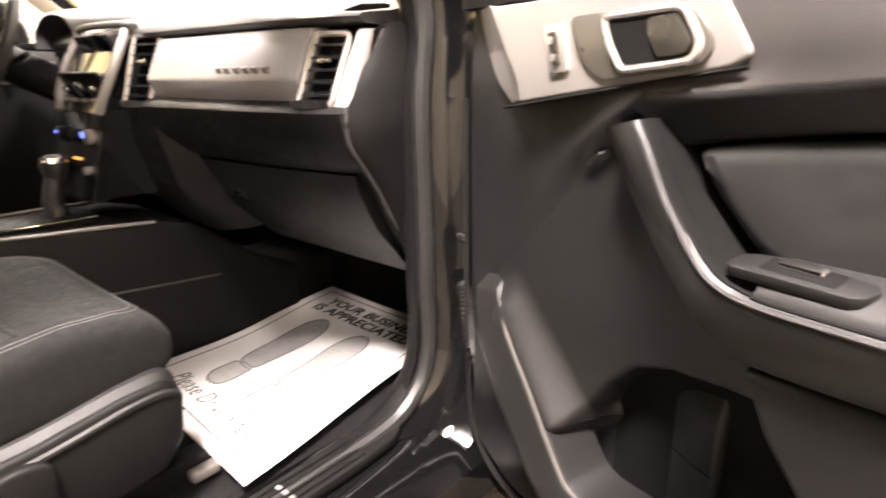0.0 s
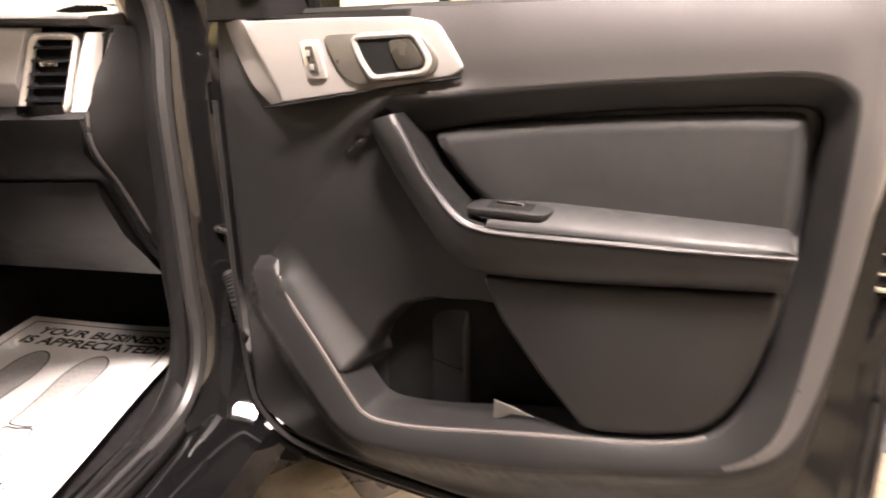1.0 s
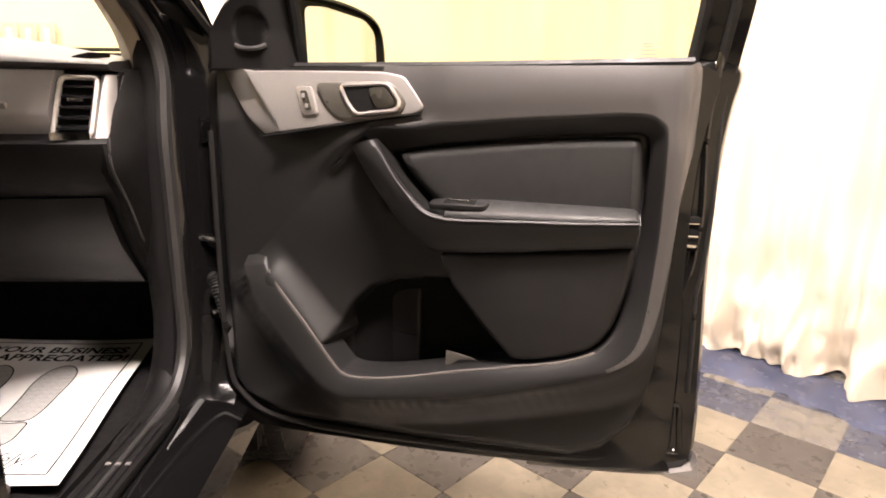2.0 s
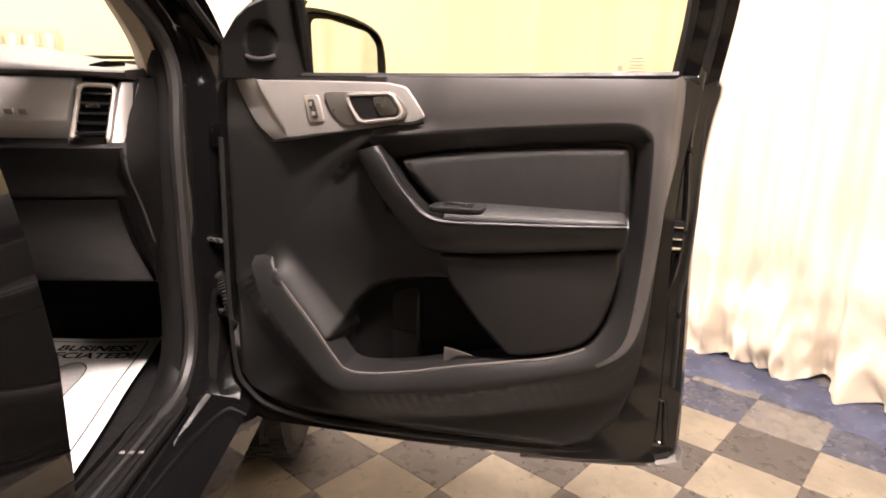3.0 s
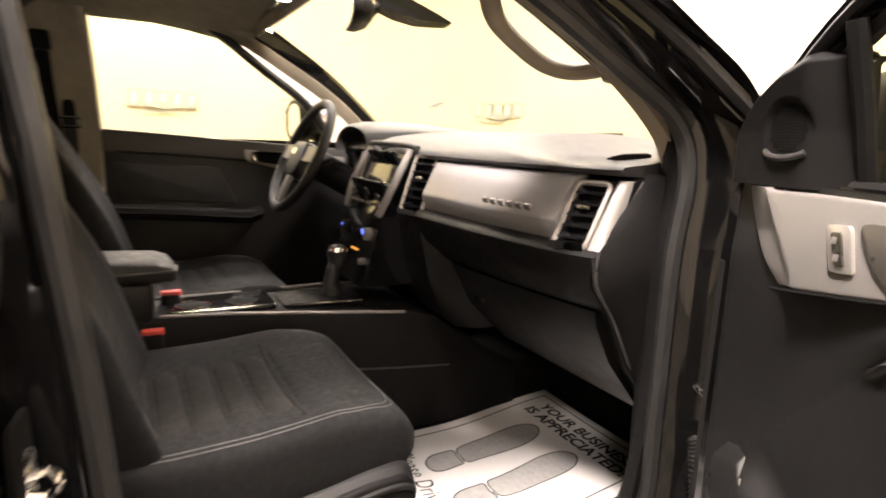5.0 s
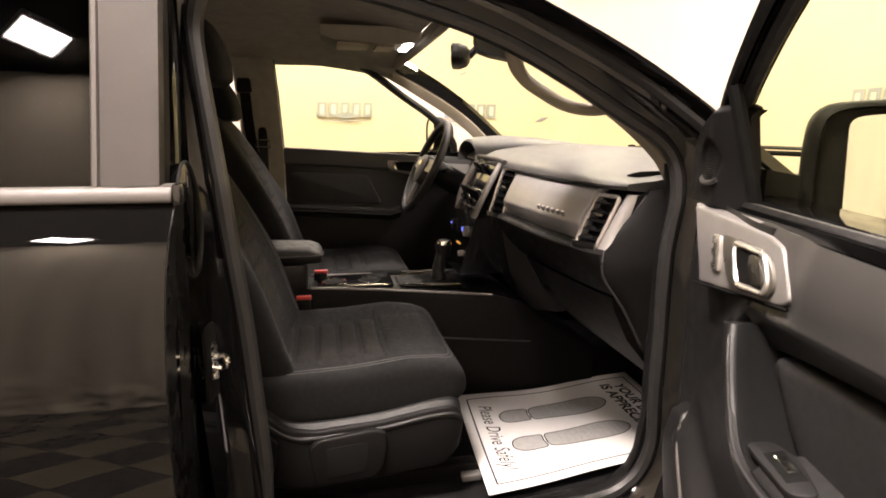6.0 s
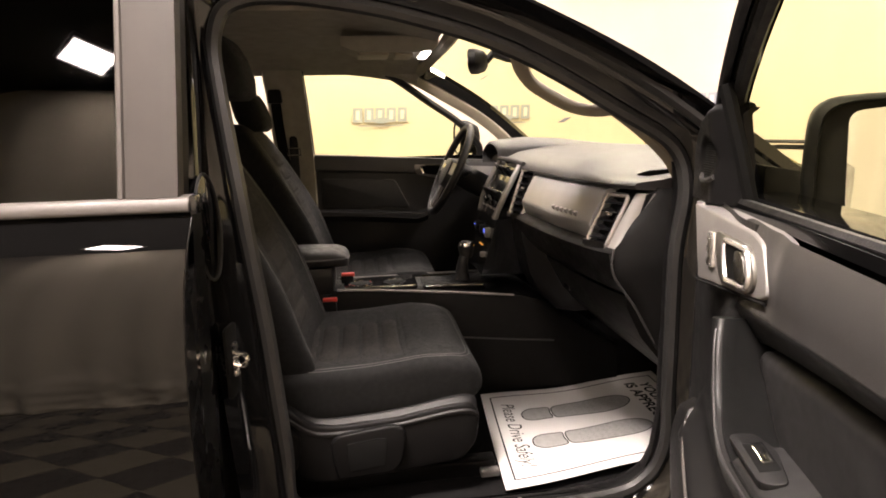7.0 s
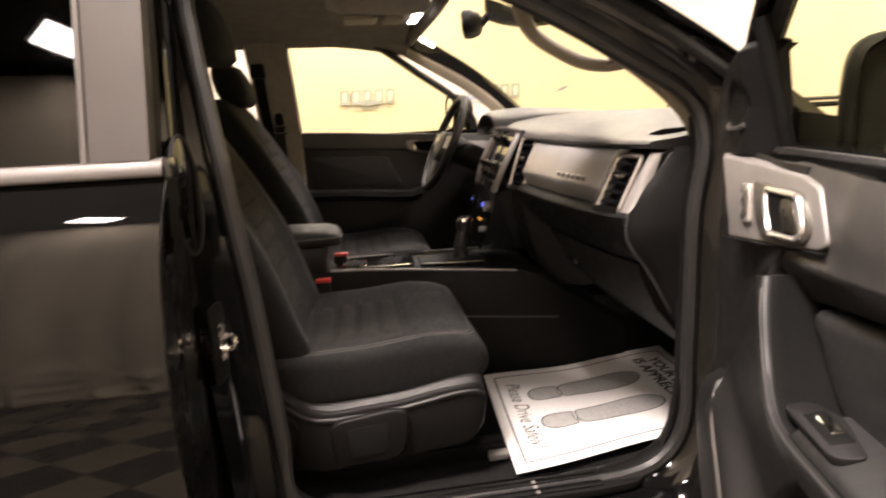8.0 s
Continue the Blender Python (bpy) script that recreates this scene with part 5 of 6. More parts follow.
# glovebox
gb = ipart("glovebox", loft([[(x, y, z), (x, y - 0.008, z - 0.002), (x, y2 - 0.010, z2), (x, y3 - 0.012, z3), (x, y4 - 0.006, z4), (x, y4 + 0.012, z4 + 0.002), (x, y3 + 0.03, z3)]
                             for x, (y, z), (y2, z2), (y3, z3), (y4, z4) in [(xx, (lip_at(xx) + 0.040, 1.062), (max(lip_at(xx) + 0.048, -0.175), 1.03), (max(lip_at(xx) + 0.09, -0.130), 0.95), (-0.012, 0.834)) for xx in (0.20, 0.33, 0.42, 0.52, 0.62, 0.69)]]), PANEL, "charcoal glovebox lid")
ipart("glove_latch", join(prism(rounded([(0.252, 0.968), (0.305, 0.968), (0.30, 0.986), (0.258, 0.989)], 0.005), -0.160, -0.12, "xz", 0.003)), GLOSSBLACK, "glossy glovebox latch", parent=gb)
# centre stack: its face leans, the lower end nearer the seats
def face(z):
    return -0.235 - 0.085 * (1.345 - z) / 0.18


st = []
for z, hw in ((1.352, 0.115), (1.335, 0.132), (1.26, 0.138), (1.19, 0.130), (1.158, 0.122)):
    st.append([(XS - hw, face(z) + 0.004, z), (XS - hw * 0.5, face(z), z), (XS + hw * 0.5, face(z), z), (XS + hw, face(z) + 0.004, z), (XS + hw, face(z) + 0.12, z), (XS - hw, face(z) + 0.12, z)])
stack = ipart("centre_panel", loft(st), GLOSSBLACK, "gloss black centre stack")
LEANF = Matrix.Rotation(math.atan(0.085 / 0.18), 4, "X")


def on_face(bm, x, z, off=0.0):
    return moved(bm, Matrix.Translation((XS + x, face(z) - off, z)) @ LEANF)


ipart("display", on_face(prism(rounded([(-0.098, -0.036), (0.098, -0.036), (0.098, 0.036), (-0.098, 0.036)], 0.006), -0.004, 0.004, "xz", 0.001), 0, 1.302, 0.001), SCREEN, "dark radio display", parent=stack)
ipart("display_hood", tube(spline([(XS - 0.18, -0.235, 1.347), (XS - 0.10, -0.249, 1.355), (XS + 0.10, -0.249, 1.355), (XS + 0.18, -0.238, 1.347)], 6), 0.008, 8), SOFT)
ipart("radio_panel", on_face(prism(rounded([(-0.112, -0.04), (0.112, -0.04), (0.122, 0.04), (-0.122, 0.04)], 0.012), -0.005, 0.004, "xz", 0.003), 0, 1.215, 0.002), PLASTIC, "radio control panel", parent=stack)
for x, z, r in ((0.0, 1.215, 0.021), (-0.085, 1.212, 0.013), (0.085, 1.212, 0.013)):
    ipart("radio_knob", on_face(moved(disc(r, 0.016, 20, 0.003), Matrix.Rotation(radians(90), 4, "X")), x, z, 0.006), GLOSSBLACK, parent=stack)
for k in range(6):
    ipart("radio_button", on_face(box(-0.012, 0.012, -0.006, 0.0, -0.005, 0.005, 0.002), -0.1 + 0.04 * k, 1.245, 0.006), SILVER if k in (0, 5) else GLOSSBLACK, parent=stack)
for k in range(4):
    ipart("radio_button", on_face(box(-0.015, 0.015, -0.006, 0.0, -0.004, 0.004, 0.002), -0.09 + 0.06 * k, 1.188, 0.006), SILVER, parent=stack)
vent("centre_vent", -0.288, -0.268, XS + 0.172, XS + 0.268, 1.176, 1.330, 0.050, 6)
vent("centre_vent", -0.268, -0.288, XS - 0.268, XS - 0.172, 1.176, 1.330, 0.050, 6)
for s in (-1, 1):
    ipart("stack_bow", tube(spline([(XS + s * 0.125, face(1.16) - 0.004, 1.160), (XS + s * 0.143, face(1.20) - 0.010, 1.20), (XS + s * 0.153, face(1.26) - 0.012, 1.26), (XS + s * 0.146, face(1.34) - 0.004, 1.342)], 6), 0.0105, 8), SILVER, "silver bow beside the display", parent=stack)


def cface(z):
    return -0.322 - 0.045 * (1.155 - z) / 0.165


hv = ipart("climate_panel", loft([[(XS - hw, cface(z), z), (XS + hw, cface(z), z), (XS + hw, cface(z) + 0.18, z), (XS - hw, cface(z) + 0.18, z)] for z, hw in ((1.157, 0.135), (1.08, 0.135), (0.96, 0.125))]), GLOSSBLACK, "black climate control panel")
for x, z, mat, r in ((0.088, 1.105, SILVER, 0.018), (-0.088, 1.105, PLASTIC, 0.018), (0.0, 1.105, PLASTIC, 0.016), (0.10, 1.03, SILVER, 0.010)):
    ipart("climate_knob", moved(disc(r, 0.02, 20, 0.003), Matrix.Translation((XS + x, cface(z) + 0.002, z)) @ Matrix.Rotation(radians(90), 4, "X")), mat, parent=hv)
ipart("blue_lamp", box(XS + 0.072, XS + 0.084, cface(1.11) - 0.022, cface(1.11) - 0.018, 1.104, 1.118, 0.001), BLUEGLOW, "small blue lamp", parent=hv)
ipart("blue_lamp", box(XS - 0.10, XS - 0.092, cface(1.11) - 0.022, cface(1.11) - 0.018, 1.106, 1.112, 0.001), BLUEGLOW, "small blue lamp", parent=hv)
for k in range(3):
    ipart("amber_lamp", box(XS - 0.012 + 0.018 * k, XS - 0.004 + 0.018 * k, cface(1.05) - 0.004, cface(1.05) + 0.002, 1.048, 1.053, 0.0008), AMBERGLOW, "small amber lamp", parent=hv)
# knee panels beside the stack, lower driver dash, cluster
ipart("knee_panel", loft([[(XS + 0.11, y, z), (x1 - 0.04, y - 0.004, z), (x1, y + 0.05, z), (x1, 0.2, z), (XS + 0.11, 0.2, z)] for z, y, x1 in ((1.178, -0.268, 0.17), (1.10, -0.262, 0.20), (1.0, -0.24, 0.205), (0.92, -0.20, 0.20), (0.865, -0.145, 0.19))]), PLASTIC, "charcoal knee panel")
ipart("driver_dash", loft([[(x, y, z) for y, z in ((lip_at(x) + 0.06, 1.322), (lip_at(x) + 0.03, 1.30), (lip_at(x) + 0.04, 1.16), (lip_at(x) + 0.09, 1.05), (-0.05, 0.86), (0.05, 0.83), (0.33, 0.83), (0.33, 1.322))] for x in (-0.88, -0.75, -0.6, -0.45, -0.3, -0.2)]), PLASTIC, "black lower driver dashboard")
hood = []
for k in range(21):
    a = math.pi * k / 20
    h1 = 0.082 * math.sin(a) ** 0.75
    hood.append([(-0.49 - w * math.cos(a), y, zb + h1 * hh) for y, w, zb, hh in ((0.20, 0.30, 1.388, 0.16), (0.06, 0.25, 1.384, 0.45), (-0.08, 0.205, 1.362, 0.82), (-0.18, 0.182, 1.336, 1.06), (-0.225, 0.172, 1.322, 1.12), (-0.232, 0.164, 1.318, 1.06), (-0.215, 0.152, 1.318, 0.98), (-0.10, 0.145, 1.318, 0.92))])
ipart("cluster_hood", loft(hood, False, False), SOFT, "black soft instrument hood", smooth=60)
cl = ipart("instrument_cluster", prism([(-0.49 + 0.145 * math.cos(math.pi * k / 12), 1.31 + 0.085 * math.sin(math.pi * k / 12)) for k in range(13)], -0.12, -0.11, "xz", 0), SCREEN, "dark instrument cluster")
for x in (-0.555, -0.425):
    ipart("gauge_ring", moved(tube([(0.04 * math.cos(2 * math.pi * k / 24), 0, 0.04 * math.sin(2 * math.pi * k / 24)) for k in range(24)], 0.0025, 6, True, 1, (0, 1, 0)), Matrix.Translation((x, -0.122, 1.345))), SILVER, parent=cl)
ipart("blue_lamp", box(-0.455, -0.43, -0.126, -0.121, 1.335, 1.340, 0.001), BLUEGLOW, "small blue lamp", parent=cl)

# ---- steering wheel ----
wheel_thing = empty("steering_wheel", "black leather steering wheel with silver spokes", "steering wheel", (-0.48, -0.407, 1.303))
U, N = Vector((0, 0.435, 0.900)), Vector((0, -0.900, 0.435))


def wp(a, b, c=0.0):
    return Vector((a, 0, 0)) + U * b + N * c


part("rim", tube([wp(0.191 * math.cos(2 * math.pi * k / 48), 0.191 * math.sin(2 * math.pi * k / 48)) for k in range(48)], 0.0155, 10, True, 1.0, N), LEATHER, wheel_thing, "black leather rim")
part("hub", loft([[wp(p.x * s, p.y * s - 0.005, c) for p in rounded([(-0.075, 0.05), (0.075, 0.05), (0.07, -0.04), (0.03, -0.075), (-0.03, -0.075), (-0.07, -0.04)], 0.03)] for s, c in ((1.0, -0.03), (1.05, 0.0), (0.95, 0.018), (0.6, 0.026))]), SOFT, wheel_thing, "black airbag cover")
for a0, a1 in ((-0.07, -0.172), (0.07, 0.172)):
    part("spoke", loft([[wp(a, 0.03, 0.0), wp(a, 0.03, 0.012), wp(a, -0.02, 0.012), wp(a, -0.02, 0.0)] for a in (a0, (a0 + a1) / 2, a1)]), SILVER, wheel_thing, "silver spoke")
part("lower_spoke", loft([[wp(-w, b, 0.0), wp(-w, b, 0.012), wp(w, b, 0.012), wp(w, b, 0.0)] for b, w in ((-0.06, 0.03), (-0.12, 0.022), (-0.172, 0.03))]), SILVER, wheel_thing, "silver lower spoke")
part("emblem", loft([[wp(0.026 * math.cos(2 * math.pi * k / 20), 0.012 * math.sin(2 * math.pi * k / 20) + 0.005, c) for k in range(20)] for c in (0.022, 0.029)]), CHROME, wheel_thing, "chrome oval emblem")
part("column", tube([wp(0, 0, -0.02), wp(0, -0.01, -0.22)], 0.05, 12), PLASTIC, wheel_thing)
part("stalk", tube([wp(0.03, 0.0, -0.06), wp(0.15, 0.02, -0.055)], 0.008, 8), PLASTIC, wheel_thing)
part("stalk", tube([wp(-0.03, 0.0, -0.06), wp(-0.15, 0.02, -0.055)], 0.008, 8), PLASTIC, wheel_thing)

# ---- seats ----
def superring(x0, x1, z0, z1, y, e=0.35, n=28, bow=0.0, side=0.0):
    out = []
    cx, cz, hx, hz = (x0 + x1) / 2, (z0 + z1) / 2, (x1 - x0) / 2, (z1 - z0) / 2
    for k in range(n):
        a = 2 * math.pi * k / n
        c, s = math.cos(a), math.sin(a)
        px, pz = abs(c) ** e * (1 if c > 0 else -1), abs(s) ** e * (1 if s > 0 else -1)
        z = cz + hz * pz
        if pz > 0:
            z += bow * abs(px) ** 2.5 * pz
        out.append((cx + hx * px + side * pz, y, z))
    return out


def front_seat(recline=0.0, head_y=0.0, head_z=0.0):
    e = empty("front_seat", "dark charcoal cloth bucket seat with ribbed insert and light stitching", "car seat", (0.385, -0.8, 0.553), group="front seats")
    inv = Matrix.Translation((-0.385, 0.8, -0.553))

    def sp(name, bm, mat, label="", parent=None, smooth=60):
        for v in bm.verts:
            v.co.y -= recline * max(0.0, v.co.z - 0.92)
        return part(name, moved(bm, inv), mat, parent or e, label, smooth)

    rings = []
    rows = [(-1.03, 0.87, 0.78, 0.02), (-1.0, 0.88, 0.765, 0.0), (-0.90, 0.878, 0.76, 0.0), (-0.78, 0.882, 0.76, 0.0), (-0.66, 0.893, 0.767, 0.002), (-0.57, 0.897, 0.775, 0.004), (-0.525, 0.888, 0.785, 0.010), (-0.503, 0.868, 0.803, 0.022), (-0.497, 0.845, 0.815, 0.04)]

    def row_at(y):
        y = max(rows[0][0], min(rows[-1][0], y))
        for ra, rb in zip(rows, rows[1:]):
            if y <= rb[0]:
                t = (y - ra[0]) / (rb[0] - ra[0])
                return [p + (q - p) * t for p, q in zip(ra, rb)]

    def bow_at(y):
        return 0.050 * (1 - 5.5 * max(0, y + 0.64))

    for k in range(49):
        y, zt, zb, ins = row_at(-1.03 + 0.53 * k / 48)
        rings.append(superring(0.105 + ins, 0.645 - ins, zb, zt, y, 0.42, 72, bow_at(y)))
    y, zt, zb, ins = rows[-1]
    rings.append(superring(0.105 + ins, 0.645 - ins, zb, zt, y, 0.42, 72, bow_at(y)))
    cush = sp("cushion", loft(rings), FABRIC, "charcoal cloth seat cushion")

    def cush_top(x, y):
        _, zt, zb, ins = row_at(y)
        px = min(0.995, abs(x - 0.375) / (0.27 - ins))
        pz = (1 - px ** (2 / 0.42)) ** 0.21
        return (zt + zb) / 2 + (zt - zb) / 2 * pz + bow_at(y) * px ** 2.5 * pz

    # ribbed insert: pillows across the seat
    for k in range(6):
        y0 = -1.03 + 0.0565 * k
        rr = []
        for j in range(9):
            t = j / 8
            yy = y0 + 0.0565 * t
            rr.append([(x, yy, cush_top(x, yy) - 0.006 + 0.0115 * math.sin(math.pi * t) ** 0.4 * min(1.0, 5 * q / 20, 5 * (1 - q / 20)))
                       for q in range(21) for x in [0.20 + 0.385 * q / 20]])
        sp("rib", loft(rr, False, False), FABRIC2, "grey ribbed cloth insert", cush)
        sp("rib_seam", tube([(x, y0, cush_top(x, y0) - 0.0006) for x in [0.205 + 0.375 * q / 16 for q in range(17)]], 0.0013, 5), DARK, "", cush)

    def front_pad(u, v):
        x, y = 0.20 + 0.385 * u, -0.690 + 0.166 * v
        e = min(1.0, 4 * u, 4 * (1 - u), 7 * v, 4 * (1 - v))
        return (x, y, cush_top(x, y) - 0.003 + 0.0065 * math.sin(math.pi / 2 * e))

    sp("front_pad", sheet(front_pad, 40, 26), FABRIC, "smooth charcoal front pad", cush)
    sp("seam", tube([(x, -0.691, cush_top(x, -0.691) - 0.0002) for x in [0.20 + 0.385 * k / 20 for k in range(21)]], 0.0015, 5), DARK, "", cush)
    edge = spline([(0.612, -0.99, 0), (0.612, -0.85, 0), (0.608, -0.70, 0), (0.598, -0.60, 0), (0.575, -0.545, 0), (0.52, -0.526, 0), (0.375, -0.522, 0), (0.23, -0.526, 0), (0.175, -0.545, 0), (0.152, -0.60, 0)], 10)
    sp("piping", tube([(p.x, p.y, cush_top(p.x, p.y) + 0.0002) for p in edge], 0.0006, 5), STITCH, "pale stitched seam", cush)
    sp("piping", tube([(0.375 + (p.x - 0.375) * 1.045, p.y + (0.009 if p.y > -0.58 else 0.0), cush_top(0.375 + (p.x - 0.375) * 1.045, p.y + (0.009 if p.y > -0.58 else 0.0)) + 0.0002) for p in edge], 0.0006, 5), STITCH, "pale stitched seam", cush)
    # side valance
    val = [(-1.015, 0.835), (-0.985, 0.832), (-0.925, 0.782), (-0.87, 0.772), (-0.72, 0.782), (-0.60, 0.802), (-0.535, 0.805), (-0.515, 0.775), (-0.525, 0.70), (-0.56, 0.655), (-0.70, 0.638), (-0.90, 0.625), (-1.0, 0.65)]
    va = sp("side_valance", prism(rounded(val, 0.015), 0.600, 0.668, "yz", 0.012, 3), PLASTIC, "black plastic side valance")
    top_edge = spline([(0, -1.012, 0.838), (0, -0.985, 0.834), (0, -0.93, 0.792), (0, -0.87, 0.781), (0, -0.72, 0.791), (0, -0.60, 0.810), (0, -0.545, 0.812), (0, -0.522, 0.800)], 6)
    sp("valance_rim", loft([[(x, p.y, p.z + d) for x, d in ((0.60, -0.034), (0.669, -0.034), (0.6715, -0.029), (0.6715, -0.024), (0.648, 0.002), (0.640, 0.005), (0.60, 0.006))] for p in top_edge]), PANEL, "grey chamfered upper rim", va, 25)
    lev = [(-0.885, 0.735), (-0.865, 0.756), (-0.735, 0.772), (-0.705, 0.762), (-0.70, 0.735), (-0.712, 0.672), (-0.735, 0.648), (-0.87, 0.640)]
    lv = sp("lever", prism(rounded(lev, 0.016), 0.664, 0.684, "yz", 0.007, 3), PLASTIC, "seat adjuster lever", va)
    sp("lever_recess", prism(rounded([(-0.845, 0.735), (-0.755, 0.744), (-0.745, 0.735), (-0.755, 0.668), (-0.84, 0.66)], 0.008), 0.683, 0.6855, "yz", 0.001), DARK, "", va)
    sp("hinge_cover", prism(rounded([(-1.03, 0.805), (-0.965, 0.772), (-0.95, 0.755), (-0.955, 0.715), (-0.965, 0.672), (-1.03, 0.662)], 0.012), 0.66, 0.679, "yz", 0.006, 3), PLASTIC, "black seat hinge cover", va)
    sp("rail_end", box(0.592, 0.618, -0.505, -0.455, 0.565, 0.584, 0.004), SILVER, "bright seat rail end")
    sp("frame", box(0.17, 0.60, -1.0, -0.56, 0.60, 0.80, 0.02), DARK, "dark seat frame")
    for x in (0.20, 0.57):
        sp("rail", box(x - 0.022, x + 0.022, -1.12, -0.46, 0.553, 0.60, 0.005), PLASTIC, "black seat rail")
    # backrest
    rings = []
    brows = [(0.86, -0.935, 0.10, 0.235), (0.95, -0.945, 0.13, 0.25), (1.05, -0.950, 0.145, 0.255), (1.16, -0.962, 0.145, 0.255), (1.28, -0.985, 0.135, 0.25), (1.38, -1.01, 0.12, 0.235), (1.44, -1.03, 0.105, 0.205), (1.475, -1.05, 0.08, 0.15), (1.485, -1.065, 0.05, 0.10)]
    fine = spline([(yf, th, w) for z, yf, th, w in brows], 5)
    zs = [p.x for p in spline([(z, 0, 0) for z, yf, th, w in brows], 5)]
    for z, q in zip(zs, fine):
        yf, th, w = q
        ring = []
        for k in range(64):
            a = 2 * math.pi * k / 64
            c, s = math.cos(a), math.sin(a)
            px, py = abs(c) ** 0.45 * (1 if c > 0 else -1), abs(s) ** 0.45 * (1 if s > 0 else -1)
            y = yf - th / 2 + th / 2 * py + (0.075 * abs(px) ** 4 * max(0, py) * max(0.0, min(1, (1.46 - z) / 0.35)))
            ring.append((0.385 + w * px, y, z))
        rings.append(ring)
    back = sp("backrest", loft(rings), FABRIC, "charcoal cloth backrest")

    def back_front(x, z):
        i = max(i for i in range(len(zs) - 1) if zs[i] <= z)
        yf, th, w = fine[i].lerp(fine[i + 1], (z - zs[i]) / (zs[i + 1] - zs[i]))
        px = min(0.99, abs(x - 0.385) / w)
        py = (1 - px ** (2 / 0.45)) ** 0.225
        return yf - th / 2 + th / 2 * py + 0.075 * px ** 4 * py * max(0.0, min(1, (1.46 - z) / 0.35))

    for k in range(8):
        z0 = 0.955 + 0.052 * k
        rr = []
        for j in range(9):
            t = j / 8
            z = z0 + 0.052 * t
            rr.append([(x, back_front(x, z) - 0.006 + 0.012 * math.sin(math.pi * t) ** 0.4 * min(1.0, 5 * q / 16, 5 * (1 - q / 16)), z) for q in range(17) for x in [0.245 + 0.28 * q / 16]])
        sp("rib", loft(rr, False, False), FABRIC2, "grey ribbed cloth insert", back)
    for sx in (-1, 1):
        sp("bolster_seam", tube([(0.385 + sx * 0.205 * (1 - 0.25 * max(0, z - 1.25) / 0.2), back_front(0.385 + sx * 0.205 * (1 - 0.25 * max(0, z - 1.25) / 0.2), z) + 0.0006, z) for z in [0.92 + 0.52 * k / 24 for k in range(25)]], 0.0008, 5), STITCH, "", back)
    hr = []
    for z, w, th in ((1.495, 0.09, 0.06), (1.51, 0.115, 0.10), (1.55, 0.128, 0.118), (1.60, 0.125, 0.112), (1.635, 0.105, 0.09), (1.645, 0.08, 0.06)):
        hr.append([(0.385 + w * abs(math.cos(a)) ** 0.5 * (1 if math.cos(a) > 0 else -1), head_y - 1.060 + th / 2 * abs(math.sin(a)) ** 0.6 * (1 if math.sin(a) > 0 else -1), z + head_z) for a in [2 * math.pi * k / 24 for k in range(24)]])
    sp("headrest", loft(hr), FABRIC, "charcoal headrest")
    for x in (0.33, 0.44):
        sp("headrest_post", tube([(x, -1.075, 1.44), (x, head_y - 1.068, 1.53 + head_z)], 0.006, 8), CHROME, "chrome headrest post")
    return e


front_seat(0.24, 0.125, 0.06)
seat_l = front_seat(0.27, 0.025, -0.04)
seat_l.matrix_basis = pose(0.385 - 0.83, -0.79, 0.575)

bk = empty("seat_buckle", "black seat belt buckle with red release button", "belt buckle", (0.10, -0.905, 0.928))
part("body", box(-0.014, 0.014, -0.02, 0.025, -0.10, 0.0, 0.005), PLASTIC, bk)
part("button", box(-0.011, 0.012, -0.018, 0.028, -0.004, 0.008, 0.002), RED, bk, "red release button")
copy_thing(bk, pose(-0.13, -0.85, 0.955))

# ---- centre console ----
con = empty("centre_console", "black centre console with cup holders and silver edging", "console", (XK, -0.6, 0.553))
CON = Matrix.Translation((-XK, 0.6, -0.553))


def cp(name, bm, mat, label="", parent=None, smooth=45):
    return part(name, moved(bm, CON), mat, parent or con, label, smooth)


cp("console_body", loft([[(XK - w, y, 0.56), (XK - w, y, z - 0.02), (XK - w + 0.012, y, z), (XK + w - 0.012, y, z), (XK + w, y, z - 0.02), (XK + w, y, 0.56)] for y, w, z in ((-1.25, 0.09, 0.93), (-0.90, 0.092, 0.93), (-0.70, 0.11, 0.922), (-0.45, 0.16, 0.912), (-0.26, 0.19, 0.902), (-0.18, 0.19, 0.88), (-0.02, 0.19, 0.76), (0.10, 0.185, 0.70))]), PLASTIC, "black console body")
for s in (1, -1):
    cp("edge_strip", tube(spline([(XK + s * 0.086, -0.88, 0.933), (XK + s * 0.105, -0.70, 0.926), (XK + s * 0.154, -0.45, 0.916), (XK + s * 0.184, -0.28, 0.907)], 6), 0.0045, 6), SILVER, "silver edge strip")
cp("side_line", tube([(XK + 0.148, -0.52, 0.76), (XK + 0.19, -0.30, 0.75), (XK + 0.193, -0.14, 0.735)], 0.003, 6), SOFT)
plate_top = cp("cup_panel", prism(rounded([(XK - 0.07, -0.86), (XK + 0.07, -0.86), (XK + 0.085, -0.60), (XK - 0.085, -0.60)], 0.02), 0.922, 0.934, "xy", 0.003), GLOSSBLACK, "gloss black cup holder panel")
for x, y in ((XK + 0.02, -0.80), (XK + 0.02, -0.68)):
    cp("cup_holder", moved(disc(0.04, 0.004, 28, 0.001), Matrix.Translation((x, y, 0.932))), DARK, "dark cup holder well", plate_top)
    cp("cup_ring", tube([(x + 0.042 * math.cos(2 * math.pi * k / 28), y + 0.042 * math.sin(2 * math.pi * k / 28), 0.936) for k in range(28)], 0.003, 6, True), CHROME, "chrome cup ring", plate_top)
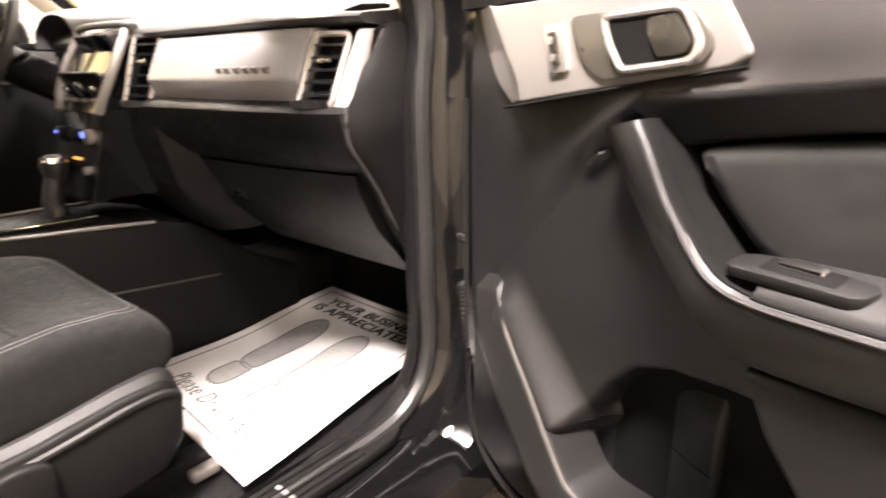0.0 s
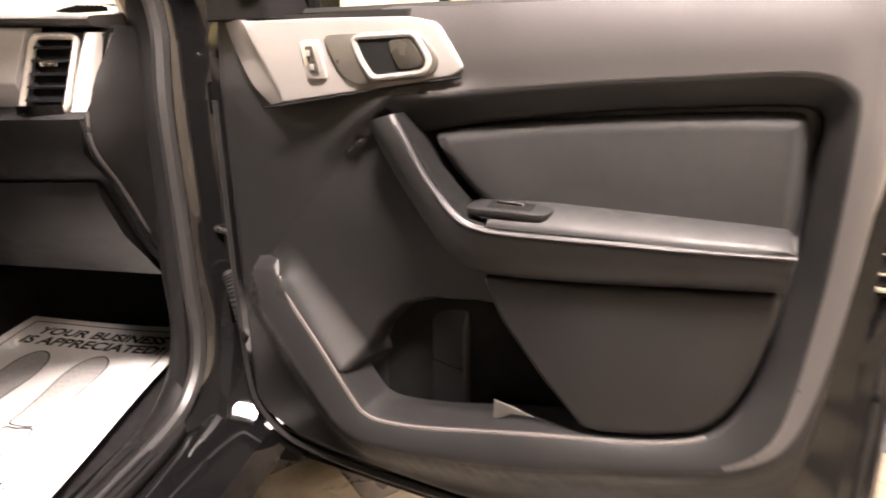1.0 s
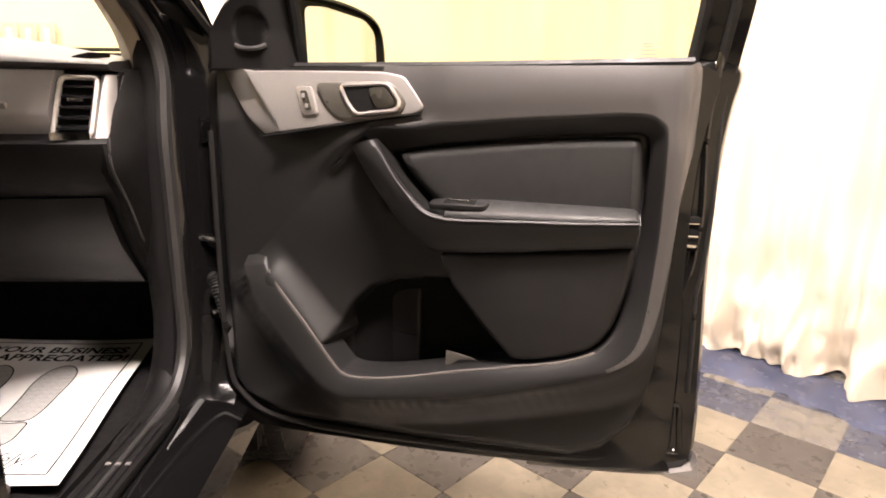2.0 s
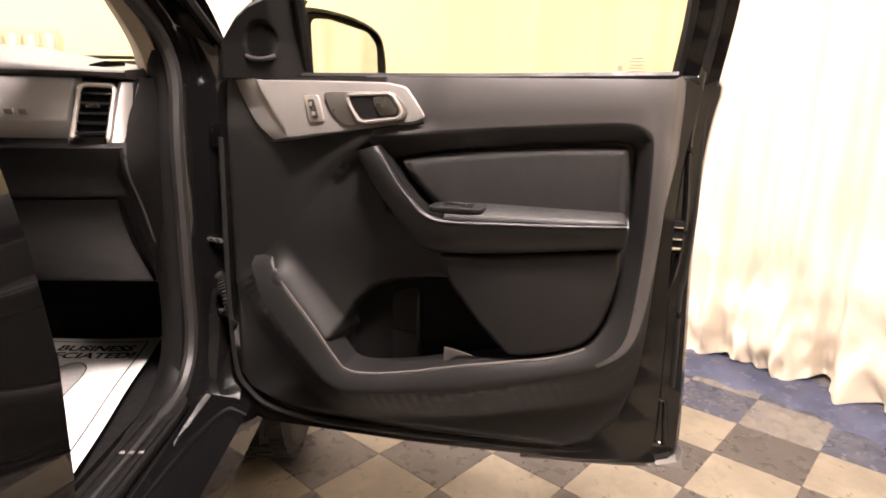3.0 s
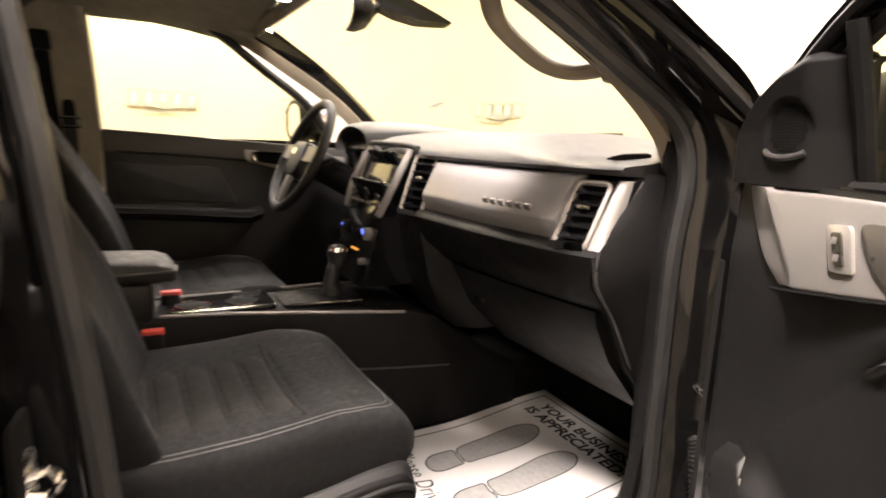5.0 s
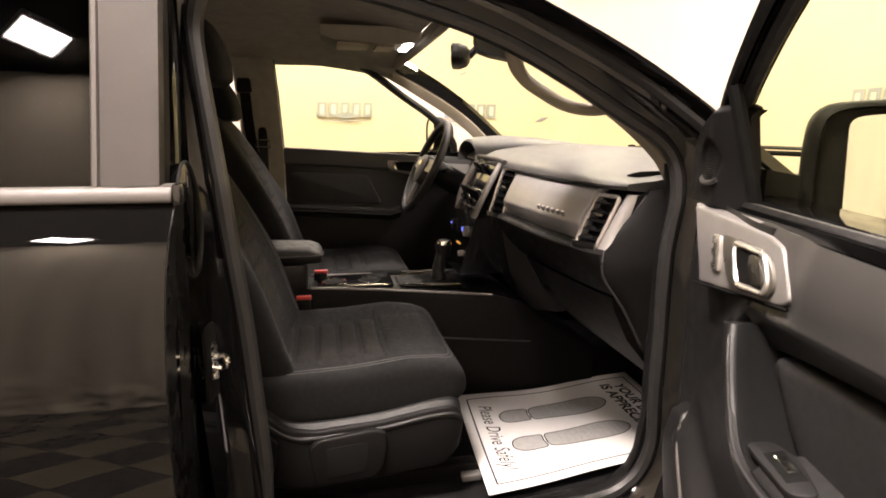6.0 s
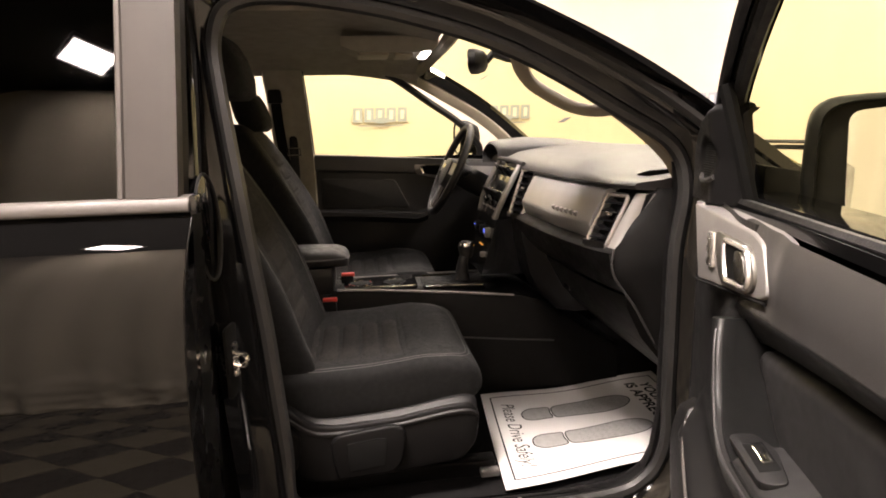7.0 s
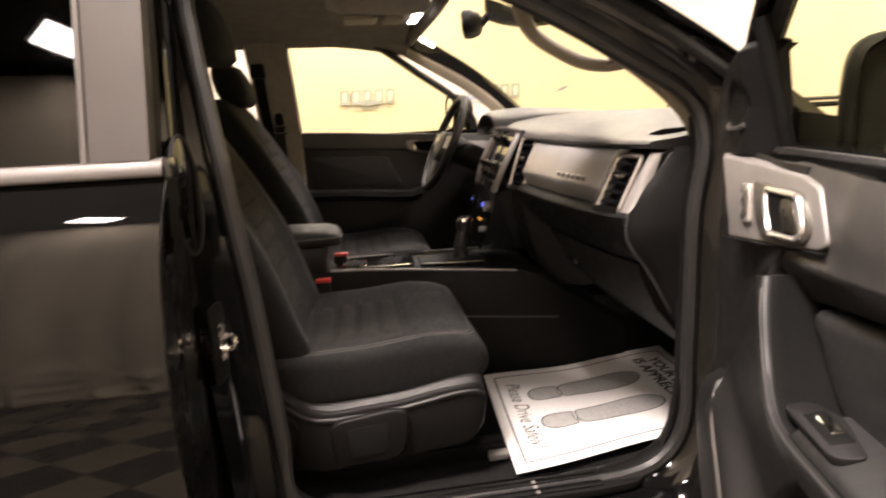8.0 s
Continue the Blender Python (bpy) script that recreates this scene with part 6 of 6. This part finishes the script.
gate = cp("shift_gate", prism(rounded([(XK - 0.07, -0.58), (XK + 0.075, -0.58), (XK + 0.085, -0.36), (XK - 0.08, -0.36)], 0.02), 0.905, 0.926, "xy", 0.004), PLASTIC, "black shifter surround")
cp("gate_edge", tube(spline([(XK + 0.078, -0.57, 0.927), (XK + 0.085, -0.48, 0.926), (XK + 0.088, -0.37, 0.924)], 4), 0.004, 6), CHROME, "chrome edge", gate)
cp("gate_edge", tube(spline([(XK - 0.075, -0.57, 0.927), (XK - 0.08, -0.48, 0.926), (XK - 0.083, -0.37, 0.924)], 4), 0.004, 6), CHROME, "chrome edge", gate)
lever = cp("shift_lever", tube(spline([(XK + 0.003, -0.43, 0.92), (XK + 0.002, -0.428, 0.97), (XK, -0.42, 1.02)], 4), [0.03, 0.028, 0.026, 0.024, 0.022, 0.02, 0.018, 0.016, 0.014], 12), LEATHER, "black gear lever boot")
cp("shift_knob", loft([[(XK + r * math.cos(2 * math.pi * k / 20), -0.412 + 1.15 * r * math.sin(2 * math.pi * k / 20), z) for k in range(20)] for z, r in ((1.005, 0.015), (1.022, 0.022), (1.045, 0.026), (1.060, 0.024), (1.067, 0.012))]), LEATHER, "black gear knob", lever)
cp("knob_cap", loft([[(XK + r * math.cos(2 * math.pi * k / 20), -0.412 + 1.15 * r * math.sin(2 * math.pi * k / 20), z) for k in range(20)] for z, r in ((1.050, 0.0265), (1.059, 0.0255), (1.065, 0.0225))]), CHROME, "silver knob trim", lever)
bin_ = cp("armrest_bin", box(XK - 0.09, XK + 0.085, -1.24, -0.89, 0.90, 1.015, 0.012), PANEL, "black armrest bin")
cp("armrest_lid", loft([superring(XK - 0.10 + i, XK + 0.098 - i, 1.012, zt, y, 0.4, 24) for y, zt, i in ((-1.25, 1.045, 0.015), (-1.2, 1.068, 0.0), (-1.0, 1.072, 0.0), (-0.88, 1.066, 0.0), (-0.85, 1.056, 0.008), (-0.838, 1.042, 0.03))]), LEATHER, "padded black armrest lid", bin_, 60)
cp("lid_edge", tube([(XK + 0.099, -1.15, 1.04), (XK + 0.10, -0.9, 1.042), (XK + 0.09, -0.842, 1.042), (XK + 0.03, -0.835, 1.042)], 0.004, 6), SOFT, "", bin_)


# ---- driver door, inside ----
dd = empty("driver_door", "closed driver door with black trim panel and silver handle bezel", "car door", (-0.88, -0.5, 0.6))
DDI = Matrix.Translation((0.76, 0.5, -0.6))


def ddp(name, bm, mat, label="", parent=None, smooth=45):
    return part(name, moved(bm, DDI), mat, parent or dd, label, smooth)


ddp("trim_panel", prism(rounded([(-1.035, 0.62), (-0.12, 0.62), (-0.10, 1.30), (-0.30, 1.325), (-0.55, 1.338), (-1.03, 1.366)], 0.02), -0.80, -0.748, "yz", 0.008), PANEL, "charcoal door panel")
ddp("belt_ledge", loft([[(-0.79, y, z), (-0.742, y, z - 0.002), (-0.734, y, z - 0.02), (-0.738, y, z - 0.07), (-0.75, y, z - 0.08)] for y, z in ((-1.03, 1.370), (-0.8, 1.358), (-0.55, 1.342), (-0.30, 1.328), (-0.12, 1.318))]), SOFT, "soft grey belt ledge")
ddp("insert_pad", prism(rounded([(-0.97, 1.255), (-0.62, 1.24), (-0.55, 1.10), (-0.96, 1.12)], 0.02), -0.752, -0.742, "yz", 0.005), LEATHER, "black leatherette insert")
ddp("armrest", loft([[(-0.76, y, z - 0.04), (-0.69, y, z - 0.045), (-0.675, y, z - 0.02), (-0.685, y, z), (-0.76, y, z + 0.004)] for y, z in ((-1.0, 1.105), (-0.85, 1.10), (-0.65, 1.085), (-0.52, 1.075), (-0.47, 1.09))]), PANEL, "black armrest")
ddp("arm_line", tube([(-0.679, -0.99, 1.103), (-0.676, -0.75, 1.094), (-0.678, -0.50, 1.078)], 0.003, 6), SOFT)
db = ddp("bezel", prism(rounded([(-0.53, 1.315), (-0.25, 1.31), (-0.12, 1.29), (-0.14, 1.22), (-0.30, 1.215), (-0.52, 1.262)], 0.02), -0.752, -0.735, "yz", 0.004), SILVER, "satin silver handle bezel")
ddp("handle_cup", prism(rounded([(-0.49, 1.302), (-0.36, 1.300), (-0.37, 1.248), (-0.475, 1.262)], 0.01), -0.737, -0.732, "yz", 0.001), DARK, "flat dark plate painting the shaded handle recess", db)
ddp("handle_lever", tube(spline([(-0.73, -0.485, 1.265), (-0.728, -0.487, 1.30), (-0.728, -0.36, 1.297)], 5), 0.005, 6), CHROME, "chrome handle", db)
# frame round the driver window, seen from inside
fro = [(-0.745 + lean(z) * 1.0, y, z) for y, z in ((-0.20, 1.345), (-0.215, 1.40), (-0.31, 1.50), (-0.46, 1.60), (-0.655, 1.728), (-0.80, 1.765), (-0.90, 1.778), (-1.0, 1.778), (-1.025, 1.75), (-1.015, 1.55), (-1.008, 1.37))]
ddp("window_frame", tube(spline(fro, 5), 0.017, 8), RUBBER, "black window frame")
bm = bmesh.new()
bm.faces.new([bm.verts.new((-0.80 + lean(z) * 1.0, y, z)) for y, z in ((-0.17, 1.32), (-0.19, 1.40), (-0.30, 1.51), (-0.45, 1.61), (-0.65, 1.735), (-0.80, 1.775), (-1.03, 1.785), (-1.02, 1.33))])
ddp("window_glass", bm, WINDOW, "clear tinted door glass", smooth=0).visible_shadow = False
dm = ddp("door_mirror", loft([[(-0.99 + 0.122 * s * math.cos(a), y, 1.425 + 0.088 * s * abs(math.sin(a)) ** 0.7 * (1 if math.sin(a) > 0 else -1)) for a in [2 * math.pi * k / 24 for k in range(24)]] for y, s in ((-0.262, 0.90), (-0.275, 0.97), (-0.27, 1.03), (-0.22, 1.0), (-0.17, 0.7), (-0.16, 0.4))]), PLASTIC, "black door mirror housing")
ddp("mirror_glass", prism([(-0.99 + 0.108 * math.cos(a), 1.425 + 0.076 * abs(math.sin(a)) ** 0.7 * (1 if math.sin(a) > 0 else -1)) for a in [2 * math.pi * k / 24 for k in range(24)]], -0.270, -0.264, "xz", 0), MIRROR, "mirror glass", dm)
ddp("mirror_arm", tube([(-0.93, -0.22, 1.38), (-0.84, -0.2, 1.36)], 0.025, 8), PLASTIC, "", dm)

# driver-side pillar trim, rear side glass and belts
tpart("b_pillar_trim", loft([[(-0.875 + lean(z), y - 0.005, z), (-0.845 + lean(z), y - 0.012, z), (-0.845 + lean(z), y - 0.175, z), (-0.875 + lean(z), y - 0.185, z)] for y, z in ((-0.985, 0.62), (-0.985, 1.36), (-0.995, 1.6), (-1.01, 1.80))]), HEADLINER, "grey pillar trim")
tpart("seat_belt", loft([[(x, y - 0.022, z), (x + 0.002, y - 0.022, z), (x + 0.002, y + 0.022, z), (x, y + 0.022, z)] for x, y, z in ((-0.755, -1.14, 1.66), (-0.79, -1.135, 1.50), (-0.835, -1.12, 1.30), (-0.842, -1.11, 1.0), (-0.842, -1.10, 0.75))]), CARPET, "black seat belt webbing", 30)
tpart("belt_guide", prism(rounded([(-1.172, 1.60), (-1.108, 1.60), (-1.112, 1.66), (-1.168, 1.66)], 0.012), -0.775, -0.750, "yz", 0.005), PLASTIC, "black belt guide")
belt = tpart("belt_guide", box(-0.842, -0.818, -1.10, -1.06, 1.36, 1.62, 0.01), PLASTIC, "black seat belt height adjuster")
tpart("belt_webbing", loft([[(-0.820, -1.10, z), (-0.818, -1.06, z), (-0.814, -1.06, z), (-0.816, -1.10, z)] for z in (0.85, 1.4)]), RUBBER, "black seat belt webbing", parent=belt)
tpart("belt_ring", tube([(-0.815, -1.11, 1.37), (-0.810, -1.05, 1.37), (-0.810, -1.05, 1.40), (-0.815, -1.11, 1.40)], 0.005, 6, True), CHROME, parent=belt)
tpart("roof_rail_trim", tube(spline([(-0.73, -0.50, 1.705), (-0.76, -0.75, 1.785), (-0.765, -1.1, 1.795), (-0.765, -1.8, 1.79)], 6), 0.035, 8), HEADLINER, "grey roof rail trim")
tpart("roof_rail_trim", tube(spline([(0.70, -0.50, 1.705), (0.71, -0.75, 1.765), (0.715, -1.1, 1.775), (0.715, -1.8, 1.77)], 6), 0.03, 8), HEADLINER, "grey roof rail trim")
tpart("c_pillar", loft([[(-0.875 + lean(z), y, z), (-0.820 + lean(z), y, z), (-0.820 + lean(z), y - 0.5, z), (-0.875 + lean(z), y - 0.5, z)] for y, z in ((-1.72, 1.3), (-1.66, 1.82))]), HEADLINER, "grey rear pillar trim")
tpart("rear_header", box(-0.78, 0.70, -2.12, -2.02, 1.66, 1.82, 0.02), HEADLINER, "grey rear header")
tpart("rear_bench", loft([superring(-0.78, 0.70, 0.62, 0.93, y, 0.3, 24) for y in (-1.95, -1.55, -1.40)]), FABRIC, "dark rear bench seat")
tpart("rear_bench_back", loft([superring(-0.78, 0.70, 0.85, 1.36, y, 0.3, 24) for y in (-2.05, -1.95, -1.88)]), FABRIC, "dark rear bench backrest")

# overhead console, interior mirror, grab handle
oc = empty("overhead_console", "grey overhead console with two lit map lamps", "overhead console", (XC, -0.62, 1.74))
part("shell", loft([[(-0.10 + i, y, 0.02), (-0.085 + i, y, z), (0.085 - i, y, z), (0.10 - i, y, 0.02)] for y, z, i in ((-0.20, -0.005, 0.01), (-0.16, -0.022, 0.0), (0.03, -0.028, 0.0), (0.09, -0.022, 0.0), (0.11, -0.005, 0.01))]), HEADLINER, oc, "grey plastic shell")
part("bin_door", box(-0.06, 0.06, -0.15, -0.05, -0.034, -0.02, 0.005), PILLAR, oc, "beige storage door")
part("bin_door", box(-0.06, 0.06, -0.03, 0.03, -0.036, -0.022, 0.005), PILLAR, oc, "beige storage door")
for s in (-1, 1):
    part("map_lamp", box(s * 0.048 - 0.026, s * 0.048 + 0.026, 0.055, 0.085, -0.032, -0.022, 0.004), WHITEGLOW, oc, "lit white map lamp")
rm = empty("interior_mirror", "black interior mirror on the windscreen", "mirror", (XC, -0.36, 1.69), -14)
part("housing", loft([[(0.125 * s * abs(math.cos(a)) ** 0.6 * (1 if math.cos(a) > 0 else -1), y, 0.036 * s * abs(math.sin(a)) ** 0.7 * (1 if math.sin(a) > 0 else -1)) for a in [2 * math.pi * k / 24 for k in range(24)]] for y, s in ((-0.03, 0.93), (-0.033, 1.0), (-0.01, 1.02), (0.015, 0.8), (0.025, 0.45))]), PLASTIC, rm, "black mirror housing")
part("mirror_glass", prism([(0.114 * abs(math.cos(a)) ** 0.6 * (1 if math.cos(a) > 0 else -1), 0.031 * abs(math.sin(a)) ** 0.7 * (1 if math.sin(a) > 0 else -1)) for a in [2 * math.pi * k / 24 for k in range(24)]], -0.036, -0.032, "xz", 0), MIRROR, rm, "mirror glass")
part("stem", tube([(0, 0.02, 0.0), (0, 0.05, 0.03), (0, 0.08, 0.055)], 0.012, 8), PLASTIC, rm)
part("sensor_cover", loft([[(-w, y, 0.085 - 0.40 * y), (-w * 0.9, y, zb), (w * 0.9, y, zb), (w, y, 0.085 - 0.40 * y)] for y, w, zb in ((0.035, 0.030, 0.045), (0.045, 0.045, 0.015), (0.09, 0.055, 0.0), (0.15, 0.055, -0.012), (0.20, 0.050, -0.012), (0.235, 0.040, -0.012))]), PLASTIC, rm, "black sensor cover")
gh = empty("grab_handle", "beige plastic grab handle on the windscreen pillar", "grab handle", (0.70, -0.3, 1.58))
part("loop", tube(spline([(0.02, -0.125, 0.085), (-0.03, -0.120, 0.040), (-0.058, -0.088, -0.008), (-0.066, -0.03, -0.045), (-0.066, 0.03, -0.072), (-0.05, 0.088, -0.080), (0.02, 0.125, -0.068)], 6), 0.018, 10, False, 0.8), PILLAR, gh, "beige handle loop")
part("mount", box(-0.01, 0.04, -0.15, -0.11, 0.06, 0.11, 0.01), PILLAR, gh)
part("mount", box(-0.01, 0.04, 0.10, 0.16, -0.10, -0.045, 0.01), PILLAR, gh)

# wipers and screen sticker
for x0, x1 in ((-0.45, 0.10), (0.15, 0.62)):
    wpr = empty("windscreen_wiper", "black wiper arm at the foot of the windscreen", "wiper", (x0, 0.50, 1.378), group="wipers")
    part("arm", tube([(0, 0, 0), ((x1 - x0) * 0.4, -0.02, 0.012), (x1 - x0, -0.03, 0.015)], 0.008, 6), PLASTIC, wpr)
    part("blade", tube([((x1 - x0) * 0.2, -0.02, 0.028), (x1 - x0, -0.04, 0.030)], 0.006, 6), RUBBER, wpr)
    part("pivot", moved(disc(0.016, 0.03, 12, 0.004), Matrix.Translation((0, 0, -0.015))), PLASTIC, wpr)
tpart("screen_sticker", moved(box(-0.035, 0.035, -0.001, 0.001, -0.018, 0.018, 0), Matrix.Translation((-0.45, 0.08, 1.495)) @ Matrix.Rotation(radians(-60), 4, "X")), APPLIQUE, "small grey screen sticker", 0)
tpart("screen_sticker", moved(box(-0.04, 0.04, -0.001, 0.001, -0.012, 0.012, 0), Matrix.Translation((-0.36, -0.28, 1.665)) @ Matrix.Rotation(radians(-60), 4, "X")), PILLAR, "small yellowed screen sticker", 0)

# ---- paper floor mat ----
MW, ML = 0.53, 0.63
C00, C10, C01, C11 = Vector((0.145, -0.412, 0.574)), Vector((0.705, -0.460, 0.582)), Vector((0.072, 0.243, 0.576)), Vector((0.578, 0.250, 0.574))


def mat_at(a, b, h=0.0):
    s, t = a / MW, b / ML
    p = C00 * (1 - s) * (1 - t) + C10 * s * (1 - t) + C01 * (1 - s) * t + C11 * s * t
    p.z += -0.014 * math.sin(math.pi * min(1.0, t * 1.15)) ** 2 * (1 - s) ** 2 + 0.003 * math.sin(9 * t) * math.sin(5 * s) - 0.008 * math.sin(math.pi * s) + h
    p.y += 0.018 * math.sin(math.pi * s) * (1 - t) * 0.0
    return p


mat = empty("paper_floor_mat", "white printed paper floor mat lying on the passenger floor", "floor mat", (0.4, -0.15, 0.57))
MATI = Matrix.Translation((-0.4, 0.15, -0.57))


def mp(name, bm, material_, label="", smooth=60):
    return part(name, moved(bm, MATI), material_, mat, label, smooth)


mp("sheet", sheet(lambda u, v: mat_at(u * MW, v * ML), 30, 36, 0.0012, (0, 0, -1)), PAPER, "white creased paper sheet")


def ribbon(pts, w, h=0.0012):
    """A printed line on the mat."""
    pts = [Vector(p) for p in pts]
    rows = []
    for i, p in enumerate(pts):
        d = (pts[min(i + 1, len(pts) - 1)] - pts[max(i - 1, 0)]).normalized()
        n = Vector((-d.y, d.x)) * w / 2
        rows.append([mat_at(*(p + n), h), mat_at(*(p - n), h)])
    return loft(rows, False, False)


def line(a, b, n=24):
    return [Vector(a).lerp(Vector(b), k / n) for k in range(n + 1)]


i0, i1 = 0.035, 0.028
for a, b in (((i0, i1), (MW - i0, i1)), ((MW - i0, i1), (MW - i0, ML - i1)), ((MW - i0, ML - i1), (i0, ML - i1)), ((i0, ML - i1), (i0, i1))):
    mp("border_line", ribbon(line(a, b), 0.0045), INK, "black border line")


def flat_fill(outline, h):
    bm = bmesh.new()
    vs = [bm.verts.new((p[0], p[1], 0)) for p in outline]
    f = bm.faces.new(vs)
    bmesh.ops.triangulate(bm, faces=[f])
    for _ in range(2):
        bmesh.ops.subdivide_edges(bm, edges=[e for e in bm.edges if e.calc_length() > 0.02], cuts=1)
    bmesh.ops.triangulate(bm, faces=bm.faces)
    for v in bm.verts:
        v.co = mat_at(v.co.x, v.co.y, h)
    return bm


def shoe(ca, flip):
    sole = [(0.0, 0.205), (0.034, 0.212), (0.046, 0.25), (0.050, 0.31), (0.052, 0.38), (0.044, 0.43), (0.020, 0.462), (-0.008, 0.463), (-0.034, 0.435), (-0.044, 0.38), (-0.038, 0.31), (-0.034, 0.25), (-0.032, 0.212)]
    heel = [(0.0, 0.198), (0.034, 0.200), (0.038, 0.17), (0.036, 0.135), (0.018, 0.112), (-0.004, 0.108), (-0.026, 0.116), (-0.036, 0.14), (-0.034, 0.18), (-0.030, 0.199)]
    for pts in (sole, heel):
        out = spline([(ca + flip * x, y, 0) for x, y in pts], 4, True)
        mp("sole_print", flat_fill(out, 0.0009), GREYINK, "grey shoe sole print")
        mp("sole_outline", ribbon([p.xy for p in out] + [out[0].xy], 0.0036, 0.0016), INK)
    for k in range(11):
        y = 0.245 + 0.019 * k
        w = 0.031 + 0.010 * math.sin(math.pi * (k + 2) / 12)
        mp("tread_line", ribbon([(ca + flip * (0.005 + w * (2 * t - 1)), y + 0.005 * (-1) ** int(8 * t)) for t in [q / 8 for q in range(9)]], 0.0012, 0.0013), HATCH)


shoe(0.175, -1)
shoe(0.335, 1)


def mat_text(name, text, ca, cb, size, shear, bold, width):
    cu = bpy.data.curves.new(name, "FONT")
    cu.body, cu.size, cu.shear, cu.offset = text, size, shear, bold
    cu.align_x, cu.align_y = "CENTER", "CENTER"
    cu.resolution_u = 4
    tmp = bpy.data.objects.new("tmp_text", cu)
    me = bpy.data.meshes.new_from_object(tmp)
    bpy.data.objects.remove(tmp)
    bm = bmesh.new()
    bm.from_mesh(me)
    bpy.data.meshes.remove(me)
    wide = max(v.co.x for v in bm.verts) - min(v.co.x for v in bm.verts)
    for v in bm.verts:
        v.co = mat_at(ca + v.co.x * width / wide, cb + v.co.y, 0.0014)
    return mp(name, bm, INK, "black printed words", 0)


mat_text("printed_line", "YOUR BUSINESS", 0.275, 0.555, 0.050, 0.12, 0.0016, 0.385)
mat_text("printed_line", "IS APPRECIATED!", 0.275, 0.508, 0.050, 0.12, 0.0016, 0.415)
mat_text("printed_line", "Please Drive Safely!", 0.262, 0.073, 0.058, 0.45, 0.0, 0.36)

# ---- printed marks on the backdrop: plain blocks in the print's colours ----
def s_near(x, y):
    best = min(range(len(plan)), key=lambda i: (plan[i].x - x) ** 2 + (plan[i].y - y) ** 2)
    return best / (len(plan) - 1)


def on_wall(s, a, z, off=0.03):
    p, d = backdrop_at(s)
    n = Vector((d.y, -d.x, 0))
    q = p + d * a + n * off
    return Vector((q.x, q.y, z))


def wall_block(s, outline, off):
    bm = bmesh.new()
    f = [bm.verts.new(on_wall(s, a, z, off)) for a, z in outline]
    g = [bm.verts.new(on_wall(s, a, z, off - 0.004)) for a, z in outline]
    bm.faces.new(f)
    bm.faces.new(g[::-1])
    for i in range(len(f)):
        bm.faces.new((f[i], g[i], g[(i + 1) % len(f)], f[(i + 1) % len(f)]))
    return bm


for lx, ly, lz in ((-5.0, -0.57, 1.66), (-5.0, 0.90, 1.66), (-4.05, 2.75, 1.70), (-1.40, 2.9, 1.665)):
    s = s_near(lx, ly)
    for k in range(5):
        a = -0.31 + 0.128 * k
        part("print_block", wall_block(s, [(a, lz - 0.08), (a + 0.105, lz - 0.08), (a + 0.112, lz + 0.08), (a + 0.007, lz + 0.08)], 0.030), SIGNBLUE, backdrop, "", 0)
        part("print_block", wall_block(s, [(a + 0.032, lz - 0.05), (a + 0.073, lz - 0.05), (a + 0.078, lz + 0.05), (a + 0.037, lz + 0.05)], 0.034), SIGNPALE, backdrop, "", 0)
    part("print_oval", wall_block(s, [(0.01 + 0.10 * math.cos(2 * math.pi * k / 20), lz - 0.065 + 0.035 * math.sin(2 * math.pi * k / 20)) for k in range(20)], 0.038), SIGNBLUE, backdrop, "", 0)
    part("print_bar", wall_block(s, [(-0.26, lz - 0.128), (0.26, lz - 0.128), (0.26, lz - 0.118), (-0.26, lz - 0.118)], 0.030), SIGNBLUE, backdrop, "", 0)

# ---- floor tiles ----
TS = 0.305
h = TS / math.sqrt(2)
me_tile = {}
for key, m in (("cream_tile", TILELIGHT), ("slate_tile", TILEDARK), ("damp_cream_tile", TILELIGHTSHEEN), ("damp_slate_tile", TILEDARKSHEEN)):
    g = TS / 2 - 0.0012
    bm = prism([(-g, -g), (g, -g), (g, g), (-g, g)], -0.004, 0.0, "xy", 0)
    me = bpy.data.meshes.new(key)
    bm.to_mesh(me)
    bm.free()
    me.materials.append(m)
    me_tile[key] = me
rest = {"cream_tile": [], "slate_tile": []}
cells = []
for i in range(-15, 12):
    for j in range(-18, 9):
        for key, dx in (("cream_tile", 0.0), ("slate_tile", h)):
            x, y = 1.226 + 2 * h * i + dx, 0.30 + 2 * h * j + dx
            if -5.3 < x < 4.6 and -6.5 < y < 3.2:
                cells.append((math.hypot(x - 1.9, y - 0.1), key, x, y))
cells.sort()
for n, (d, key, x, y) in enumerate(cells):
    m = Matrix.Translation((x, y, 0.0)) @ Matrix.Rotation(radians(45), 4, "Z")
    if n < 290:
        damp_sheen = x > 2.0 and y > -0.8 and min((p.xy - Vector((x, y))).length for p in plan[200:480:4]) < 0.62 + 0.25 * noise.noise(Vector((x, y, 2.0)))
        ob = new(key, me_tile["damp_" + key if damp_sheen else key])
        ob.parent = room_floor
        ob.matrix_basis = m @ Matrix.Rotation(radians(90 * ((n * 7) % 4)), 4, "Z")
    else:
        rest[key].append((x, y))
for key, m in (("cream_tile", TILELIGHT), ("slate_tile", TILEDARK)):
    verts, faces = [], []
    g = h * 2 / 2 - 0.0017
    for x, y in rest[key]:
        k = len(verts)
        verts += [(x + g, y, 0), (x, y + g, 0), (x - g, y, 0), (x, y - g, 0)]
        faces.append((k, k + 1, k + 2, k + 3))
    me = bpy.data.meshes.new("far_tiles")
    me.from_pydata(verts, [], faces)
    me.materials.append(m)
    ob = new("far_tiles", me)
    ob.parent = room_floor
    ob["kind"] = "stuff"
